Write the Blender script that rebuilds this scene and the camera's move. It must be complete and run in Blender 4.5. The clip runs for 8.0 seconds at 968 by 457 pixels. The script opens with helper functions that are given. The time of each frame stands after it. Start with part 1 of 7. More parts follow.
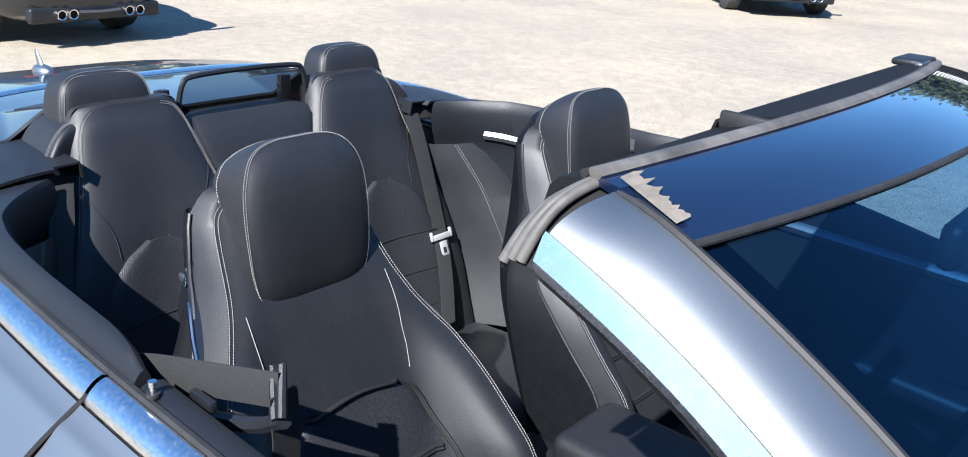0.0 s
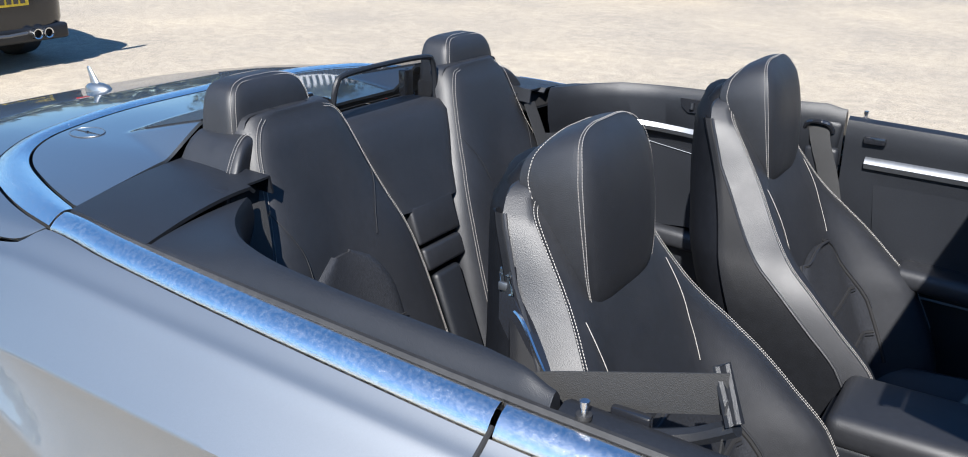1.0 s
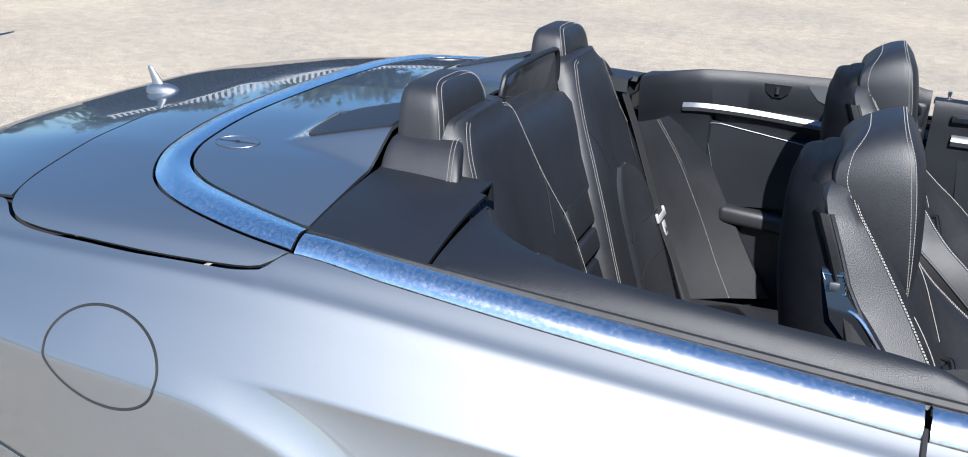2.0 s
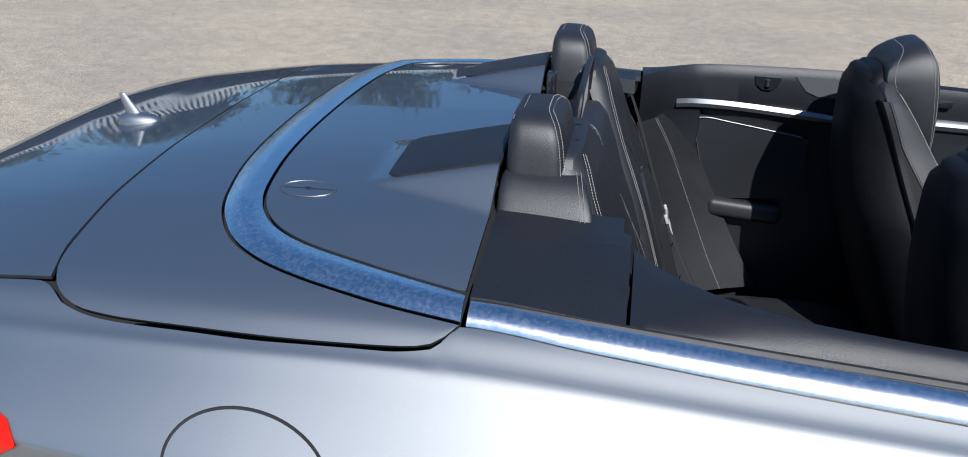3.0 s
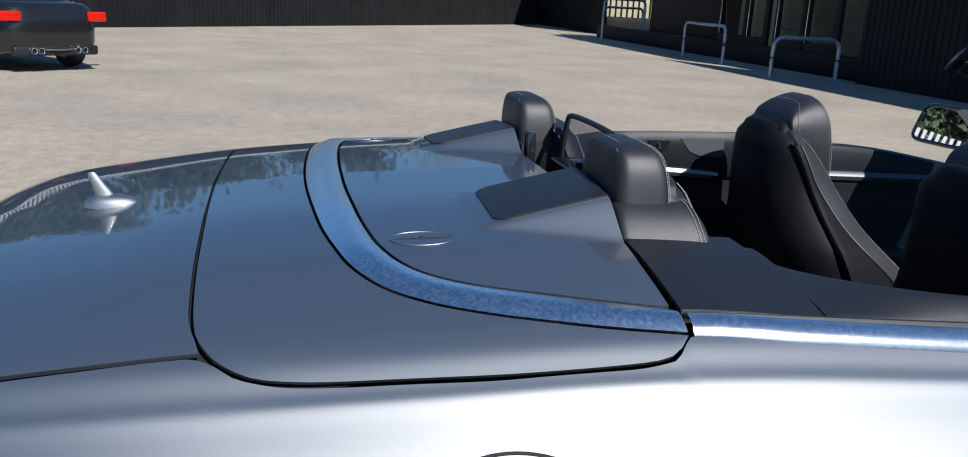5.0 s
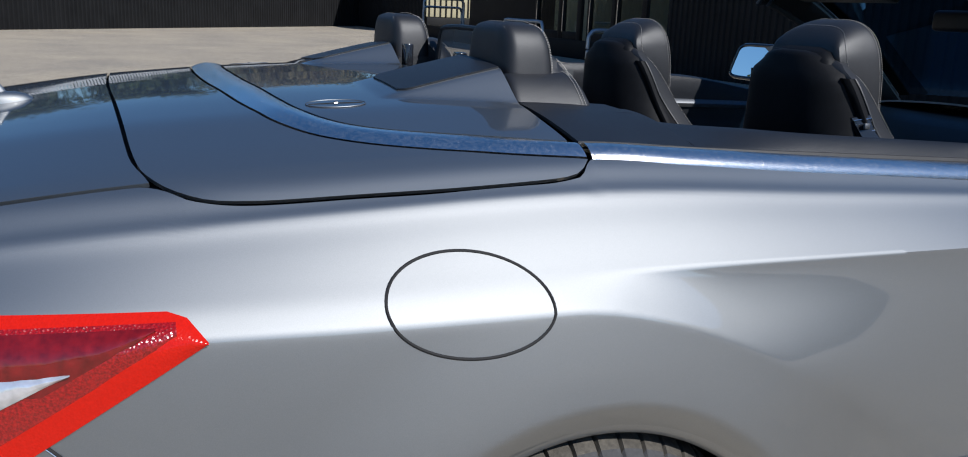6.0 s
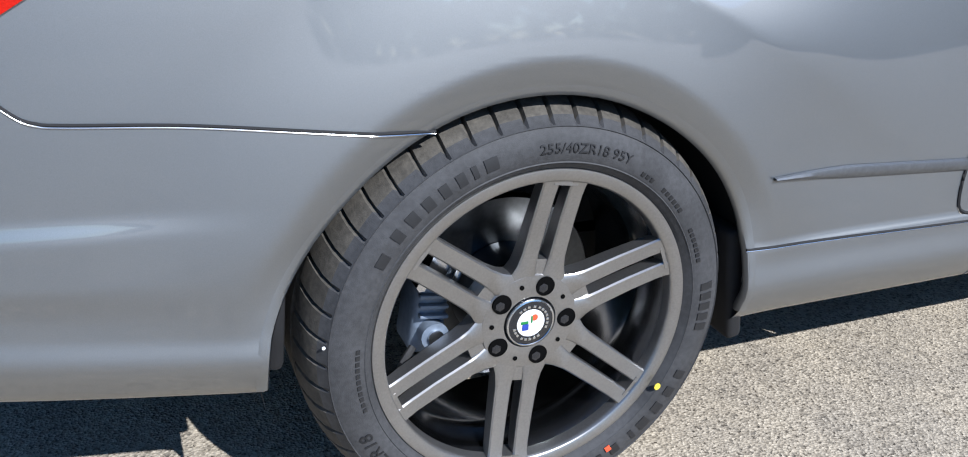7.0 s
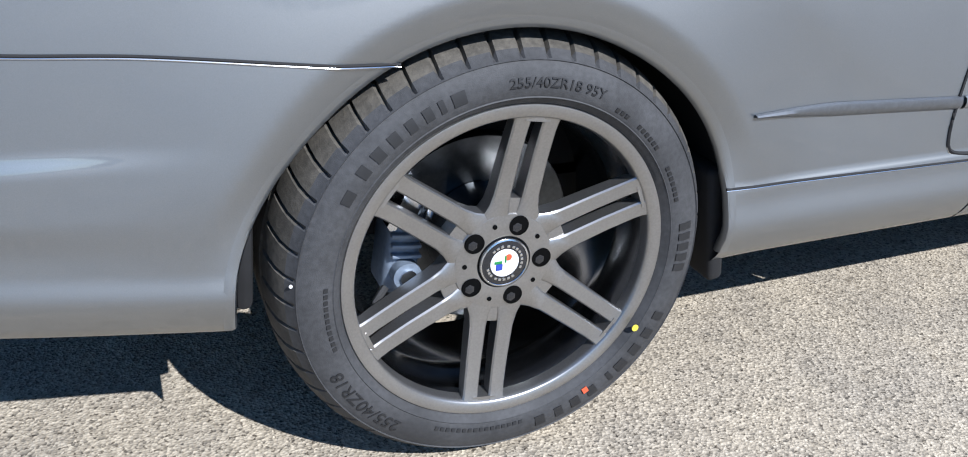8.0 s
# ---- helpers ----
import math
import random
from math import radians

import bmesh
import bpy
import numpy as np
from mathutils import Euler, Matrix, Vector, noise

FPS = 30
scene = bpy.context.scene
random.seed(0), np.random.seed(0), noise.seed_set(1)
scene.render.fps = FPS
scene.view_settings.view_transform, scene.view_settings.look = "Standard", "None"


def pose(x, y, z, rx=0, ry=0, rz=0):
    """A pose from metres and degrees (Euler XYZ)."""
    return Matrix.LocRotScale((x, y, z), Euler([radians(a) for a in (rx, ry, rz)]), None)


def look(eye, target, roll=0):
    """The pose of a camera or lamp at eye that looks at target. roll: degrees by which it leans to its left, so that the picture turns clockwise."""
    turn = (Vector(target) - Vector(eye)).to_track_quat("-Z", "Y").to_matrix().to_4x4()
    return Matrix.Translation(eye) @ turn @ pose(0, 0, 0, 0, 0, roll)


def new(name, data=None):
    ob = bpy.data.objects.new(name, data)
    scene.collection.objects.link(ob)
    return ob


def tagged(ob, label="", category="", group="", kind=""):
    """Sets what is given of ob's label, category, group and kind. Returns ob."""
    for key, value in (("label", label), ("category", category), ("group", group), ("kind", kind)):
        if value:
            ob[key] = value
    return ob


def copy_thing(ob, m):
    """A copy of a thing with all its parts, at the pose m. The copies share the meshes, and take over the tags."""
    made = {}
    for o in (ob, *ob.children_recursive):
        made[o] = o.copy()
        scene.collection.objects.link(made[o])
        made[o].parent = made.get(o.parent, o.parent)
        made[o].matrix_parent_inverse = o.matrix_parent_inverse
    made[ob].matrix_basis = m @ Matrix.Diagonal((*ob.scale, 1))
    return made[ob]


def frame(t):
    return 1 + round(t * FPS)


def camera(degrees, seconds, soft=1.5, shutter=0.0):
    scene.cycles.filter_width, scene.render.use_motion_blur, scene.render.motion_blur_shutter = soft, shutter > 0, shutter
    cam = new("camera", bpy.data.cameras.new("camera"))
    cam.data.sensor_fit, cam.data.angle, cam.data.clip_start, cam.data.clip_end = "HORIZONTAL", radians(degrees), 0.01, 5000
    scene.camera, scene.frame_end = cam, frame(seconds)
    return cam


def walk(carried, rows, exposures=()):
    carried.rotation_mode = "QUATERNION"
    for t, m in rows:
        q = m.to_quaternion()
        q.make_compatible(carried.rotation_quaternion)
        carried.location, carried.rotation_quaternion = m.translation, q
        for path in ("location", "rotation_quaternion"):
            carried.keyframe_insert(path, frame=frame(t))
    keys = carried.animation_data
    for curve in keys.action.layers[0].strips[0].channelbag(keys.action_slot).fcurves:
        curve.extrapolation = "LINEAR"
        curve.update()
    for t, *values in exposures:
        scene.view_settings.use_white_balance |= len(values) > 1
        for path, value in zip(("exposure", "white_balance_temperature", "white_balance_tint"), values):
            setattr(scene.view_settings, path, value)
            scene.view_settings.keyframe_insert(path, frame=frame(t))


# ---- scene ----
cam = camera(56.8, 8.0, 1.0)
PATH = [
    (0, (1.869, -1.14, 1.599), (0.665, 0.29, 0.889), 3.7),
    (0.5, (1.65, -1.297, 1.58), (0.545, 0.211, 0.872), 0.7),
    (1, (1.316, -1.423, 1.515), (0.308, 0.157, 0.817), 0.8),
    (1.5, (1.018, -1.554, 1.532), (0.161, 0.11, 0.828), 2.1),
    (1.7, (0.905, -1.625, 1.527), (0.093, 0.057, 0.814), 1.9),
    (2.8, (0.32, -1.696, 1.566), (-0.016, 0.107, 0.767), 1.7),
    (3, (0.223, -1.656, 1.578), (-0.067, 0.157, 0.785), 2.0),
    (3.5, (0.03, -1.593, 1.576), (-0.143, 0.24, 0.796), 3.2),
    (4, (-0.19, -1.598, 1.569), (-0.172, 0.271, 0.857), 4.6),
    (4.2, (-0.274, -1.609, 1.551), (-0.17, 0.265, 0.859), 4.8),
    (5.3, (-0.484, -1.713, 1.371), (0.064, 0.155, 0.915), 2.15),
    (5.5, (-0.520, -1.753, 1.339), (0.124, 0.087, 0.891), 1.9),
    (6, (-0.606, -1.810, 1.226), (0.171, -0.031, 0.7495), 2.6),
    (6.2, (-0.611, -1.804, 1.161), (0.171, -0.035, 0.652), 2.7),
    (6.4, (-0.585, -1.808, 1.101), (0.18, -0.051, 0.53), 2.8),
    (6.5, (-0.561, -1.81, 1.084), (0.178, -0.063, 0.449), 3.0),
    (6.6, (-0.565, -1.812, 1.034), (0.193, -0.075, 0.393), 2.6),
    (6.8, (-0.544, -1.82, 0.99), (0.207, -0.119, 0.253), 3.0),
    (7, (-0.516, -1.84, 0.965), (0.216, -0.159, 0.166), 2.6),
    (7.5, (-0.477, -1.856, 0.941), (0.24, -0.206, 0.068), 2.6),
    (8, (-0.463, -1.852, 0.938), (0.235, -0.203, 0.047), 2.3),
]
EXPOSURE = [(0.0, 1.45, 5950, 10), (0.5, 1.2, 6150, 10), (1.0, 1.28, 6150, 10), (1.7, 1.32, 6050, 10), (2.8, 0.55, 5950, 10), (3.5, 0.58, 6000, 10), (4.2, 0.9, 6150, 10), (4.8, 0.55, 6050, 10), (5.5, 0.32, 6000, 10), (6.0, 0.15, 5950, 10), (6.5, 0.12, 5950, 10), (7.0, 0.58, 5600, 10), (8.0, 0.68, 5600, 10)]
walk(cam, [(t, look(eye, target, roll)) for t, eye, target, roll in PATH], EXPOSURE)

# ---- world, sun, exposure ----
SUN_DIR = Vector((0.38, -1.08, 1.0)).normalized()
world = bpy.data.worlds.new("world")
scene.world = world
world.use_nodes = True
wn = world.node_tree.nodes
sky = wn.new("ShaderNodeTexSky")
sky.sky_type, sky.sun_disc = "NISHITA", False
sky.sun_elevation = math.asin(SUN_DIR.z)
sky.sun_rotation = math.atan2(SUN_DIR.x, SUN_DIR.y)
sky.air_density, sky.dust_density, sky.ozone_density = 1.0, 0.15, 3.5
wn["Background"].inputs[1].default_value = 0.082
deep = wn.new("ShaderNodeHueSaturation")
deep.inputs["Saturation"].default_value = 1.2
world.node_tree.links.new(sky.outputs[0], deep.inputs["Color"])
world.node_tree.links.new(deep.outputs[0], wn["Background"].inputs[0])
sun_lamp = bpy.data.lights.new("sun", "SUN")
sun_lamp.energy, sun_lamp.angle, sun_lamp.color = 5.0, radians(0.53), (1.0, 0.94, 0.86)
sun = new("sun", sun_lamp)
sun.matrix_world = look((0, 0, 30), Vector((0, 0, 30)) - SUN_DIR)


# ---- materials ----
def material(name, color, rough=0.5, metal=0.0, coat=0.0, spec=0.5, grain=0.0, grain_size=200.0, bump=0.0, bump_size=300.0,
             stain=0.0, stain_size=4.0, coat_rough=0.03, rough_var=0.0):
    m = bpy.data.materials.new(name)
    m.use_nodes = True
    t = m.node_tree
    b = t.nodes["Principled BSDF"]
    b.inputs["Roughness"].default_value, b.inputs["Metallic"].default_value = rough, metal
    b.inputs["Coat Weight"].default_value, b.inputs["Coat Roughness"].default_value = coat, coat_rough
    b.inputs["Specular IOR Level"].default_value = spec
    b.inputs["Base Color"].default_value = (*color, 1)
    co = t.nodes.new("ShaderNodeTexCoord").outputs["Object"]

    def tex(scale, detail=3.0):
        n = t.nodes.new("ShaderNodeTexNoise")
        n.inputs["Scale"].default_value, n.inputs["Detail"].default_value = scale, detail
        t.links.new(co, n.inputs["Vector"])
        return n.outputs["Fac"]

    def mix(a, fac, amount):
        n = t.nodes.new("ShaderNodeMix")
        n.data_type, n.blend_type = "RGBA", "MULTIPLY"
        r = t.nodes.new("ShaderNodeMapRange")
        r.inputs["From Min"].default_value, r.inputs["From Max"].default_value = 0.3, 0.7
        r.inputs["To Min"].default_value, r.inputs["To Max"].default_value = 1 - amount, 1 + amount * 0.5
        t.links.new(fac, r.inputs["Value"])
        n.inputs["Factor"].default_value = 1.0
        if isinstance(a, tuple):
            n.inputs["A"].default_value = (*a, 1)
        else:
            t.links.new(a, n.inputs["A"])
        t.links.new(r.outputs[0], n.inputs["B"])
        return n.outputs["Result"]

    c = color
    if grain:
        c = mix(c, tex(grain_size), grain)
    if stain:
        c = mix(c, tex(stain_size, 6.0), stain)
    if not isinstance(c, tuple):
        t.links.new(c, b.inputs["Base Color"])
    if rough_var:
        r = t.nodes.new("ShaderNodeMapRange")
        r.inputs["To Min"].default_value, r.inputs["To Max"].default_value = max(0.02, rough - rough_var), rough + rough_var
        t.links.new(tex(stain_size * 2.3, 5.0), r.inputs["Value"])
        t.links.new(r.outputs[0], b.inputs["Roughness"])
    if bump:
        v = t.nodes.new("ShaderNodeTexVoronoi")
        v.inputs["Scale"].default_value = bump_size
        t.links.new(co, v.inputs["Vector"])
        k = t.nodes.new("ShaderNodeBump")
        k.inputs["Strength"].default_value, k.inputs["Distance"].default_value = bump, 0.001
        t.links.new(v.outputs["Distance"], k.inputs["Height"])
        t.links.new(k.outputs[0], b.inputs["Normal"])
    return m


def paint_material(name, color, flake_rough, broad, broad_rough, ground, coat_ior=1.6, coat_rough=0.04):
    """Metallic car paint: well-laid and loosely laid flakes over a ground coat, under a clear glossy coat."""
    m = bpy.data.materials.new(name)
    m.use_nodes = True
    t = m.node_tree
    t.nodes.remove(t.nodes["Principled BSDF"])
    co = t.nodes.new("ShaderNodeTexCoord").outputs["Object"]

    def noise_of(scale, detail, lo, hi):
        n, r = t.nodes.new("ShaderNodeTexNoise"), t.nodes.new("ShaderNodeMapRange")
        n.inputs["Scale"].default_value, n.inputs["Detail"].default_value = scale, detail
        r.inputs["From Min"].default_value, r.inputs["From Max"].default_value = 0.3, 0.7
        r.inputs["To Min"].default_value, r.inputs["To Max"].default_value = lo, hi
        t.links.new(co, n.inputs["Vector"])
        t.links.new(n.outputs["Fac"], r.inputs["Value"])
        return r.outputs[0]

    def times(a, b):
        n = t.nodes.new("ShaderNodeMix")
        n.data_type, n.blend_type = "RGBA", "MULTIPLY"
        n.inputs["Factor"].default_value = 1.0
        if isinstance(a, tuple):
            n.inputs["A"].default_value = (*a, 1)
        else:
            t.links.new(a, n.inputs["A"])
        t.links.new(b, n.inputs["B"])
        return n.outputs["Result"]

    flake, coat, mix = t.nodes.new("ShaderNodeBsdfGlossy"), t.nodes.new("ShaderNodeBsdfGlossy"), t.nodes.new("ShaderNodeMixShader")
    flake.distribution, coat.distribution = "BECKMANN", "GGX"
    t.links.new(times(times(color, noise_of(900, 3, 0.90, 1.06)), noise_of(2.5, 6, 0.96, 1.03)), flake.inputs["Color"])
    flake.inputs["Roughness"].default_value = flake_rough
    t.links.new(noise_of(14, 5, coat_rough * 0.6, coat_rough * 1.5), coat.inputs["Roughness"])
    fres = t.nodes.new("ShaderNodeFresnel")
    fres.inputs["IOR"].default_value = coat_ior
    t.links.new(fres.outputs[0], mix.inputs[0])
    under, both_layers = t.nodes.new("ShaderNodeBsdfDiffuse"), t.nodes.new("ShaderNodeAddShader")
    under.inputs["Color"].default_value = (*ground, 1)
    loose, flakes = t.nodes.new("ShaderNodeBsdfGlossy"), t.nodes.new("ShaderNodeAddShader")
    loose.distribution = "BECKMANN"
    loose.inputs["Color"].default_value, loose.inputs["Roughness"].default_value = (*broad, 1), broad_rough
    t.links.new(flake.outputs[0], flakes.inputs[0])
    t.links.new(loose.outputs[0], flakes.inputs[1])
    t.links.new(flakes.outputs[0], both_layers.inputs[0])
    t.links.new(under.outputs[0], both_layers.inputs[1])
    t.links.new(both_layers.outputs[0], mix.inputs[1])
    t.links.new(coat.outputs[0], mix.inputs[2])
    t.links.new(mix.outputs[0], t.nodes["Material Output"].inputs[0])
    return m


PAINT = paint_material("silver_grey_paint", (0.172, 0.173, 0.168), 0.525, (0.056, 0.060, 0.064), 0.70, (0.034, 0.039, 0.045), 2.0)
CHROME = material("polished_aluminium", (0.92, 0.92, 0.92), 0.27, 1.0, stain=0.04, stain_size=50, rough_var=0.03)
LEATHER = material("black_leather", (0.0132, 0.0142, 0.0172), 0.51, spec=0.60, grain=0.15, grain_size=90, bump=0.22, bump_size=760, stain=0.06, stain_size=7, rough_var=0.08)
# shell leather darker than LEATHER: part of its shade is in the colour
SHELL = material("smooth_black_shell_leather", (0.005, 0.0055, 0.007), 0.55, spec=0.14, grain=0.2, grain_size=60, bump=0.2, bump_size=800)
LEATHER_INNER = material("perforated_black_leather", (0.024, 0.0255, 0.0300), 0.52, spec=0.35, grain=0.3, grain_size=220, bump=0.45, bump_size=380, stain=0.15, stain_size=7)
HEADLINING = material("black_header_lining", (0.008, 0.0085, 0.010), 0.7, spec=0.15, grain=0.2, grain_size=300, bump=0.2, bump_size=700)
PLASTIC = material("black_soft_plastic", (0.0130, 0.0145, 0.0180), 0.43, spec=0.40, grain=0.15, grain_size=300, bump=0.25, bump_size=900, stain=0.2, stain_size=6)
# black header; its navy base holds the blue sky mirrored in it
HEADER = material("gloss_black_header", (0.006, 0.012, 0.034), 0.05, coat=1.0, coat_rough=0.01, grain=0.1, grain_size=200)
GLOSS = material("gloss_black_trim", (0.012, 0.013, 0.016), 0.12, coat=0.5)
DARK = material("dark_cavity", (0.008, 0.008, 0.009), 0.8, grain=0.2, grain_size=40)
RUBBER = material("seal_rubber", (0.02, 0.02, 0.021), 0.6, grain=0.25, grain_size=90, stain=0.3, stain_size=12)
WEB = material("belt_webbing", (0.024, 0.0243, 0.025), 0.75, grain=0.35, grain_size=700, bump=0.6, bump_size=900)
THREAD = material("pale_thread", (0.30, 0.285, 0.265), 0.7, grain=0.2, grain_size=300)
SATIN = material("satin_silver_trim", (0.20, 0.21, 0.225), 0.46, 0.9, grain=0.1, grain_size=120, stain=0.06, stain_size=8)
TONGUE = material("matt_steel", (0.42, 0.42, 0.43), 0.4, 0.2, grain=0.1, grain_size=120)
STEEL = material("bright_steel", (0.70, 0.71, 0.72), 0.22, 1.0, grain=0.1, grain_size=120)
ALLOY = material("grey_alloy", (0.36, 0.352, 0.342), 0.36, 0.9, 0.2, grain=0.08, grain_size=300, stain=0.12, stain_size=9)
BARREL = material("dark_polished_barrel", (0.40, 0.405, 0.42), 0.18, 1.0, grain=0.1, grain_size=60, stain=0.15, stain_size=12, rough_var=0.05)
TYRE = material("tyre_rubber", (0.046, 0.046, 0.048), 0.70, grain=0.25, grain_size=150, bump=0.2, bump_size=600, stain=0.4, stain_size=9)
TREAD = material("dusty_tread_rubber", (0.085, 0.076, 0.062), 0.85, grain=0.35, grain_size=120, bump=0.3, bump_size=400, stain=0.45, stain_size=11)
LETTER = material("raised_tyre_letter", (0.014, 0.014, 0.015), 0.6, grain=0.1, grain_size=200)
DISC = material("brake_disc_iron", (0.10, 0.105, 0.11), 0.3, 1.0, grain=0.15, grain_size=120, stain=0.2, stain_size=14)
CALIPER = material("grey_blue_caliper", (0.20, 0.24, 0.30), 0.5, 0.3, grain=0.2, grain_size=90)
REDDOT = material("dotted_red_lens", (0.30, 0.004, 0.003), 0.2, coat=1.0, grain=0.5, grain_size=420, bump=1.0, bump_size=260)
REDLENS = material("red_lamp_lens", (0.50, 0.010, 0.003), 0.15, spec=0.2, coat=0.25, grain=0.1, grain_size=300, bump=0.35, bump_size=330)
REDDARK = material("dark_red_reflector", (0.16, 0.004, 0.004), 0.12, coat=1.0, grain=0.4, grain_size=70, bump=0.5, bump_size=120)
CLEARLENS = material("clear_lamp_lens", (0.75, 0.75, 0.78), 0.1, 0.6, coat=1.0, grain=0.3, grain_size=60, bump=0.5, bump_size=90)
MESHNET = material("dark_net", (0.05, 0.055, 0.06), 0.6)
BLACKMETAL = material("black_cladding_paint", (0.009, 0.0092, 0.010), 0.55, spec=0.2, grain=0.15, grain_size=30, stain=0.35, stain_size=1.2)
GALV = material("galvanised_steel", (0.36, 0.41, 0.47), 0.42, 0.7, grain=0.2, grain_size=50, stain=0.2, stain_size=5)
CARDARK = material("dark_car_paint", (0.010, 0.0105, 0.012), 0.25, 0.0, 0.35, grain=0.1, grain_size=400, stain=0.08, stain_size=2)
CREAMWALL = material("cream_board", (0.50, 0.45, 0.29), 0.7, grain=0.1, grain_size=40, stain=0.15, stain_size=3)
PALEBOARD = material("pale_weathered_board", (0.55, 0.56, 0.57), 0.7, grain=0.2, grain_size=20, stain=0.2, stain_size=2)
# matt black of the glass print, and the shade painted for wheel holes
DEADBLACK = material("deep_black_hole", (0.003, 0.003, 0.003), 0.9, spec=0.05, grain=0.2, grain_size=60)
BARK = material("bark", (0.10, 0.075, 0.055), 0.9, grain=0.3, grain_size=20)
LEAF = material("evergreen_leaves", (0.035, 0.055, 0.022), 0.65, grain=0.5, grain_size=3)
BUD = material("spring_twigs", (0.16, 0.13, 0.06), 0.8, grain=0.4, grain_size=3)
YELLOWPLATE = material("yellow_plate", (0.72, 0.52, 0.03), 0.4, grain=0.05, grain_size=60)
MARKYELLOW = material("yellow_mark", (0.80, 0.62, 0.05), 0.6, grain=0.1, grain_size=90)
MARKRED = material("red_mark", (0.75, 0.09, 0.03), 0.6, grain=0.1, grain_size=90)
MARKWHITE = material("white_mark", (0.8, 0.8, 0.8), 0.6, grain=0.1, grain_size=90)
BLUEMARK = material("blue_enamel", (0.03, 0.06, 0.35), 0.25, grain=0.1, grain_size=90)
GREENMARK = material("green_enamel", (0.03, 0.22, 0.06), 0.25, grain=0.1, grain_size=90)
DUSTY = material("dusty_grey_seal", (0.115, 0.108, 0.10), 0.6, grain=0.25, grain_size=60, stain=0.45, stain_size=14)
TRIMSKIN = material("peeling_grey_film", (0.17, 0.15, 0.125), 0.75, grain=0.2, grain_size=90, stain=0.25, stain_size=20)


def scuffed_metal():
    """Polished aluminium trim, worn to whitish rubbed patches and fine scratches."""
    m = bpy.data.materials.new("scuffed_aluminium")
    m.use_nodes = True
    t = m.node_tree
    b = t.nodes["Principled BSDF"]
    co = t.nodes.new("ShaderNodeTexCoord").outputs["Object"]

    def patches(scale, detail, lo, hi):
        n, r = t.nodes.new("ShaderNodeTexNoise"), t.nodes.new("ShaderNodeMapRange")
        n.inputs["Scale"].default_value, n.inputs["Detail"].default_value, n.inputs["Roughness"].default_value = scale, detail, 0.7
        r.inputs["From Min"].default_value, r.inputs["From Max"].default_value = lo, hi
        t.links.new(co, n.inputs["Vector"])
        t.links.new(n.outputs["Fac"], r.inputs["Value"])
        return r.outputs[0]

    wide, fine = patches(150, 7, 0.42, 0.95), patches(900, 3, 0.30, 0.70)
    rubbed = t.nodes.new("ShaderNodeMath")
    rubbed.operation = "MULTIPLY"
    t.links.new(wide, rubbed.inputs[0])
    t.links.new(fine, rubbed.inputs[1])
    for socket, lo, hi in (("Roughness", 0.20, 0.42), ("Metallic", 1.0, 0.85)):
        r = t.nodes.new("ShaderNodeMapRange")
        r.inputs["To Min"].default_value, r.inputs["To Max"].default_value = lo, hi
        t.links.new(rubbed.outputs[0], r.inputs["Value"])
        t.links.new(r.outputs[0], b.inputs[socket])
    b.inputs["Base Color"].default_value = (0.88, 0.88, 0.87, 1)
    k = t.nodes.new("ShaderNodeBump")
    k.inputs["Strength"].default_value, k.inputs["Distance"].default_value = 0.10, 0.002
    t.links.new(fine, k.inputs["Height"])
    t.links.new(k.outputs[0], b.inputs["Normal"])
    return m


SCUFFED = scuffed_metal()


def glass_material(name, tint, rough=0.0, f0=0.045, sheen=(1, 1, 1)):
    m = bpy.data.materials.new(name)
    m.use_nodes = True
    t = m.node_tree
    t.nodes.remove(t.nodes["Principled BSDF"])
    clear, gloss, mix = t.nodes.new("ShaderNodeBsdfTransparent"), t.nodes.new("ShaderNodeBsdfGlossy"), t.nodes.new("ShaderNodeMixShader")
    face = t.nodes.new("ShaderNodeLayerWeight")
    face.inputs["Blend"].default_value = 0.5
    steep = t.nodes.new("ShaderNodeMath")
    steep.operation, steep.inputs[1].default_value = "POWER", 5.0
    t.links.new(face.outputs["Facing"], steep.inputs[0])
    fres = t.nodes.new("ShaderNodeMath")
    fres.operation, fres.inputs[1].default_value, fres.inputs[2].default_value = "MULTIPLY_ADD", 1 - f0, f0
    t.links.new(steep.outputs[0], fres.inputs[0])
    gloss.inputs[0].default_value = (*sheen, 1)
    clear.inputs[0].default_value, gloss.inputs["Roughness"].default_value = (*tint, 1), rough
    t.links.new(fres.outputs[0], mix.inputs[0])
    t.links.new(clear.outputs[0], mix.inputs[1])
    t.links.new(gloss.outputs[0], mix.inputs[2])
    t.links.new(mix.outputs[0], t.nodes["Material Output"].inputs[0])
    return m


GLASS = glass_material("tinted_windscreen_glass", (0.16, 0.33, 0.52), 0.0, 0.08, (0.55, 0.80, 1.0))
WINDOW = glass_material("shop_glass", (0.75, 0.78, 0.74), 0.0, 0.12)
NET = glass_material("see_through_net", (0.42, 0.43, 0.45), 0.5, 0.02)


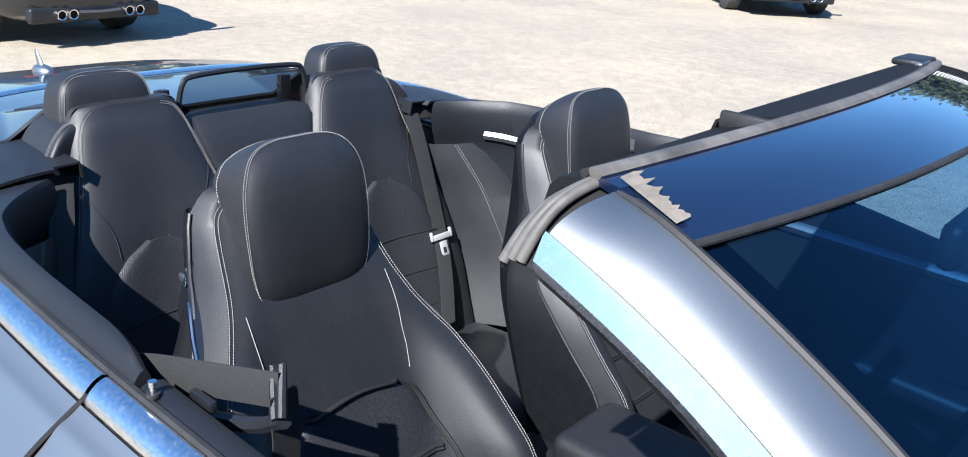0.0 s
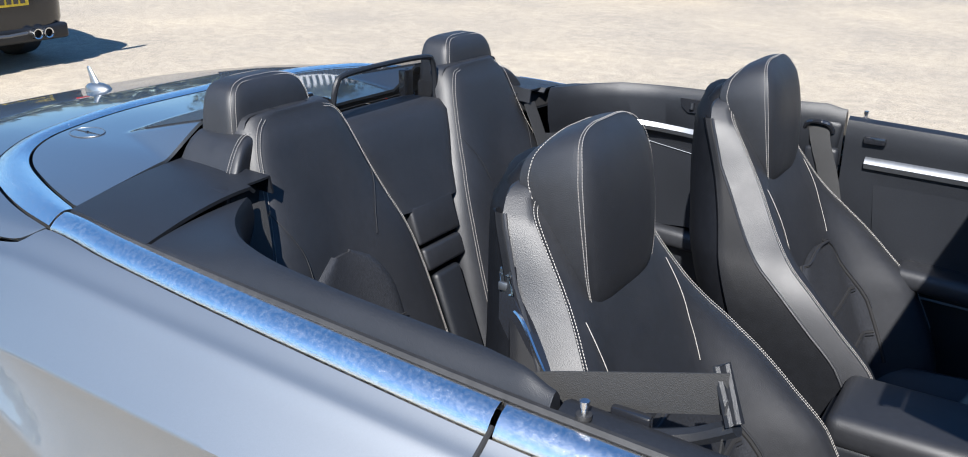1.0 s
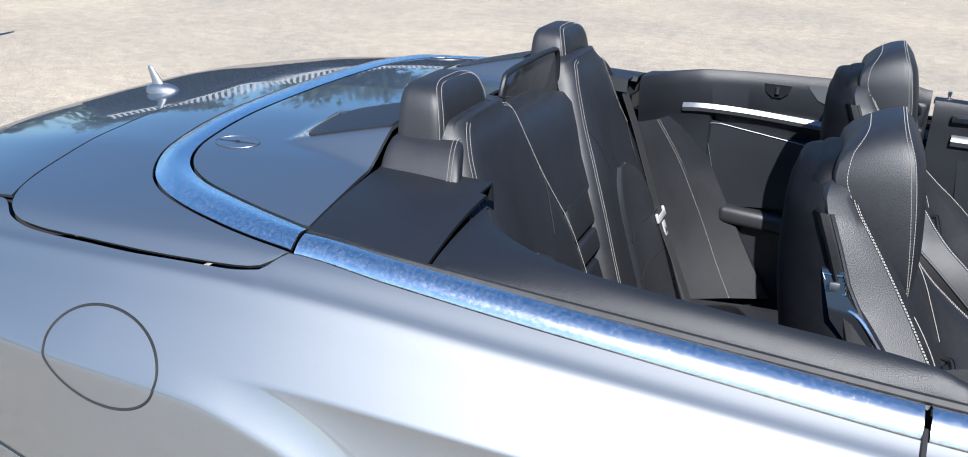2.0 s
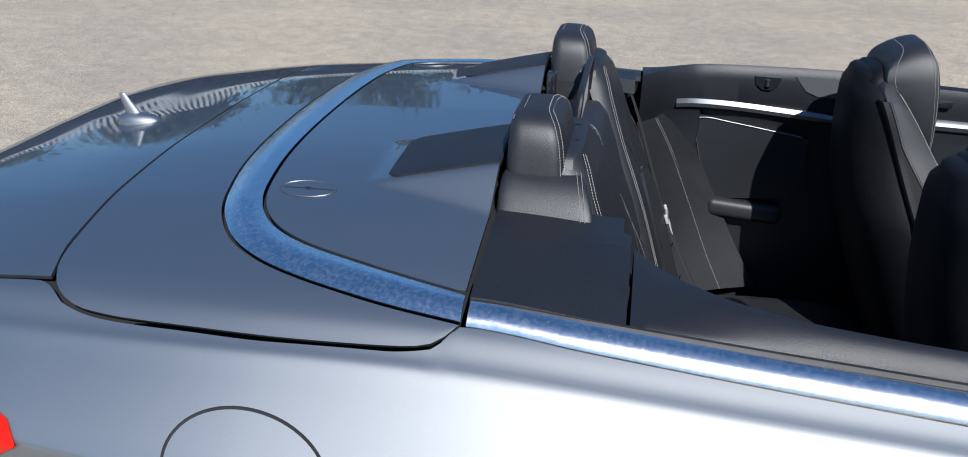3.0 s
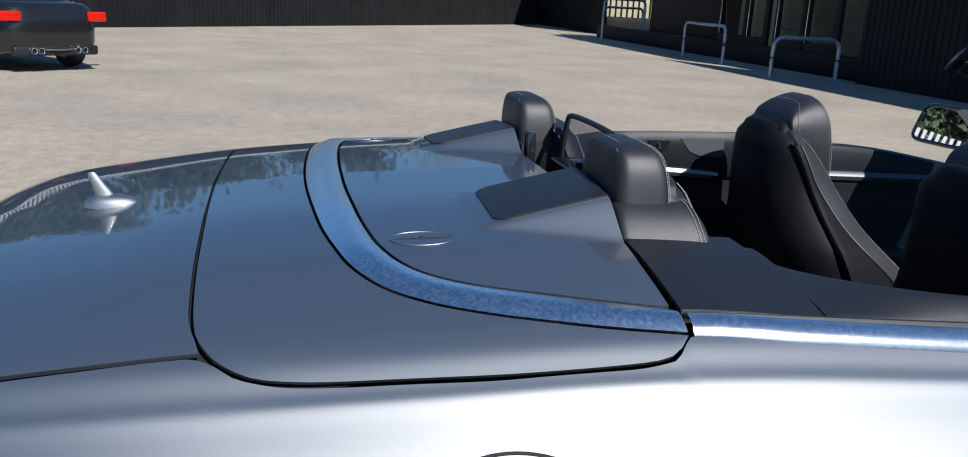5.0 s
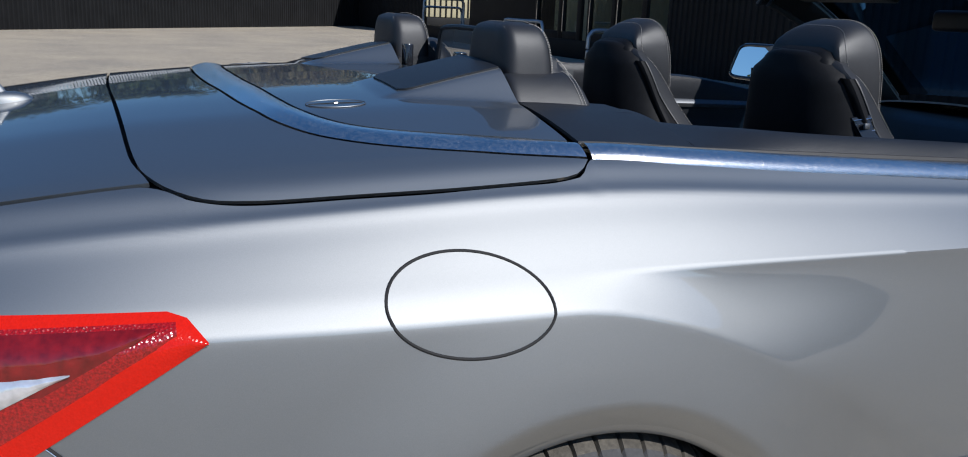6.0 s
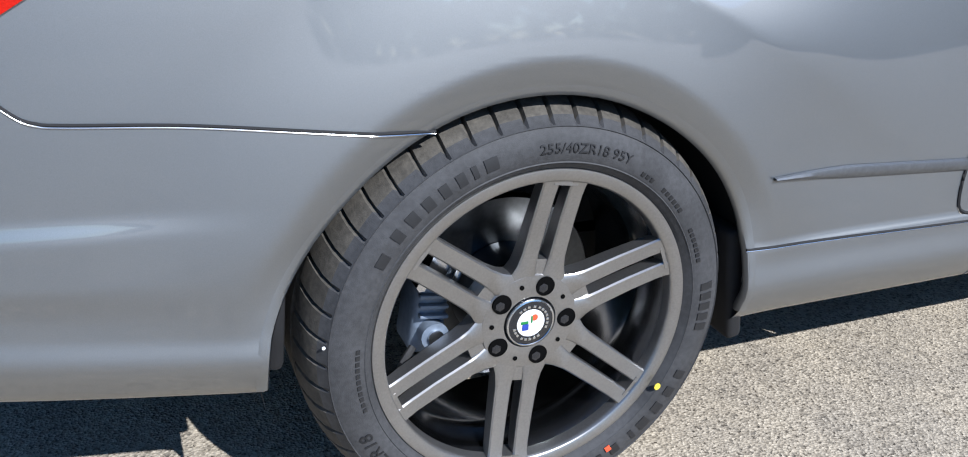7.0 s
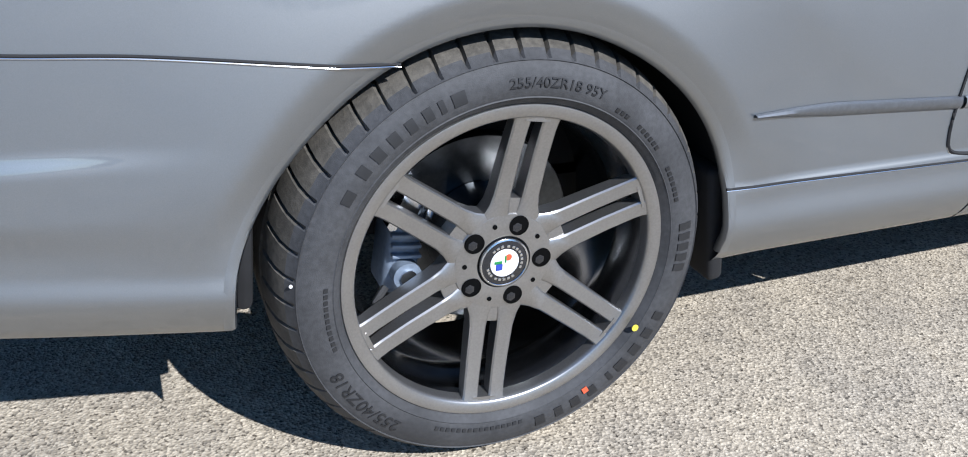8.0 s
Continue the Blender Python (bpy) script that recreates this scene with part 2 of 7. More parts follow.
def ground_material():
    m = bpy.data.materials.new("worn_asphalt")
    m.use_nodes = True
    t = m.node_tree
    b = t.nodes["Principled BSDF"]
    b.inputs["Roughness"].default_value = 0.92
    co = t.nodes.new("ShaderNodeTexCoord").outputs["Object"]

    def noise_tex(scale, detail=4.0):
        n = t.nodes.new("ShaderNodeTexNoise")
        n.inputs["Scale"].default_value, n.inputs["Detail"].default_value = scale, detail
        t.links.new(co, n.inputs["Vector"])
        return n.outputs["Fac"]

    vor = t.nodes.new("ShaderNodeTexVoronoi")
    vor.inputs["Scale"].default_value, vor.inputs["Randomness"].default_value = 185, 1.0
    t.links.new(co, vor.inputs["Vector"])
    ramp_c = t.nodes.new("ShaderNodeValToRGB")
    e = ramp_c.color_ramp.elements
    e[0].position, e[0].color = 0.0, (0.114, 0.102, 0.083, 1)
    e[1].position, e[1].color = 1.0, (0.575, 0.512, 0.408, 1)
    mid = e.new(0.30)
    mid.color = (0.312, 0.273, 0.213, 1)
    t.links.new(vor.outputs["Color"], ramp_c.inputs[0])
    pits = t.nodes.new("ShaderNodeValToRGB")
    e = pits.color_ramp.elements
    e[0].position, e[0].color = 0.345, (0.24, 0.225, 0.21, 1)
    e[1].position, e[1].color = 0.42, (1, 1, 1, 1)
    t.links.new(noise_tex(130.0, 3.0), pits.inputs[0])
    ramp = t.nodes.new("ShaderNodeMix")
    ramp.data_type, ramp.blend_type = "RGBA", "MULTIPLY"
    ramp.inputs["Factor"].default_value = 1.0
    t.links.new(ramp_c.outputs[0], ramp.inputs["A"])
    t.links.new(pits.outputs[0], ramp.inputs["B"])
    big = t.nodes.new("ShaderNodeValToRGB")
    e = big.color_ramp.elements
    e[0].position, e[0].color = 0.30, (0.80, 0.80, 0.82, 1)
    e[1].position, e[1].color = 0.70, (1.10, 1.07, 1.02, 1)
    t.links.new(noise_tex(0.55, 7.0), big.inputs[0])
    mul = t.nodes.new("ShaderNodeMix")
    mul.data_type, mul.blend_type = "RGBA", "MULTIPLY"
    mul.inputs["Factor"].default_value = 1.0
    t.links.new(ramp.outputs["Result"], mul.inputs["A"])
    t.links.new(big.outputs[0], mul.inputs["B"])
    last = mul
    for scale, detail, lo, hi, dark, light in ((7.0, 9.0, 0.36, 0.66, (0.86, 0.86, 0.87, 1), (1.05, 1.04, 1.02, 1)), (38.0, 3.0, 0.285, 0.34, (0.62, 0.60, 0.57, 1), (1, 1, 1, 1))):
        spots = t.nodes.new("ShaderNodeValToRGB")
        e = spots.color_ramp.elements
        e[0].position, e[0].color = lo, dark
        e[1].position, e[1].color = hi, light
        t.links.new(noise_tex(scale, detail), spots.inputs[0])
        nxt = t.nodes.new("ShaderNodeMix")
        nxt.data_type, nxt.blend_type = "RGBA", "MULTIPLY"
        nxt.inputs["Factor"].default_value = 1.0
        t.links.new(last.outputs["Result"], nxt.inputs["A"])
        t.links.new(spots.outputs[0], nxt.inputs["B"])
        last = nxt
    t.links.new(last.outputs["Result"], b.inputs["Base Color"])
    k = t.nodes.new("ShaderNodeBump")
    k.inputs["Strength"].default_value, k.inputs["Distance"].default_value = 0.55, 0.004
    t.links.new(vor.outputs["Distance"], k.inputs["Height"])
    t.links.new(k.outputs[0], b.inputs["Normal"])
    return m


GROUND = ground_material()


# ---- mesh helpers ----
def part(name, bm, mat, parent=None, label="", sharp=40):
    me = bpy.data.meshes.new(name)
    bm.to_mesh(me)
    bm.free()
    me.materials.append(mat)
    me.shade_smooth()
    me.set_sharp_from_angle(angle=radians(sharp))
    ob = new(name, me)
    ob.parent = parent
    return tagged(ob, label) if label else ob


def thing(name, label, category, group="", at=(0, 0, 0)):
    ob = new(name)
    ob.location = at
    ob.empty_display_size = 0.1
    return tagged(ob, label, category, group)


def interp(x, keys):
    """Smooth interpolation through (place, value) keys without overshoot."""
    if x <= keys[0][0]:
        return keys[0][1]
    if x >= keys[-1][0]:
        return keys[-1][1]
    i = max(j for j in range(len(keys) - 1) if keys[j][0] <= x)

    def slope(j):
        if j == 0:
            return (keys[1][1] - keys[0][1]) / (keys[1][0] - keys[0][0])
        if j == len(keys) - 1:
            return (keys[-1][1] - keys[-2][1]) / (keys[-1][0] - keys[-2][0])
        a = (keys[j][1] - keys[j - 1][1]) / (keys[j][0] - keys[j - 1][0])
        b = (keys[j + 1][1] - keys[j][1]) / (keys[j + 1][0] - keys[j][0])
        return 0 if a * b <= 0 else 2 * a * b / (a + b)

    h = keys[i + 1][0] - keys[i][0]
    u, d = (x - keys[i][0]) / h, keys[i + 1][1] - keys[i][1]
    m0, m1 = slope(i) * h, slope(i + 1) * h
    return keys[i][1] + u * (m0 + u * (3 * d - 2 * m0 - m1 + u * (m0 + m1 - 2 * d)))


def resample(points, n, closed=False):
    """n points evenly along a smooth curve through the given ones."""
    p = [Vector(q) for q in points]
    if closed:
        p = p + [p[0]]
    dense = []
    for i in range(len(p) - 1):
        a = p[i - 1] if i > 0 else (p[-2] if closed else p[0])
        b, c = p[i], p[i + 1]
        d = p[i + 2] if i + 2 < len(p) else (p[1] if closed else p[-1])
        for k in range(12):
            u = k / 12
            dense.append(0.5 * ((2 * b) + (c - a) * u + (2 * a - 5 * b + 4 * c - d) * u * u + (3 * b - a - 3 * c + d) * u ** 3))
    dense.append(p[-1])
    run = [0]
    for i in range(1, len(dense)):
        run.append(run[-1] + (dense[i] - dense[i - 1]).length)
    out, j = [], 0
    for k in range(n):
        s = run[-1] * k / (n if closed else n - 1)
        while j < len(run) - 2 and run[j + 1] < s:
            j += 1
        step = run[j + 1] - run[j]
        out.append(dense[j].lerp(dense[j + 1], (s - run[j]) / step if step > 1e-9 else 0))
    return out


def grid(bm, rows, close_u=False, close_v=False):
    """Faces between rows of points; returns the rows of vertices."""
    v = [[bm.verts.new(p) for p in r] for r in rows]
    nr, nc = len(v), len(v[0])
    for i in range(nr if close_v else nr - 1):
        for j in range(nc if close_u else nc - 1):
            a, b, c, d = v[i][j], v[i][(j + 1) % nc], v[(i + 1) % nr][(j + 1) % nc], v[(i + 1) % nr][j]
            if len({a, b, c, d}) == 4:
                bm.faces.new((a, b, c, d))
    return v


def sheet(rows, thick=0.0, flip=False):
    """A surface through rows of points, thickened inwards."""
    bm = bmesh.new()
    grid(bm, rows)
    bmesh.ops.remove_doubles(bm, verts=bm.verts, dist=1e-5)
    bmesh.ops.recalc_face_normals(bm, faces=bm.faces)
    if flip:
        bmesh.ops.reverse_faces(bm, faces=bm.faces)
    if thick:
        bmesh.ops.solidify(bm, geom=bm.faces[:], thickness=thick)
        bmesh.ops.recalc_face_normals(bm, faces=bm.faces)
    return bm


def loft(loops, cap=True):
    """A closed solid through closed loops."""
    bm = bmesh.new()
    v = grid(bm, loops, close_u=True)
    if cap:
        bm.faces.new(list(reversed(v[0])))
        bm.faces.new(v[-1])
    bmesh.ops.recalc_face_normals(bm, faces=bm.faces)
    return bm


def tube(points, r, sides=8, closed=False, flat=1.0):
    """A round bar along points; flat squeezes it along z of its frame."""
    p = [Vector(q) for q in points]
    n, loops = len(p), []
    up = Vector((0, 0, 1))
    for i in range(n):
        a = p[i - 1] if (i > 0 or closed) else p[0]
        b = p[(i + 1) % n] if (i < n - 1 or closed) else p[-1]
        t = (b - a).normalized()
        side = t.cross(up)
        side = side.normalized() if side.length > 1e-3 else Vector((1, 0, 0))
        top = side.cross(t).normalized()
        rr = r[i] if isinstance(r, (list, tuple)) else r
        loops.append([p[i] + side * rr * math.cos(2 * math.pi * k / sides) + top * rr * flat * math.sin(2 * math.pi * k / sides) for k in range(sides)])
    bm = bmesh.new()
    v = grid(bm, loops, close_u=True, close_v=closed)
    if not closed:
        bm.faces.new(list(reversed(v[0])))
        bm.faces.new(v[-1])
    bmesh.ops.recalc_face_normals(bm, faces=bm.faces)
    return bm


def box(size, m=None, r=0.005, seg=2, taper=None):
    """A box with rounded edges; taper: scale of its top in x and y."""
    bm = bmesh.new()
    bmesh.ops.create_cube(bm, size=1)
    bmesh.ops.scale(bm, verts=bm.verts, vec=size)
    if taper:
        for v in bm.verts:
            if v.co.z > 0:
                v.co.x, v.co.y = v.co.x * taper[0], v.co.y * taper[1]
    if r:
        bmesh.ops.bevel(bm, geom=bm.edges[:], offset=r, segments=seg, profile=0.5, affect="EDGES")
    if m is not None:
        bmesh.ops.transform(bm, matrix=m, verts=bm.verts)
    return bm


def merged(*bms):
    out = bmesh.new()
    for b in bms:
        me = bpy.data.meshes.new("tmp")
        b.to_mesh(me)
        b.free()
        out.from_mesh(me)
        bpy.data.meshes.remove(me)
    return out


def revolve(profile, n=64, axis="y"):
    """Turns (radius, offset) pairs round the y axis."""
    rows = []
    for k in range(n):
        a = 2 * math.pi * k / n
        rows.append([(r * math.sin(a), o, r * math.cos(a)) for r, o in profile])
    bm = bmesh.new()
    grid(bm, rows, close_v=True)
    bmesh.ops.remove_doubles(bm, verts=bm.verts, dist=1e-6)
    bmesh.ops.recalc_face_normals(bm, faces=bm.faces)
    return bm


def squircle(a, b, n, count, cx=0.0, cy=0.0):
    out = []
    for k in range(count):
        t = 2 * math.pi * k / count
        c, s = math.cos(t), math.sin(t)
        out.append((cx + a * math.copysign(abs(c) ** (2 / n), c), cy + b * math.copysign(abs(s) ** (2 / n), s)))
    return out


def dashes(points, normals, length=0.0034, gap=0.0011, r=0.00055, lift=0.0008):
    """Stitches: short raised threads along a path on a surface."""
    p = [Vector(q) for q in points]
    nn = [Vector(q) for q in normals]
    run = [0]
    for i in range(1, len(p)):
        run.append(run[-1] + (p[i] - p[i - 1]).length)

    def at(s):
        j = max(0, min(len(run) - 2, next((i for i in range(len(run) - 1) if run[i + 1] >= s), len(run) - 2)))
        f = (s - run[j]) / max(1e-9, run[j + 1] - run[j])
        return p[j].lerp(p[j + 1], f), nn[j].lerp(nn[j + 1], f).normalized()

    verts, faces, s = [], [], 0.0
    while s + length < run[-1]:
        (a, na), (b, nb) = at(s), at(s + length)
        t = (b - a).normalized()
        side = t.cross(na).normalized() * r
        base = len(verts)
        verts += [a - side, a + side, b + side, b - side, a + na * lift + t * r, b + nb * lift - t * r]
        faces += [(base, base + 1, base + 4), (base + 1, base + 2, base + 5, base + 4), (base + 2, base + 3, base + 5), (base + 3, base, base + 4, base + 5)]
        s += length + gap
    bm = bmesh.new()
    vs = [bm.verts.new(v) for v in verts]
    for f in faces:
        bm.faces.new([vs[i] for i in f])
    return bm


# ---- the car's outer surface: height over the plan, and a section down its side ----
ZC = [(-1.10, 0.90), (-1.03, 0.97), (-0.95, 0.998), (-0.79, 1.025), (-0.55, 1.06), (-0.26, 1.083), (0.07, 1.095), (1.0, 1.08), (1.9, 1.0), (2.6, 0.93), (3.3, 0.78), (3.52, 0.62)]
ZA = [(-1.10, 0.86), (-1.0, 0.93), (-0.9, 0.958), (-0.54, 0.999), (0.04, 1.029), (0.45, 1.012), (0.88, 0.991), (1.5, 0.965), (2.6, 0.88), (3.3, 0.74), (3.52, 0.60)]
HW = [(-1.10, 0.50), (-1.06, 0.62), (-1.0, 0.70), (-0.9, 0.765), (-0.75, 0.808), (-0.5, 0.843), (-0.2, 0.868), (0.1, 0.874), (0.9, 0.878), (2.0, 0.88), (3.0, 0.84), (3.4, 0.70), (3.52, 0.50)]
CROWN = [(0, 1), (0.25, 0.97), (0.5, 0.75), (0.65, 0.38), (0.753, 0.06)]
SIDE = [(0.753, 1.033), (0.80, 1.0185), (0.842, 0.994), (0.8585, 0.9862), (0.8625, 0.9830), (0.876, 0.9685), (0.9005, 0.943), (0.9350, 0.905), (0.9575, 0.880), (0.9712, 0.8625), (0.9753, 0.8570), (0.9780, 0.8535), (0.9796, 0.8480), (0.9810, 0.838), (0.9845, 0.80), (0.9880, 0.75), (0.9930, 0.66), (0.9960, 0.56), (0.9980, 0.45), (0.9985, 0.386), (1.0040, 0.352), (1.0030, 0.345), (0.983, 0.306), (0.974, 0.295), (0.962, 0.284), (0.940, 0.277)]
SIDE_RUN = [0]
for i in range(1, len(SIDE)):
    SIDE_RUN.append(SIDE_RUN[-1] + math.hypot((SIDE[i][0] - SIDE[i - 1][0]) * 0.87, SIDE[i][1] - SIDE[i - 1][1]))
SIDE_ETA = [(s, e) for s, (e, z) in zip(SIDE_RUN, SIDE)]
SIDE_Z = [(s, z) for s, (e, z) in zip(SIDE_RUN, SIDE)]
SIDE_E = [(z, e) for e, z in reversed(SIDE)]
SIDE_TOP = [(e, s) for s, (e, z) in zip(SIDE_RUN, SIDE)][:13]


# heights of the crease that runs from the tail lamp over the rear haunch, and of the door's crease
HAUNCH_Z = [(-0.20, 0.8575), (-0.08, 0.854), (0.01, 0.844), (0.107, 0.821), (0.212, 0.782), (0.32, 0.727), (0.45, 0.64), (0.60, 0.54), (0.75, 0.48)]


def section_z(x, z0):
    """Heights of the standard section, moved with the belt at x; the lower flank stays level but at the car's ends."""
    drop = interp(x, ZA) - 1.029
    far = max(ramp(-0.80, -1.0, x), ramp(1.8, 2.6, x))
    k = far * max(0.0, (z0 - 0.24) / 0.789) + (1 - far) * ramp(0.84, 1.0, z0)
    return z0 + drop * k - 0.014 * ramp(0.40, 0.33, z0) * ramp(0.05, 0.35, x) + 0.10 * max(0.0, min(0.35, -0.36 - x)) * ramp(0.52, 0.40, z0)


def ramp(a, b, v):
    u = max(0.0, min(1.0, (v - a) / (b - a)))
    return u * u * (3 - 2 * u)


def top_z(x, y):
    """The height of the body over a place of the plan."""
    e = abs(y) / interp(x, HW)
    if e <= 0.753:
        return interp(x, ZA) + (interp(x, ZC) - interp(x, ZA)) * interp(e, CROWN)
    s = interp(min(e, 1.010), SIDE_TOP)
    return section_z(x, interp(s, SIDE_Z))


ARCHES = [(-0.005, 0.325, 0.348), (2.775, 0.325, 0.348)]


def arch_radius(ax, ar, x, z):
    """The wheel opening widens towards its feet."""
    return ar + 0.024 * ramp(0.58, 0.34, z) * ramp(0.0, -0.2, x - ax) + 0.016 * ramp(0.66, 0.45, z) * ramp(0.0, 0.2, x - ax)


def relief(x, z):
    """How far the flank stands out: flared wheel arches, and a scoop ahead of the rear haunch."""
    out = 0.0
    for ax, az, ar in ARCHES:
        d = math.hypot(x - ax, max(0.0, z - az))
        ar = arch_radius(ax, ar, x, z)
        flange = min(1.0, max(0.0, (ar + 0.046 - d) / 0.046))
        out += 0.009 * (1 - ramp(ar + 0.03, ar + 0.22, d)) * ramp(0.36, 0.52, z) - (0.018 * flange + 0.003 * flange ** 3) * ramp(0.36, 0.52, z)
    if x > 0.18:
        out -= 0.020 * ramp(0.82, 0.48, z) * ramp(0.18, 0.48, x) * (1 - 0.25 * ramp(0.414, 0.404, z))
    if x < -0.30:
        out += 0.006 * (ramp(0.40, 0.47, z) - ramp(0.530, 0.562, z)) * ramp(-0.34, -0.60, x)
    return out


def side_point(x, s, out=0.0):
    """A place on the right-hand flank, s metres down the section from the belt."""
    e, z0 = interp(s, SIDE_ETA), interp(s, SIDE_Z)
    zd, zc = 0.8905, interp(x, HAUNCH_Z)
    if x > -0.12 and zc < z0 < zd:
        t = (zd - z0) / (zd - zc)
        top_e, low_e = interp(zd, SIDE_E), interp(zc, SIDE_E)
        soft = ramp(0.12, 0.45, x)
        f = t ** (1 + 0.75 * ramp(0.0, 0.30, x)) * (1 - soft) + t * t * (3 - 2 * t) * soft
        e += (top_e + (low_e - top_e) * f - e) * ramp(-0.12, 0.06, x)
    return Vector((x, -(interp(x, HW) * e + out + relief(x, z0)), section_z(x, z0)))


def flank(x, z, out=0.0):
    """The flank at a given height."""
    lo, hi = 0.0, SIDE_RUN[-1]
    for _ in range(30):
        mid = (lo + hi) / 2
        if side_point(x, mid).z > z:
            lo = mid
        else:
            hi = mid
    return side_point(x, lo, out)


def on_top(x, y, up=0.0):
    return Vector((x, y, top_z(x, y) + up))


def both(points):
    """A right-hand plan curve that ends on the middle line, carried on to the left."""
    return list(points) + [(x, -y) for x, y in reversed(points[:-1])]


# ---- the ground ----
def make_ground():
    bm = bmesh.new()
    rows = [[(x, y, 0) for x in (-400, -60, -20, 0, 20, 60, 400)] for y in (-400, -60, -20, 0, 20, 60, 400)]
    grid(bm, rows)
    bmesh.ops.recalc_face_normals(bm, faces=bm.faces)
    tagged(part("ground", bm, GROUND), "pale sun-bleached worn asphalt of an open yard", "ground", kind="structure")


make_ground()

# ---- the convertible: outer panels ----
car = thing("convertible_car", "silver-grey convertible with its roof down and black leather inside", "car")

RING_OUT = [(0.042, -0.688), (-0.037, -0.675), (-0.114, -0.656), (-0.198, -0.627), (-0.270, -0.592), (-0.324, -0.550), (-0.364, -0.491), (-0.384, -0.430), (-0.404, -0.323), (-0.418, -0.149), (-0.422, 0.0)]
RING_IN = [(0.040, -0.640), (-0.043, -0.618), (-0.125, -0.592), (-0.205, -0.562), (-0.264, -0.527), (-0.300, -0.488), (-0.322, -0.440), (-0.334, -0.386), (-0.346, -0.290), (-0.355, -0.140), (-0.357, 0.0)]
SEAM = [(0.040, -0.697), (0.013, -0.720), (-0.050, -0.727), (-0.190, -0.726), (-0.326, -0.716), (-0.440, -0.703), (-0.508, -0.684), (-0.550, -0.640), (-0.570, -0.560), (-0.580, -0.330), (-0.588, 0.0)]
BOOT_SIDE = [(-0.560, 0.648), (-0.69, 0.642), (-0.85, 0.625), (-0.97, 0.585), (-1.06, 0.50)]


def hump(x, y):
    """The two fairings behind the rear head restraints: a flat crest with plane sides that fan out forwards."""
    u = min(1.0, max(0.0, (x + 0.175) / 0.213))
    d = abs(abs(y) - 0.301) - 0.086
    w = 0.003 + 0.074 * u
    t = min(1.0, max(0.0, d / w))
    fall = t - 0.015 * math.sin(2 * math.pi * t)
    return 0.044 * u * (1 - fall)


def deck_point(x, y, up=0.0):
    return Vector((x, y, top_z(x, y) + hump(x, y) + up))


def strip_between(a, b, n, m, up=0.0, crown=0.0, f=on_top):
    """A patch ruled between two plan curves and laid on the body."""
    pa, pb = resample([(x, y, 0) for x, y in a], n), resample([(x, y, 0) for x, y in b], n)
    rows = []
    for p, q in zip(pa, pb):
        rows.append([f(*(p.lerp(q, k / m)).xy, up + crown * math.sin(math.pi * k / m)) for k in range(m + 1)])
    return rows


def inset(curve, d):
    """A plan curve moved sideways by d."""
    p = [Vector(q) for q in curve]
    out = []
    for i in range(len(p)):
        t = (p[min(i + 1, len(p) - 1)] - p[max(i - 1, 0)]).normalized()
        out.append(tuple(p[i] + Vector((-t.y, t.x)) * d))
    return out


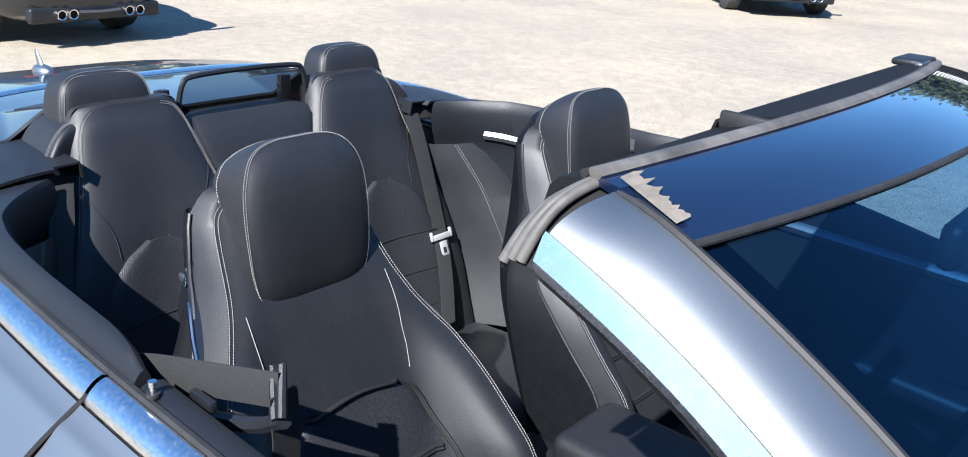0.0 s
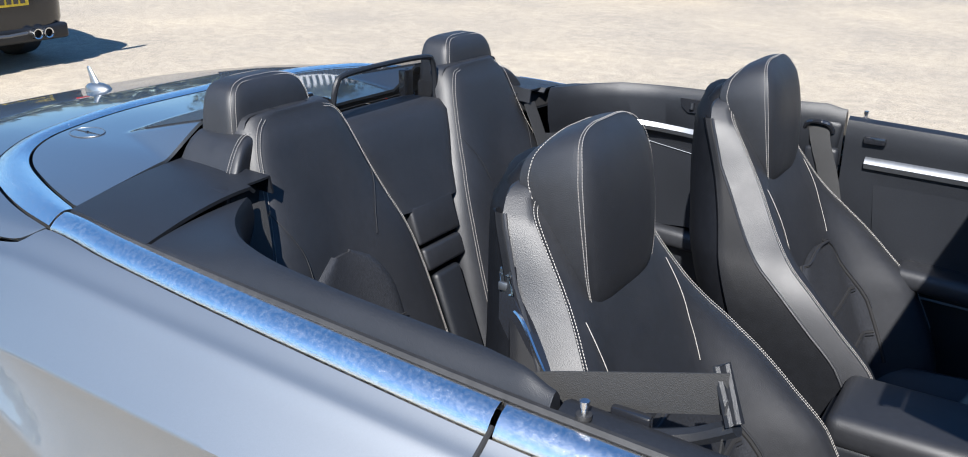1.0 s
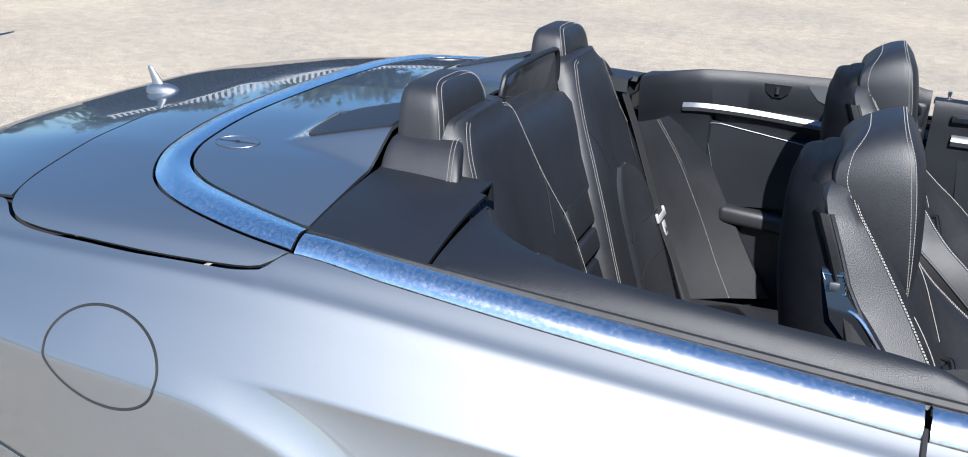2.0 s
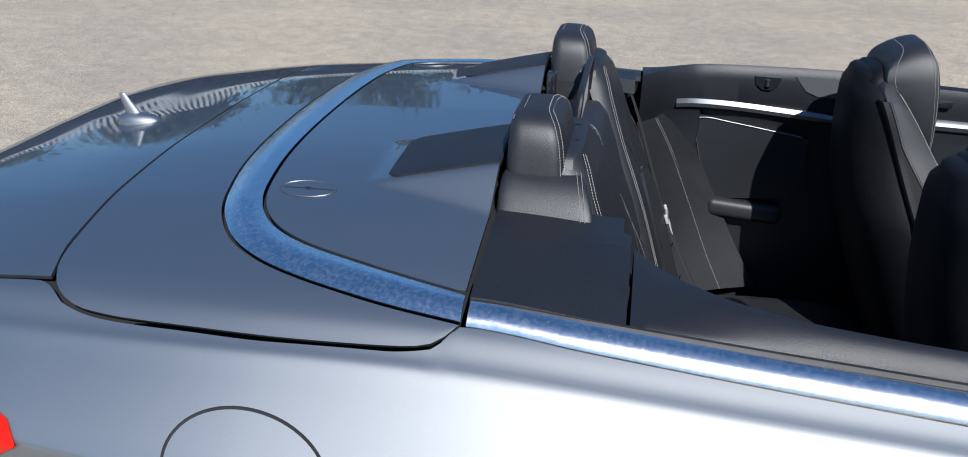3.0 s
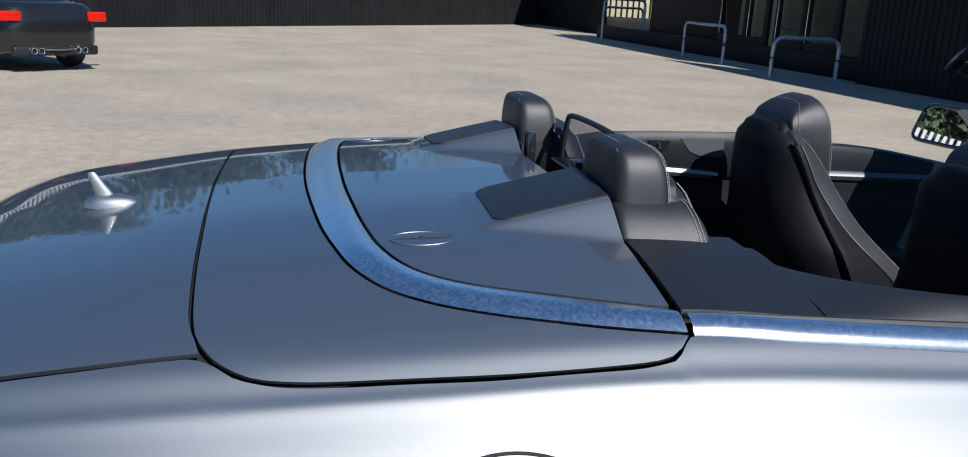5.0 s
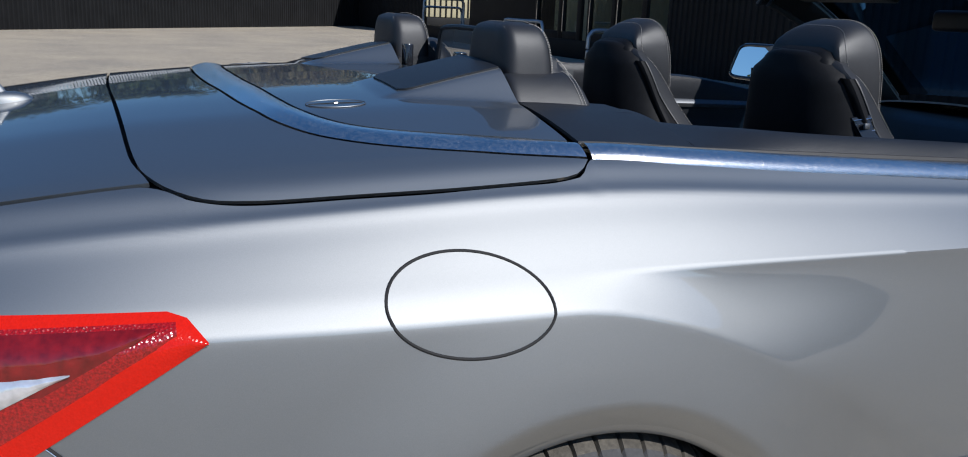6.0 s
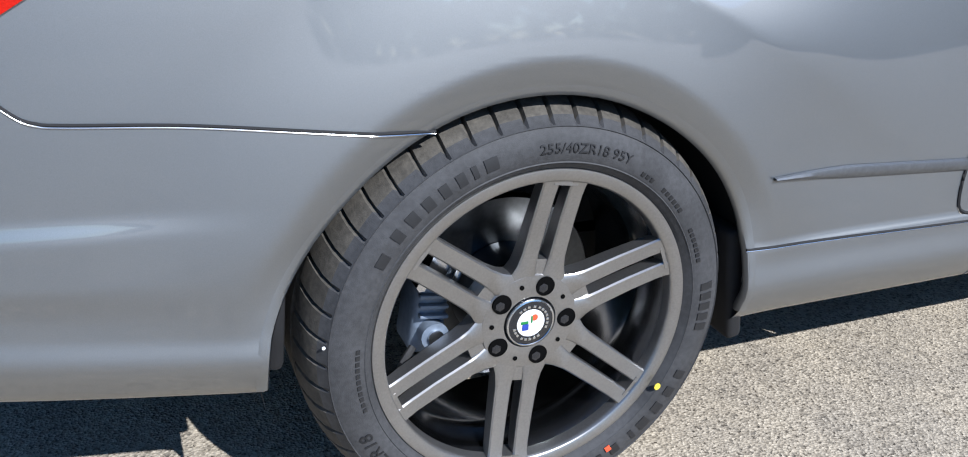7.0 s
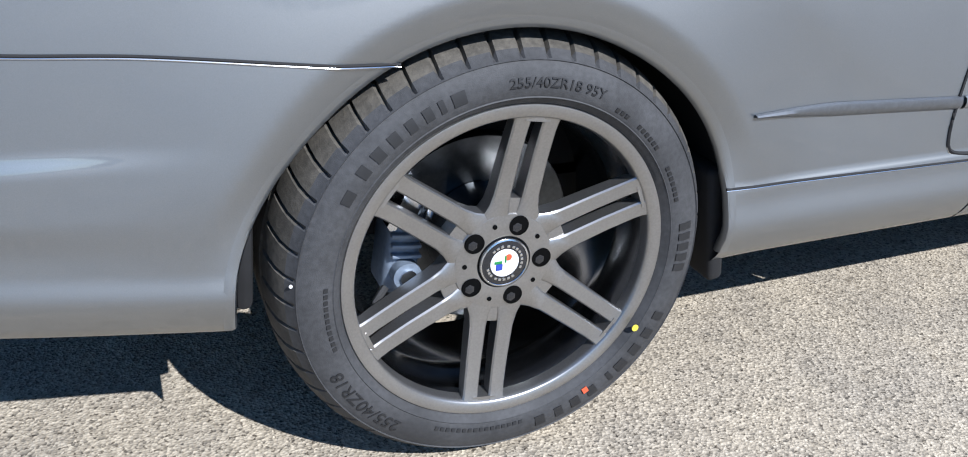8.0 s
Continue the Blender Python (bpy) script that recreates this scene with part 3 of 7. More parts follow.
def outer_panels():
    # folding-roof cover inside the bright ring
    inner = resample([(x, y, 0) for x, y in both(inset(RING_IN, -0.005))], 241)
    rows = []
    for p in inner:
        if p.x > 0.030:
            continue
        rows.append([deck_point(p.x + (0.038 - p.x) * k / 40, p.y) for k in range(41)])
    part("roof_cover", sheet(rows, 0.006), PAINT, car, "silver-grey metallic roof cover with two raised fairings")
    part("bright_ring", sheet(strip_between(both(inset(RING_OUT, -0.001)), both(inset(RING_IN, 0.001)), 140, 6, 0.0005, 0.007), 0.004), SCUFFED, car, "scuffed polished aluminium trim ring")
    part("rear_cover_panel", sheet(strip_between(both(inset(SEAM, -0.0025)), both(inset(RING_OUT, 0.004)), 140, 16), 0.006), PAINT, car)
    # boot lid
    rows = []
    for k in range(61):
        v = -1 + 2 * k / 60
        y0 = v * 0.641
        x0 = interp(abs(y0), sorted((abs(y), x) for x, y in SEAM[7:])) - 0.0035
        row = []
        for i in range(31):
            u = i / 30
            x = x0 + (-1.055 - x0) * u
            y = v * interp(-x, sorted((-a, b - 0.004) for a, b in BOOT_SIDE))
            row.append(on_top(x, y))
        end = row[-1]
        for dz, dx in ((0.006, -0.008), (0.03, -0.016), (0.12, 0.01)):
            row.append(Vector((end.x + dx + 0.05 * (1 - v * v) * -1 + 0.05, end.y, end.z - dz)))
        rows.append(row)
    part("boot_lid", sheet(rows, 0.006), PAINT, car)
    # dark gutter below the gaps
    rows = []
    for i in range(60):
        x = -1.03 + 1.07 * i / 59
        rows.append([on_top(x, interp(-x, sorted((-a, b) for a, b in BOOT_SIDE)) * 1.08 * (k / 15 - 1), -0.016) for k in range(31)])
    part("panel_gap_gutter", sheet(rows), DARK, car)
    # oval flush badges with a bar, and the dark pads on the fairings
    for side in (-1, 1):
        ring = []
        for k in range(40):
            a = 2 * math.pi * k / 40
            ring.append(on_top(-0.259 + 0.047 * math.cos(a), side * 0.416 + 0.026 * math.sin(a) + 0.004 * math.cos(a) * side, 0.001))
        badge = part("oval_cover", tube(ring, 0.0009, 6, True), SATIN, car, "bright oval outline of a small flush cover")
        part("slot_bar", tube([on_top(-0.259 - 0.043, side * 0.413, 0.0012), on_top(-0.259, side * 0.416, 0.002), on_top(-0.259 + 0.043, side * 0.419, 0.0012)], 0.0007, 6), DARK, badge)
        loops = []
        for g in (1.0, 0.9, 0.6, 0.3, 0.03):
            loops.append([on_top(-0.259 + 0.0465 * g * math.cos(a), side * 0.416 + (0.0255 * math.sin(a) + 0.004 * math.cos(a) * side) * g, 0.0010) for a in [2 * math.pi * k / 40 for k in range(40)]])
        part("cover_face", loft(loops, False), PAINT, badge)
        part("pivot", tube([on_top(-0.262, side * 0.416, 0.001), on_top(-0.256, side * 0.416, 0.001)], 0.003, 8), GLOSS, badge)
        rows = []
        for i in range(19):
            x = -0.142 + 0.178 * i / 18
            edge = 0.083 - 0.016 * (1 - min(1, i / 2.0)) ** 2
            rows.append([deck_point(x, side * 0.301 + edge * (k / 8 - 1), 0.003) for k in range(17)])
        part("fairing_pad", sheet(rows, 0.004), PLASTIC, car, "matt dark grey fairing pad")


outer_panels()


def aerial_fin():
    fin = part("aerial_base", loft([[on_top(-0.757, 0, dz) + Vector((0, -0.066, 0)) + Vector((0.048 * sx * math.cos(a), 0.022 * sx * math.sin(a), 0)) for a in [2 * math.pi * k / 24 for k in range(24)]]
                                    for sx, dz in ((1.0, -0.004), (0.97, 0.006), (0.8, 0.013), (0.45, 0.018), (0.1, 0.019))]), PAINT, car, "silver shark-fin aerial")
    loops = []
    for h, x0, x1, w in ((0.0, -0.785, -0.748, 0.007), (0.015, -0.787, -0.757, 0.006), (0.03, -0.791, -0.769, 0.0045), (0.043, -0.795, -0.778, 0.0035), (0.048, -0.794, -0.783, 0.0015)):
        c, b = (x0 + x1) / 2, (x1 - x0) / 2
        loops.append([on_top(-0.77, 0, 0.012 + h) + Vector((0, -0.066, 0)) + Vector((c + 0.77 + b * math.cos(a), w * math.sin(a), 0)) for a in [2 * math.pi * k / 16 for k in range(16)]])
    part("fin_blade", loft(loops), PAINT, fin)


aerial_fin()


def cut_arches(rows):
    """A flank mesh with its wheel openings cut and drawn onto a circle."""
    bm = bmesh.new()
    grid(bm, rows)
    gone = []
    for v in bm.verts:
        for ax, az, ar in ARCHES:
            up = max(0.0, v.co.z - az)
            d = math.hypot(v.co.x - ax, up)
            ar = arch_radius(ax, ar, v.co.x, v.co.z)
            if d < ar:
                if d > ar - 0.009:
                    f = ar / d
                    v.co.x, v.co.z = ax + (v.co.x - ax) * f, v.co.z - up + up * f
                else:
                    gone.append(v)
    bmesh.ops.delete(bm, geom=gone, context="VERTS")
    bmesh.ops.recalc_face_normals(bm, faces=bm.faces)
    if sum(f.normal.y for f in bm.faces) > 0:
        bmesh.ops.reverse_faces(bm, faces=bm.faces)
    return bm


BELT = [(-1.07, 0.50), (-0.97, 0.59), (-0.85, 0.63), (-0.69, 0.646), (-0.565, 0.652), (-0.545, 0.661), (-0.508, 0.688), (-0.44, 0.707), (-0.326, 0.720), (-0.19, 0.730), (-0.05, 0.731), (0.013, 0.724), (0.036, 0.702), (0.046, 0.694), (0.20, 0.706), (0.45, 0.715), (0.65, 0.720), (0.90, 0.724), (1.6, 0.722), (2.05, 0.70)]


def flank_rows(x0, x1, step, s_step=0.0105):
    xs, n = [], int((x1 - x0) / step)
    xs = [x0 + (x1 - x0) * i / n for i in range(n + 1)]
    rows, m = [], 120
    fixed = 0.155
    for x in xs:
        s0 = interp(min(0.99, interp(x, BELT) / interp(x, HW)), SIDE_TOP) if x < 2.06 else 0.0
        if x < -0.5:
            s0 = interp(max(0.753, interp(x, BELT) / interp(x, HW)), SIDE_TOP)
        rows.append([side_point(x, s0 + (fixed - s0) * k / 16) for k in range(16)] + [side_point(x, fixed + (SIDE_RUN[-1] - fixed) * k / m) for k in range(m + 1)])
    return rows


def mirrored(ob, name):
    """The same piece on the other side of the car."""
    me = ob.data.copy()
    me.transform(Matrix.Diagonal((1, -1, 1, 1)))
    me.flip_normals()
    c = new(name, me)
    c.parent = ob.parent
    if "label" in ob:
        c["label"] = ob["label"]
    return c


def arch_lip(ax, az, ar):
    rows = []
    for k in range(65):
        a = radians(max(0, min(180, 180 * (k - 2) / 60)))
        down = 0.014 * max(0, 2 - k, k - 62)
        row = []
        for dr, dy in ((0.012, 0.0), (0.004, 0.0012), (-0.002, -0.0005), (-0.005, -0.006), (-0.004, -0.014), (0.004, -0.024)):
            rr = arch_radius(ax, ar, ax + ar * math.cos(a), az + ar * math.sin(a)) + dr
            x, z = ax + rr * math.cos(a), az + rr * math.sin(a) - down
            p = flank(x, max(z, 0.302))
            row.append(Vector((x, p.y - dy, z)))
        rows.append(row)
    return sheet(rows)


def wheel_house(ax, az, ar):
    rows = []
    for k in range(41):
        a = radians(-10 + 200 * k / 40)
        rows.append([Vector((ax + (ar + 0.03) * math.cos(a), y, az + (ar + 0.03) * math.sin(a))) for y in (-0.832, -0.78, -0.70, -0.58)])
    side = bmesh.new()
    bmesh.ops.create_circle(side, cap_ends=True, segments=48, radius=ar + 0.03, matrix=pose(ax, -0.58, az, 90))
    for v in side.verts:
        v.co.z = max(v.co.z, 0.27)
    return merged(sheet(rows), side)


def seam(name, points, parent, r=0.0021, mat=None, label=""):
    line = part(name, tube(points, r, 6), mat or DARK, parent, label)
    if mat is None:
        # bright thin tube stands in for the sun's highlight on the panel's lower edge
        part("panel_edge", tube([Vector(p) + Vector((0, -0.0008, -r * 1.25)) for p in points], 0.0010, 6), STEEL, line)
    return line


def flanks():
    made = []
    made.append(part("quarter_panel", cut_arches(flank_rows(-1.07, 0.874, 0.0105)), PAINT, car))
    made.append(part("door_skin", cut_arches(flank_rows(0.880, 2.04, 0.02)), PAINT, car))
    made.append(part("front_wing", cut_arches(flank_rows(2.046, 3.52, 0.0125)), PAINT, car))
    for a in ARCHES:
        made.append(part("arch_lip", arch_lip(*a), PAINT, car))
        made.append(part("wheel_house", wheel_house(*a), DARK, car, "black wheel housing"))
    # side lines: bumper joint, skirt joint, door gap
    keys = [(-0.156, 0.634), (-0.30, 0.649), (-0.45, 0.662), (-0.565, 0.667), (-0.594, 0.670), (-0.615, 0.680), (-0.652, 0.715), (-0.685, 0.747)]
    made.append(seam("bumper_joint", [flank(p.x, p.y, 0.0006) for p in resample([(x, z, 0) for x, z in keys], 90)], car))
    made.append(seam("skirt_joint", [flank(0.346 + 0.526 * i / 20, 0.408 - 0.011 * i / 20) for i in range(21)], car))
    made.append(seam("skirt_joint", [flank(0.90 + 1.45 * i / 20, 0.397 - 0.012 * i / 20) for i in range(21)], car))
    gap = [flank(0.877, 0.975), flank(0.872, 0.90), flank(0.852, 0.80), flank(0.822, 0.70), flank(0.795, 0.60), flank(0.782, 0.50), flank(0.784, 0.44), flank(0.80, 0.415), flank(0.85, 0.408)]
    made.append(seam("door_gap", resample(gap, 60), car, 0.0035))
    # slim moulding ahead of the wheel
    for x0, x1 in ((0.368, 0.786), (0.794, 2.3)):
        rows = []
        for i in range(25):
            x = x0 + (x1 - x0) * i / 24
            h = 0.011 * min(1.0, 0.25 + (x - 0.368) * 5)
            zc = 0.523 - 0.020 * (x - 0.368) / 0.4 if x < 0.8 else 0.501
            rows.append([flank(x, zc + h * c, o) for c, o in ((1.0, 0.001), (0.8, 0.006), (0.1, 0.008), (-0.6, 0.006), (-1.0, 0.001))])
        made.append(part("side_moulding", sheet(rows), SATIN if x0 < 0.5 else PAINT, car, "slim side moulding with a bright upper edge"))
    # flush fuel flap: an oval gap
    c = Vector((-0.1915, 0, 0.8648))
    oval = []
    for k in range(64):
        a = 2 * math.pi * k / 64
        oval.append(flank(c.x + 0.1095 * math.cos(a) + 0.003 * math.sin(a), c.z + 0.0610 * math.sin(a) - 0.008 * math.cos(a), -0.0005))
    part("fuel_flap_gap", tube(oval, 0.0024, 6, True), DARK, car, "dark gap round the oval fuel flap")
    # bright belt strip with its joints
    for x0, x1 in ((0.050, 0.874), (0.882, 1.62)):
        rows = []
        for i in range(41):
            x = x0 + (x1 - x0) * i / 40
            yo = interp(x, BELT) - 0.0035
            yi = yo - 0.036
            rows.append([Vector((x, -y, top_z(x, -y) + dz)) for y, dz in ((yo, -0.008), (yo, 0.0), (yo * 0.75 + yi * 0.25, 0.006), ((yo + yi) / 2, 0.0085), (yo * 0.2 + yi * 0.8, 0.0085), (yi, 0.004), (yi, -0.01))])
        made.append(part("belt_strip", sheet(rows), SCUFFED, car, "scuffed polished aluminium belt strip", sharp=50))
    # mud flap edge ahead of the rear wheel
    made.append(part("mud_flap", box((0.030, 0.14, 0.20), pose(0.362, -0.765, 0.330, 0, -9, 0), 0.010, 3), DARK, car, "black mud flap"))
    # block added behind the tyre, stops sun passing through the wheel opening
    made.append(part("wheel_liner", box((0.024, 0.13, 0.15), pose(-0.352, -0.735, 0.372, 0, 4, 0), 0.01), DARK, car))
    # dark backing added behind the shut lines to keep sun from leaking through
    for x in (0.877, 2.043):
        made.append(part("shut_line_backing", sheet([[flank(x + dx, 0.92 - 0.63 * k / 24, -0.022) for k in range(25)] for dx in (-0.014, 0.0, 0.014)]), DARK, car))
    for ob in made:
        twin = mirrored(ob, ob.name.split(".")[0])
        for ch in ob.children:
            mirrored(ch, "panel_edge").parent = twin


flanks()


def tail_lamps():
    def lens(x0, x1, top, low, out, n=26, m=8, mat=REDLENS, name="lens", parent=None):
        rows = []
        for i in range(n + 1):
            x = x0 + (x1 - x0) * i / n
            zt, zb = top(x), low(x)
            rows.append([flank(x, zt + (zb - zt) * k / m, out + (0.004 * math.sin(math.pi * k / m))) for k in range(m + 1)])
        return part(name, sheet(rows, 0.004), mat, parent)

    top = lambda x: min(0.881 + 0.004 * (-0.534 - x), 0.850 + 1.2 * (-0.507 - x)) if x > -0.534 else 0.881 + 0.01 * (-0.534 - x)
    low = lambda x: max(0.60, 0.852 - 0.63 * (-0.507 - x) - 0.004)
    lamp = lens(-0.507, -1.04, top, low, 0.004, mat=REDLENS, name="tail_lamp", parent=car)
    tagged(lamp, "large red wrap-around tail lamp with a faceted lens")
    lens(-0.562, -1.03, lambda x: 0.868, lambda x: max(0.80, 0.866 - 0.55 * (-0.562 - x)), 0.0105, 20, 6, REDDARK, "dark_reflector", lamp)
    lens(-0.540, -1.03, lambda x: 0.872, lambda x: max(0.66, 0.858 - 0.60 * (-0.540 - x)), 0.0072, 22, 6, REDDOT, "dotted_lens", lamp)
    lens(-0.650, -1.03, lambda x: 0.826, lambda x: max(0.79, 0.826 - 0.50 * (-0.650 - x)), 0.013, 16, 4, CLEARLENS, "clear_lens", lamp)
    top_l = mirrored(lamp, "tail_lamp")
    for ch in list(lamp.children):
        c = mirrored(ch, ch.name.split(".")[0])
        c.parent = top_l


tail_lamps()


def bonnet_and_ends():
    rows = []
    for i in range(31):
        x = 1.95 + 1.55 * i / 30
        rows.append([on_top(x, interp(x, HW) * 0.75 * (k / 15 - 1)) for k in range(31)])
    part("bonnet", sheet(rows, 0.006), PAINT, car)
    rows = []
    for i in range(25):
        v = -1 + i / 12
        rows.append([Vector((-1.075 - 0.055 * (1 - v * v) - dx, v * w, z)) for z, dx, w in ((0.84, 0.0, 0.55), (0.68, 0.0, 0.60), (0.66, 0.03, 0.62), (0.50, 0.03, 0.63), (0.38, 0.0, 0.60), (0.34, -0.03, 0.55))])
    part("rear_bumper_skin", sheet(rows), PAINT, car)
    rows = []
    for i in range(25):
        v = -1 + i / 12
        rows.append([Vector((3.50 + 0.11 * (1 - v * v) + dx, v * w, z)) for z, dx, w in ((0.62, 0.0, 0.50), (0.55, 0.02, 0.50), (0.40, 0.03, 0.50), (0.25, 0.0, 0.48))])
    part("front_bumper_skin", sheet(rows), PAINT, car)
    # floor pan, and an unseen tray added to shade the ground behind the wheels
    part("rear_undertray", box((0.62, 1.50, 0.02), pose(-0.690, 0, 0.306), 0.006), DARK, car)
    part("floor_pan", box((4.15, 1.16, 0.06), pose(1.055, 0, 0.345), 0.02), DARK, car, "black underbody floor pan")


bonnet_and_ends()


# ---- wheels ----
def text_mesh(body, size):
    cu = bpy.data.curves.new("text", "FONT")
    cu.body, cu.size, cu.align_x, cu.align_y, cu.extrude = body, size, "CENTER", "CENTER", 0.0006
    ob = bpy.data.objects.new("text", cu)
    scene.collection.objects.link(ob)
    bpy.context.view_layer.update()
    me = bpy.data.meshes.new_from_object(ob.evaluated_get(bpy.context.evaluated_depsgraph_get()))
    bpy.data.objects.remove(ob)
    return me


TYRE_FACE = [(0.2405, -0.040), (0.246, -0.049), (0.2515, -0.0522), (0.2530, -0.0545), (0.2545, -0.0535), (0.258, -0.055), (0.272, -0.057), (0.288, -0.054), (0.2995, -0.0478), (0.3008, -0.0492), (0.3022, -0.0462), (0.3125, -0.034)]


def tyre_y(r):
    return interp(r, TYRE_FACE)


def tyre_bmesh():
    """Side wall and tread with cross grooves; y runs along the axle, outer face at minus."""
    prof = [(0.232, -0.030), *TYRE_FACE]
    tread = [(0.3205, -0.019), (0.3260, 0.0), (0.3296, 0.018), (0.3306, 0.030), (0.3230, 0.034), (0.3230, 0.042), (0.3306, 0.046), (0.3306, 0.095), (0.3230, 0.100), (0.3230, 0.108), (0.3306, 0.112), (0.330, 0.150), (0.326, 0.175), (0.300, 0.195), (0.24, 0.18)]
    n = 520
    rows = []
    for k in range(n):
        a = 2 * math.pi * k / n
        cut = k % 10 == 0
        row = []
        for i, (r, o) in enumerate(prof + tread):
            rr, sk = r, 0.0
            if i >= len(prof) - 1 and o < 0.032 and r > 0.311:
                rr = r - (0.0075 if cut else 0.0)
                sk = (o + 0.04) * 0.55
            elif i >= len(prof):
                sk = 0.025
            row.append((rr * math.sin(a + sk), o, rr * math.cos(a + sk)))
        rows.append(row)
    out = []
    for part_rows in ([r[:len(prof)] for r in rows], [r[len(prof) - 1:] for r in rows]):
        bm = bmesh.new()
        grid(bm, part_rows, close_v=True)
        bmesh.ops.recalc_face_normals(bm, faces=bm.faces)
        out.append(bm)
    return out


def bent_text(body, size, radius, angle, squeeze=1.0, flip=False):
    """Raised characters round the side wall, centred at an angle from the top."""
    me = text_mesh(body, size)
    for v in me.vertices:
        sgn = -1 if flip else 1
        r = radius + sgn * v.co.y
        a = angle + sgn * v.co.x * squeeze / radius
        v.co = (r * math.sin(a), tyre_y(r) - 0.0008 - v.co.z, r * math.cos(a))
    bm = bmesh.new()
    bm.from_mesh(me)
    bpy.data.meshes.remove(me)
    return bm


def arc_bar(r0, r1, a0, a1, lift=0.0012, n=10):
    rows = []
    for k in range(n + 1):
        a = a0 + (a1 - a0) * k / n
        rows.append([(r * math.sin(a), tyre_y(r) - lift, r * math.cos(a)) for r in (r0, (r0 + r1) / 2, r1)])
    return sheet(rows, 0.001)


def make_wheel():
    w = new("wheel")
    w.parent = car
    tagged(w, "grey six twin-spoke alloy wheel with a dusty low-profile tyre")
    wall, run = tyre_bmesh()
    tyre = part("tyre", wall, TYRE, w)
    part("tread", run, TREAD, tyre, "dusty grooved tread")
    # raised markings: plain bars where a maker's name stands, the size in characters
    bars = [arc_bar(0.2660, 0.2835, radians(a), radians(a + w)) for a, w in ((-51.0, 2.8), (-45.4, 3.2), (-39.6, 3.0), (-34.0, 2.6), (-28.8, 2.6), (-24.2, 1.6), (-20.4, 3.8))]
    bars += [arc_bar(0.2655, 0.2840, radians(114 + 6.5 * k), radians(114 + 6.5 * k + w)) for k, w in enumerate((2.8, 3.3, 3.6, 4.2, 1.6, 3.4, 3.4, 2.8, 3.4))]
    bars.append(arc_bar(0.2650, 0.2790, radians(-59.5), radians(-55.5)))
    bars += [arc_bar(0.2660, 0.2860, radians(82 + 3.6 * k), radians(84.4 + 3.6 * k)) for k in range(5)]
    for b in bars:
        part("raised_bar", b, LETTER, tyre)
    part("size_marking", bent_text("255/40ZR18 95Y", 0.0185, 0.2735, radians(10.5), 1.12), LETTER, tyre)
    part("size_marking", bent_text("255/40ZR18", 0.026, 0.2775, radians(-128), 1.1), LETTER, tyre)
    for a in (*range(-106, -84, 2), *range(31, 37, 2), *range(41, 53, 2), *range(60, 74, 2), *range(174, 206, 2)):
        part("fine_bar", arc_bar(0.2610, 0.2665, radians(a), radians(a + 1.3), n=2), LETTER, tyre)
    part("yellow_dot", merged(revolve([(0.0001, 0), (0.0055, 0), (0.0055, 0.0012), (0.0001, 0.0012)], 16)), MARKYELLOW, tyre).matrix_local = pose(0.208, -0.0600, -0.130)
    part("red_mark", arc_bar(0.2600, 0.2690, radians(149.0), radians(151.0), 0.0022, 2), MARKRED, tyre)
    part("white_dot", revolve([(0.0001, 0), (0.0024, 0), (0.0024, 0.0012), (0.0001, 0.0012)], 12), MARKWHITE, tyre).matrix_local = pose(-0.305, -0.047, 0.03)
    # rim: lip, barrel, back
    rim = part("rim", revolve([(0.2425, -0.0425), (0.2412, -0.046), (0.2385, -0.0465), (0.2250, -0.0440), (0.2228, -0.0420), (0.2215, -0.036), (0.2205, -0.022)], 128), ALLOY, w)
    part("barrel", revolve([(0.2205, -0.022), (0.2165, -0.012), (0.2115, 0.002), (0.2070, 0.02), (0.2050, 0.04), (0.2075, 0.044), (0.2065, 0.10), (0.212, 0.17), (0.236, 0.175), (0.238, 0.16)], 128), BARREL, rim)
    for k in range(6):
        a0 = radians(8 + 60 * k)
        for sgn in (-1, 1):
            loops = []
            for r, c, hw, y0, th in ((0.040, 0.024, 0.024, -0.018, 0.040), (0.066, 0.0240, 0.0215, -0.019, 0.036), (0.086, 0.0226, 0.0150, -0.021, 0.032), (0.105, 0.0217, 0.0128, -0.0225, 0.031), (0.16, 0.0210, 0.0121, -0.0285, 0.028), (0.20, 0.0208, 0.0118, -0.0350, 0.026), (0.2150, 0.0209, 0.0122, -0.0385, 0.024), (0.2275, 0.0212, 0.0150, -0.0430, 0.024)):
                loop = []
                for dt, dy in ((-1, 0.0025), (-0.82, 0.0), (0.82, 0.0), (1, 0.0025), (0.86, th), (-0.86, th)):
                    t = sgn * c + dt * hw
                    loop.append((r * math.sin(a0) + t * math.cos(a0), y0 + dy, r * math.cos(a0) - t * math.sin(a0)))
                loops.append(loop)
            part("spoke", loft(loops), ALLOY, rim)
        # web that closes the slot near the hub and its outer end
        for r0, r1, y0 in ((0.045, 0.098, -0.0175), (0.216, 0.228, -0.0400)):
            loops = []
            for r in (r0, r1):
                loops.append([(r * math.sin(a0) + t * math.cos(a0), y, r * math.cos(a0) - t * math.sin(a0)) for t, y in ((-0.018, y0), (0.018, y0), (0.018, y0 + 0.03), (-0.018, y0 + 0.03))])
            part("spoke_web", loft(loops), ALLOY, rim)
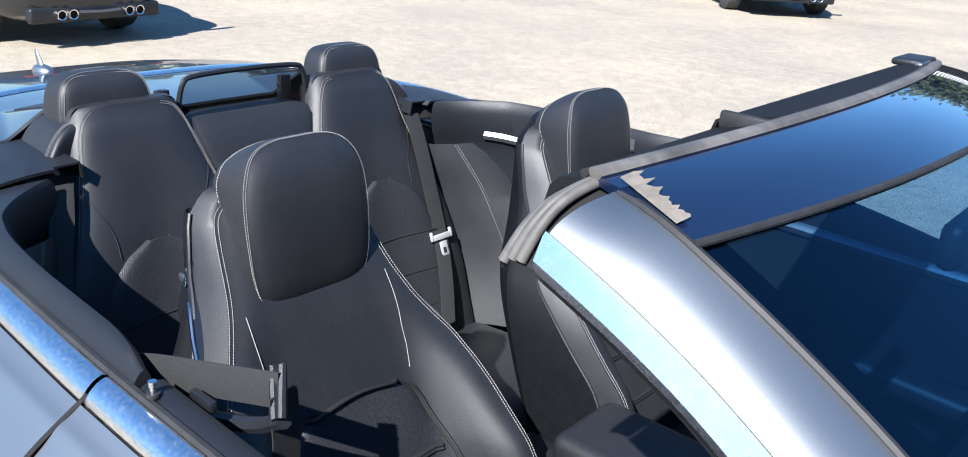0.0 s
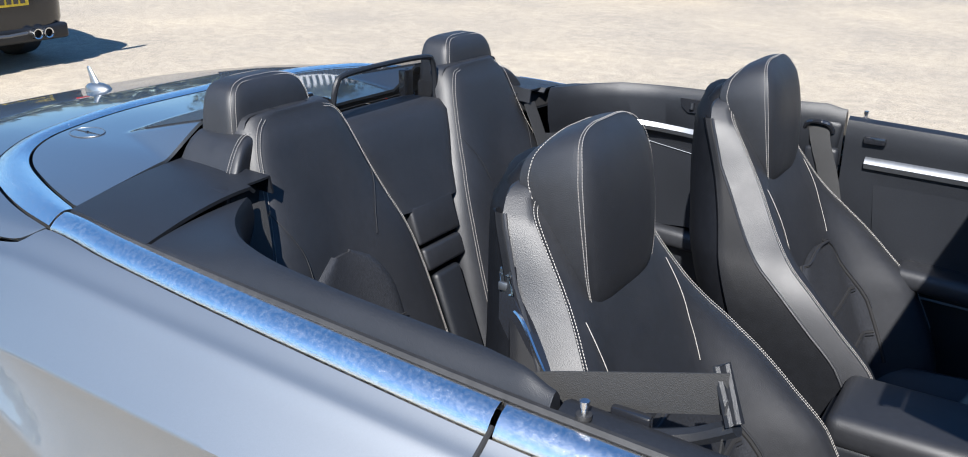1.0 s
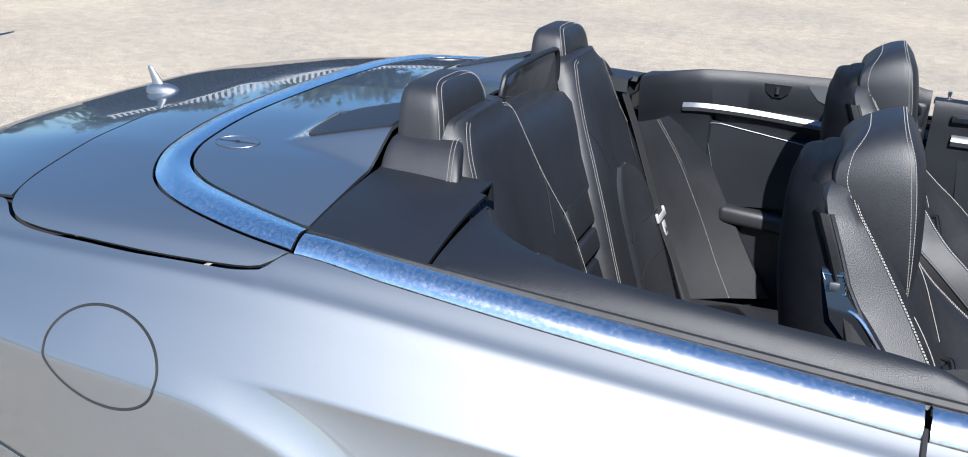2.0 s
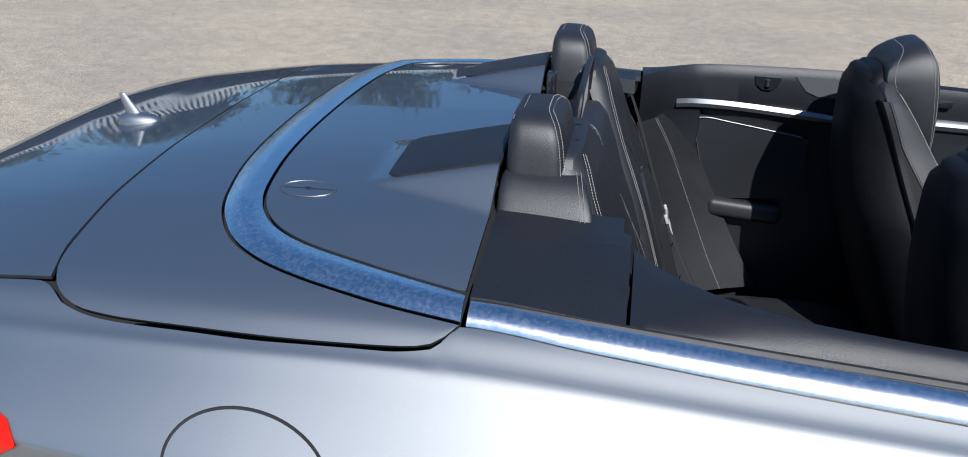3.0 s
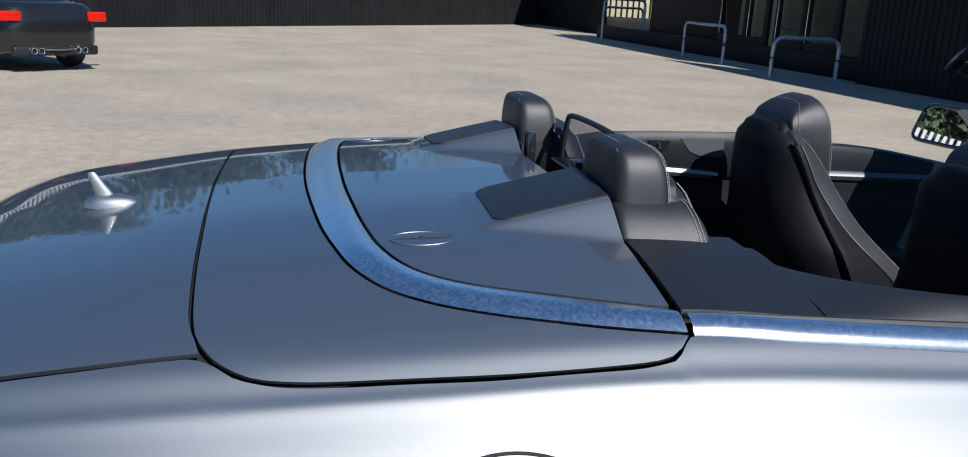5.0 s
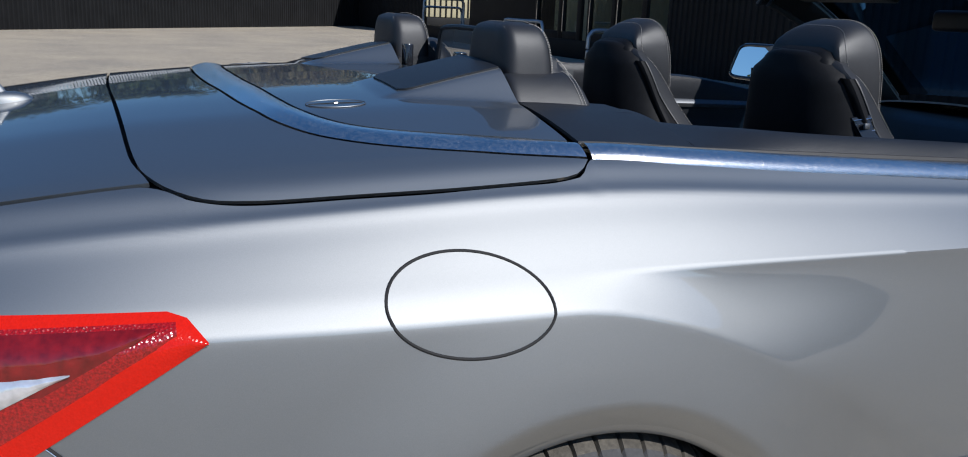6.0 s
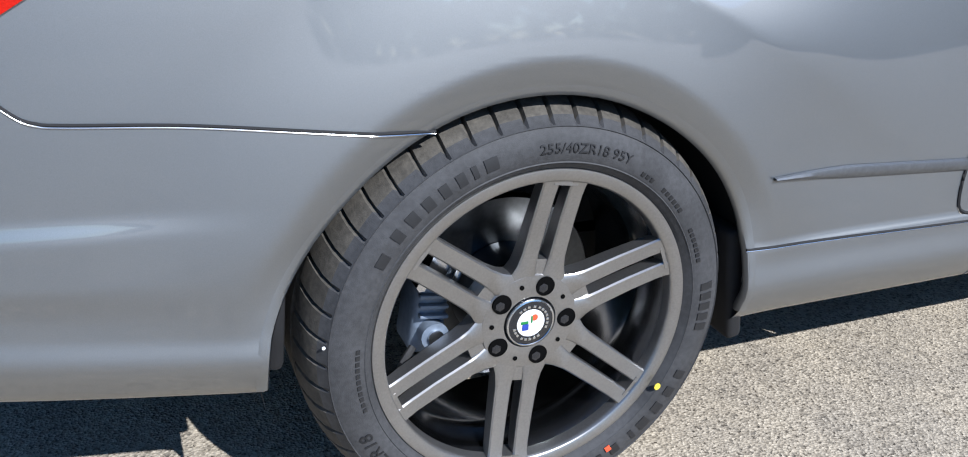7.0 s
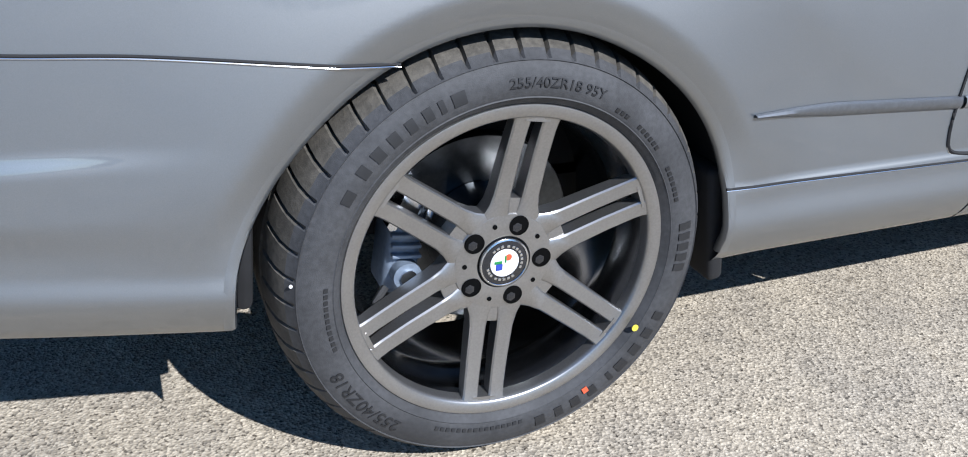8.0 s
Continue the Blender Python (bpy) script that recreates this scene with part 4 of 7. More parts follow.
    hub = part("hub", revolve([(0.0001, -0.012), (0.034, -0.012), (0.039, -0.0155), (0.041, -0.0205), (0.052, -0.0215), (0.074, -0.0195), (0.080, -0.012), (0.080, 0.02), (0.0001, 0.02)], 80), ALLOY, rim)
    for k in range(5):
        a = radians(20 + 72 * k)
        # nothing is cut: flat black discs paint the shade of the holes
        hole = part("bolt_hole", revolve([(0.0001, -0.0224), (0.0146, -0.0224), (0.0149, -0.0200)], 28), DEADBLACK, hub, "flat black disc for the shade in a wheel bolt hole")
        hole.matrix_local = pose(0.0585 * math.sin(a), 0, 0.0585 * math.cos(a))
        bolt = part("bolt", revolve([(0.0001, -0.0228), (0.0062, -0.0228), (0.0082, -0.0222)], 6), GLOSS, hub)
        bolt.matrix_local = pose(0.0585 * math.sin(a) - 0.003, 0, 0.0585 * math.cos(a) - 0.002)
        a += radians(36)
        part("marker_hole", revolve([(0.0001, -0.0222), (0.0034, -0.0222), (0.0036, -0.020)], 12), DEADBLACK, hub).matrix_local = pose(0.060 * math.sin(a), 0, 0.060 * math.cos(a))
    cap = part("centre_cap", revolve([(0.0001, -0.0232), (0.0335, -0.0232), (0.0365, -0.0222), (0.0375, -0.0195), (0.0375, -0.012)], 64), GLOSS, w, "round centre cap with an enamel crest")
    part("cap_ring", revolve([(0.0345, -0.0236), (0.0352, -0.0244), (0.0372, -0.0236), (0.0378, -0.021)], 64), STEEL, cap)
    part("crest_field", revolve([(0.0001, -0.0236), (0.0215, -0.0236), (0.0220, -0.0230)], 40), MARKWHITE, cap)
    part("crest_bars", merged(box((0.012, 0.0012, 0.0045), pose(-0.010, -0.0240, 0.002), 0.0005), box((0.0025, 0.0012, 0.011), pose(0.001, -0.0242, 0.006), 0.0005)), GREENMARK, cap)
    part("crest_patch", box((0.010, 0.0012, 0.010), pose(-0.0085, -0.0240, -0.0055), 0.001), BLUEMARK, cap)
    part("crest_spot", revolve([(0.0001, -0.0246), (0.0048, -0.0246), (0.0052, -0.0238)], 20), MARKRED, cap).matrix_local = pose(0.0055, 0, 0.0085)
    part("cap_dots", merged(*[box((0.0045, 0.001, 0.004), pose(0.0265 * math.sin(radians(a)), -0.0237, 0.0265 * math.cos(radians(a)), 0, a, 0), 0.0004) for a in (-40, -25, -10, 10, 28, 42, 56, 70, 84, 98, 112, 150, 165, 180, 195, 210, -130, -118, -106)]), STEEL, cap)
    # brake
    disc = part("brake_disc", revolve([(0.075, 0.082), (0.078, 0.090), (0.150, 0.090), (0.152, 0.094), (0.152, 0.114), (0.150, 0.118), (0.075, 0.118)], 96), DISC, w)
    part("disc_bell", revolve([(0.03, 0.03), (0.074, 0.034), (0.080, 0.088)], 64), DISC, disc)
    cal = part("brake_caliper", box((0.052, 0.075, 0.125), pose(-0.130, 0.075, 0.000, 0, 8, 0), 0.014, 3), CALIPER, w, "grey-blue cast brake caliper")
    part("caliper_piston", tube([(-0.130, 0.018, -0.022), (-0.130, 0.06, -0.022)], 0.021, 20), CALIPER, cal)
    part("piston_cap", tube([(-0.130, 0.014, -0.022), (-0.130, 0.02, -0.022)], 0.012, 12), STEEL, cal)
    for k in range(4):
        part("caliper_rib", box((0.044, 0.012, 0.006), pose(-0.128, 0.034, 0.004 + 0.016 * k, 0, 8, 0), 0.002), CALIPER, cal)
    part("caliper_bridge", box((0.035, 0.05, 0.045), pose(-0.122, 0.05, 0.085, 0, 25, 0), 0.008), STEEL, cal)
    part("pad_clip", box((0.012, 0.03, 0.05), pose(-0.098, 0.04, 0.060, 0, 20, 0), 0.003), STEEL, cal)
    for z in (-0.072, 0.062):
        part("caliper_bolt", tube([(-0.152, 0.016, z), (-0.152, 0.05, z)], 0.008, 6), STEEL, cal)
    part("brake_hose", tube(resample([(-0.16, 0.03, -0.04), (-0.178, 0.02, -0.06), (-0.17, 0.04, -0.10), (-0.14, 0.08, -0.12)], 16), 0.006, 8), RUBBER, cal)
    return w


wheel = make_wheel()
wheel.matrix_basis = pose(0, -0.815, 0.3306)
for m in (pose(2.76, -0.815, 0.3306), pose(0, 0.815, 0.3306, 0, 0, 180), pose(2.76, 0.815, 0.3306, 0, 0, 180)):
    copy_thing(wheel, m)


# ---- the yard round the car ----
def corrugated(length, height, pitch=0.19, depth=0.035):
    """Trapezoid sheet cladding along x, face towards -y."""
    n = int(length / pitch)
    rows = []
    for i in range(n):
        for f, d in ((0.0, 0.0), (0.30, 0.0), (0.42, depth), (0.80, depth), (0.92, 0.0)):
            x = (i + f) * pitch
            rows.append([(x, -d, 0.0), (x, -d, height)])
    rows.append([(n * pitch, 0, 0), (n * pitch, 0, height)])
    return sheet(rows)


def fence():
    a, b = Vector((-16.0, 13.2, 0)), Vector((14.2, 48.73, 0))
    run = b - a
    ang = math.degrees(math.atan2(run.y, run.x))
    ob = part("cladding_fence", corrugated(run.length, 3.0), BLACKMETAL, sharp=20)
    ob.matrix_world = pose(*a, 0, 0, ang)
    tagged(ob, "tall black corrugated metal fence along the yard", "fence", kind="structure")
    # upright boards that stand above the sheets
    n = 290
    rows = []
    for i in range(n):
        x = run.length * (i + 0.5) / n
        rows.append(box((0.08, 0.03, 0.70), pose(x, -0.06, 3.24), 0.0))
    rows.append(box((run.length, 0.04, 0.16), pose(run.length / 2, -0.05, 2.96), 0.0))
    ob2 = part("fence_board_tops", merged(*rows), PALEBOARD, ob, "pale boards standing above the dark sheets")
    ob2["kind"] = "stuff"


def shop_front():
    """A long dark building: clad wall, cream boards and glazed doors in the shade."""
    b = thing("dark_clad_building", "long black corrugated building with glazed doors and cream boards", "building")
    ob = part("wall_sheet", corrugated(30.0, 5.2), BLACKMETAL, b, sharp=20)
    ob.matrix_local = pose(11.2, 15.5, 0, 0, 0, -90)
    ob = part("wall_sheet", corrugated(10.9, 5.2), BLACKMETAL, b, sharp=20)
    ob.matrix_local = pose(12.68, 47.0, 0, 0, 0, -90)
    part("cream_wall", box((3.4, 0.10, 4.0), pose(14.4, 36.0, 2.78), 0.01), CREAMWALL, b, "cream boarded wall in the sun")
    for k in range(12):
        part("wall_batten", box((0.06, 0.05, 4.0), pose(12.82 + 0.26 * k, 35.93, 2.78), 0.0), BLACKMETAL, b)
    part("cream_wall_base", box((3.4, 0.2, 0.76), pose(14.4, 35.95, 0.38), 0.01), BLACKMETAL, b)
    part("cream_wall_end", box((0.8, 9.6, 5.2), pose(13.2, 41.0, 2.6), 0.01), BLACKMETAL, b)
    part("plinth", box((0.25, 18.0, 0.5), pose(11.6, 24.5, 0.25), 0.02), BLACKMETAL, b)
    part("pier", box((0.5, 5.6, 5.2), pose(11.9, 25.6, 2.6), 0.02), BLACKMETAL, b)
    part("fascia", box((0.6, 13.0, 1.6), pose(11.9, 22.0, 4.4), 0.02), BLACKMETAL, b)
    part("roof", box((14.0, 43.5, 0.3), pose(19.3, 7.25, 5.3), 0.05), BLACKMETAL, b)
    part("back_wall", box((0.2, 18.0, 4.6), pose(17.0, 24.5, 2.3), 0.02), CREAMWALL, b)
    for y0, y1 in ((17.05, 18.15), (18.45, 19.55), (20.25, 21.05), (21.35, 22.70)):
        win = part("glazed_door", box((0.10, 0.22, 3.2), pose(11.55, y0 - 0.10, 2.1), 0.01), BLACKMETAL, b, "tall black-framed glazed door")
        part("frame", box((0.10, 0.16, 3.2), pose(11.55, y1 + 0.07, 2.1), 0.01), BLACKMETAL, win)
        part("bright_bead", box((0.03, 0.03, 2.6), pose(11.50, y1 + 0.02, 2.0), 0.004), STEEL, win)
        part("bottom_rail", box((0.10, y1 - y0, 0.22), pose(11.55, (y0 + y1) / 2, 0.60), 0.01), BLACKMETAL, win)
        p = part("pane", box((0.012, y1 - y0, 3.0), pose(11.57, (y0 + y1) / 2, 2.2), 0.0), WINDOW, win)
        p.visible_shadow = False


def bike_hoop(x0, y0, x1, y1, h, label="grey galvanised steel hoop set in the ground"):
    b = thing("bike_hoop", label, "bike rack", "hoops by the building", ((x0 + x1) / 2, (y0 + y1) / 2, 0))
    d = Vector((x1 - x0, y1 - y0, 0))
    L = d.length / 2
    u = d.normalized()
    pts = [(-L, 0), (-L, h - 0.22), (-L + 0.05, h - 0.08), (-L + 0.18, h), (0, h), (L - 0.18, h), (L - 0.05, h - 0.08), (L, h - 0.22), (L, 0)]
    part("bent_tube", tube(resample([u * a + Vector((0, 0, z)) for a, z in pts], 60), 0.045, 12), GALV, b)
    for s in (-L, L):
        part("foot_plate", box((0.16, 0.16, 0.02), Matrix.Translation(u * s + Vector((0, 0, 0.01))), 0.004), GALV, b)


def parked_car(name, label, at, turn, plate):
    """A dark parked saloon; only its lower end is well seen."""
    c = thing(name, label, "car", at=at)
    zs = [(0.24, 0.94, 0.72), (0.30, 0.985, 0.79), (0.42, 1.0, 0.82), (0.60, 1.0, 0.83), (0.75, 0.995, 0.82), (0.92, 0.97, 0.79), (0.98, 0.93, 0.74), (1.0, 0.85, 0.65)]
    loops = [[Vector((x, y, z)) for x, y in squircle(2.25 * fx, fy, 6, 72)] for z, fx, fy in zs]
    part("body", loft(loops), CARDARK, c)
    loops = [[Vector((x - 0.15, y, z)) for x, y in squircle(a, b, 5, 48)] for z, a, b in ((0.98, 1.55, 0.78), (1.15, 1.35, 0.72), (1.32, 1.05, 0.64), (1.42, 0.85, 0.58), (1.44, 0.60, 0.45))]
    part("cabin", loft(loops), GLOSS, c, "dark glazed cabin")
    for sx in (-1.36, 1.40):
        for sy in (-0.71, 0.71):
            wh = part("wheel", revolve([(0.20, -0.11), (0.29, -0.115), (0.325, -0.09), (0.33, 0.0), (0.325, 0.09), (0.29, 0.115), (0.20, 0.11)], 48), TYRE, c)
            wh.matrix_local = pose(sx, sy, 0.33)
            part("rim", revolve([(0.02, -0.08), (0.10, -0.09), (0.20, -0.10), (0.205, -0.11), (0.205, 0.11), (0.20, 0.10), (0.10, 0.09), (0.02, 0.08)], 32), ALLOY, wh)
    part("lower_valance", box((0.10, 1.30, 0.14), pose(-2.19, 0, 0.31), 0.03, 3), PLASTIC, c)
    part("bumper_trim", tube([(-2.262, -0.20, 0.330), (-2.285, 0, 0.325), (-2.262, 0.20, 0.330)], 0.014, 8), SATIN, c)
    for sy in (-0.39, -0.28, 0.28, 0.39):
        pipe = part("exhaust_tip", revolve([(0.036, 0.0), (0.045, -0.004), (0.047, 0.004), (0.046, 0.10), (0.036, 0.10)], 32), STEEL, c, "round chrome exhaust tip")
        pipe.matrix_local = pose(-2.30, sy, 0.315, 0, 0, -90)
        part("bore", revolve([(0.0001, 0.03), (0.037, 0.03), (0.037, 0.0)], 24), DARK, pipe)
    if plate:
        p = part("number_plate", box((0.012, 0.52, 0.11), pose(-2.262, 0, 0.62), 0.003), YELLOWPLATE, c, "yellow plate with plain dark bars")
        part("plate_bars", merged(*[box((0.006, 0.045, 0.07), pose(-2.270, -0.20 + 0.066 * k, 0.62), 0.0) for k in range(7)]), GLOSS, p)
    part("tail_lamp", box((0.05, 0.30, 0.14), pose(-2.22, 0.66, 0.80), 0.02), REDLENS, c)
    part("tail_lamp", box((0.05, 0.30, 0.14), pose(-2.22, -0.66, 0.80), 0.02), REDLENS, c)
    c.matrix_basis = pose(*at, 0, 0, turn)
    return c


def tree(name, label, at, height, spread, leaf, count, size, seed, twigs=0):
    rnd = random.Random(seed)
    t = thing(name, label, "tree", "trees beyond the fence", at)
    limbs = [tube(resample([(0, 0, 0), (0.1, 0.05, height * 0.25), (-0.05, 0.1, height * 0.5), (0.1, 0, height * 0.8)], 12), [0.28 - 0.02 * i for i in range(12)], 8)]
    tips = []
    for k in range(26 + twigs):
        a, h = rnd.uniform(0, 6.28), rnd.uniform(0.22, 0.8)
        L = spread * rnd.uniform(0.5, 1.0) * (1.15 - h * 0.7)
        p0 = Vector((0, 0, height * h))
        p1 = p0 + Vector((math.cos(a) * L * 0.5, math.sin(a) * L * 0.5, L * 0.28))
        p2 = p0 + Vector((math.cos(a + 0.2) * L, math.sin(a + 0.2) * L, L * rnd.uniform(0.3, 0.9)))
        limbs.append(tube(resample([p0, p1, p2], 7), [0.09, 0.075, 0.06, 0.05, 0.035, 0.025, 0.012], 5))
        tips += [p1, p2, p1.lerp(p2, 0.5), p0.lerp(p1, 0.7)]
        for q in range(twigs // 6):
            e = p2 + Vector((rnd.uniform(-1, 1), rnd.uniform(-1, 1), rnd.uniform(-0.3, 1.2))) * spread * 0.22
            limbs.append(tube([p1.lerp(p2, rnd.random()), e], [0.02, 0.006], 3))
            tips.append(e)
    part("trunk", merged(*limbs), BARK, t)
    verts, faces = [], []
    for k in range(count):
        c = rnd.choice(tips) + Vector((rnd.gauss(0, 1), rnd.gauss(0, 1), rnd.gauss(0, 0.8))) * spread * 0.15
        u = Vector((rnd.gauss(0, 1), rnd.gauss(0, 1), rnd.gauss(0, 1))).normalized()
        v = u.orthogonal().normalized()
        s = size * rnd.uniform(0.6, 1.3)
        i = len(verts)
        verts += [c + u * s, c + v * s * 0.55, c - u * s, c - v * s * 0.55 + u.cross(v) * s * 0.25]
        faces += [(i, i + 1, i + 2), (i, i + 2, i + 3)]
    me = bpy.data.meshes.new("crown")
    me.from_pydata(verts, [], faces)
    me.materials.append(leaf)
    crown = new("crown", me)
    crown.parent = t
    return t


fence()
shop_front()
bike_hoop(9.55, 16.1, 10.97, 15.9, 0.86)
bike_hoop(10.4, 22.6, 10.3, 19.9, 0.95)
bike_hoop(10.5, 30.0, 12.3, 30.6, 1.5, "tall grey galvanised steel hoop in the shade")
bike_hoop(10.9, 31.2, 12.7, 31.8, 1.2, "tall grey galvanised steel hoop in the shade")
parked_car("dark_saloon", "dark parked saloon with four chrome exhaust tips", (-8.58, 2.70, 0), 185, True)
parked_car("dark_hatchback", "dark parked car at the far side of the yard", (-5.37, 14.23, 0), 134, False)
for k, (x, y, h, s) in enumerate(((-26, 42, 11, 5.5), (-17, 48, 13, 6.5), (-8, 52, 12, 6), (1, 58, 13, 6), (-36, 34, 10, 5.5), (14, 66, 12, 6))):
    tree("evergreen_tree", "dark evergreen tree beyond the fence", (x, y, 0), h, s, LEAF, 9000, 0.30, 10 + k)
tree("bare_tree", "nearly bare tree with brown spring twigs", (9, 52, 0), 11, 5, BUD, 2500, 0.16, 40, 60)


def far_woods():
    """A belt of trees and hedges that closes the yard at a distance."""
    rnd = random.Random(77)
    verts, faces = [], []
    for k in range(15000):
        a = rnd.uniform(0, 2 * math.pi)
        r = rnd.uniform(70, 84)
        top = 5.5 + 3.0 * math.sin(a * 5.3) + 2.0 * math.sin(a * 13.7 + 1) + 1.2 * math.sin(a * 31 + 2)
        c = Vector((r * math.cos(a), 10 + r * math.sin(a), rnd.uniform(0.0, 1.0) ** 0.8 * top))
        u = Vector((rnd.gauss(0, 1), rnd.gauss(0, 1), rnd.gauss(0, 1))).normalized()
        v = u.orthogonal().normalized()
        s = rnd.uniform(0.5, 1.2)
        i = len(verts)
        verts += [c + u * s, c + v * s * 0.7, c - u * s, c - v * s * 0.7 + u.cross(v) * s * 0.3]
        faces += [(i, i + 1, i + 2), (i, i + 2, i + 3)]
    me = bpy.data.meshes.new("far_woods")
    me.from_pydata(verts, [], faces)
    me.materials.append(WOODS)
    tagged(new("far_woods", me), "distant belt of green and brown trees", "trees", kind="stuff")


WOODS = material("mixed_spring_foliage", (0.075, 0.085, 0.035), 0.8, grain=0.5, grain_size=0.6, stain=0.5, stain_size=0.12)
far_woods()


# ---- inside the car: front seats ----
BACK_F = [(0.46, 1.09), (0.55, 1.06), (0.66, 1.015), (0.75, 0.978), (0.842, 0.937), (0.92, 0.901), (0.967, 0.879), (1.03, 0.846), (1.10, 0.800), (1.15, 0.762)]
BACK_B = [(0.46, 0.86), (0.55, 0.825), (0.70, 0.765), (0.90, 0.700), (1.05, 0.678), (1.12, 0.678), (1.15, 0.686)]
BACK_W = [(0.46, 0.272), (0.60, 0.287), (0.70, 0.284), (0.80, 0.277), (0.877, 0.258), (0.92, 0.228), (0.956, 0.203), (1.02, 0.172), (1.08, 0.156), (1.12, 0.143), (1.14, 0.124), (1.152, 0.098), (1.16, 0.07)]
BOLST = [(0.46, 0.13), (0.60, 0.145), (0.712, 0.136), (0.78, 0.10), (0.845, 0.062), (0.877, 0.040), (0.92, 0.020), (0.967, 0.008), (1.05, 0.0), (1.14, 0.0)]


HEAD_F = [(0.984, 0.858), (1.02, 0.857), (1.10, 0.851), (1.19, 0.837), (1.236, 0.818)]
HEAD_K = [(0.984, 0.850), (1.01, 0.838), (1.038, 0.812), (1.085, 0.780), (1.131, 0.752), (1.171, 0.737), (1.20, 0.740), (1.236, 0.764)]
HEAD_W = [(0.984, 0.050), (0.988, 0.072), (0.997, 0.090), (1.02, 0.104), (1.06, 0.111), (1.12, 0.113), (1.165, 0.110), (1.195, 0.102), (1.215, 0.090), (1.226, 0.076), (1.233, 0.056), (1.236, 0.034)]


def head_loop(u, grow):
    """One ring of the head restraint: u 0 at its front face, 1 at its back; grow scales it about its middle."""
    zs = [0.984 + 0.252 * (0.5 - 0.5 * math.cos(math.pi * i / 32)) for i in range(33)]
    ring = [(interp(z, HEAD_W), z) for z in zs] + [(-interp(z, HEAD_W), z) for z in reversed(zs)]
    out = []
    for y, z in ring:
        narrow = 1 - 0.09 * u ** 2
        zz = 1.11 + (z - 1.11) * grow - 0.020 * u ** 2 * ramp(1.12, 1.234, z)
        f, k = interp(1.11 + (z - 1.11) * grow, HEAD_F), interp(1.11 + (z - 1.11) * grow, HEAD_K)
        out.append(Vector((f + (k - f) * u, y * narrow * grow, zz)))
    return out


def back_point(eta, z, front=True):
    w, f, b = interp(z, BACK_W), interp(z, BACK_F), interp(z, BACK_B)
    mid = f * 0.60 + b * 0.40
    h = abs(eta)
    if front:
        crest = f + interp(z, BOLST) - 0.006
        x = f + (interp(z, BOLST) - 0.006 * ramp(0.65, 0.89, h)) * ramp(0.45, 0.82, h) if h < 0.89 else crest + (mid - crest) * ((h - 0.89) / 0.11) ** 1.25
    else:
        x = mid - 0.012 * (1 - h ** 8)
    return Vector((x, eta * w, z))


def stitched(name, fn, keys, parent, gap=0.006, n=60, lift=0.0012):
    """Two rows of pale stitches along a path (u, v) on a surface fn(u, v)."""
    rows = []
    for s in (-0.5, 0.5):
        pts, nor = [], []
        path = resample([(u, v, 0) for u, v in keys], n)
        for q in path:
            p = fn(q.x, q.y)
            du, dv = fn(q.x + 0.01, q.y) - p, fn(q.x, q.y + 0.004) - p
            nn = du.cross(dv)
            nn = nn.normalized() if nn.length > 1e-9 else Vector((1, 0, 0))
            if nn.x < -0.2:
                nn = -nn
            pts.append(p), nor.append(nn)
        moved = []
        for i, p in enumerate(pts):
            t = pts[min(i + 1, n - 1)] - pts[max(i - 1, 0)]
            side = t.cross(nor[i])
            side = side.normalized() if side.length > 1e-9 else Vector((0, 1, 0))
            moved.append(p + side * gap * s + nor[i] * lift)
        rows.append(dashes(moved, nor))
    return part(name, merged(*rows), THREAD, parent, "pale double stitching")


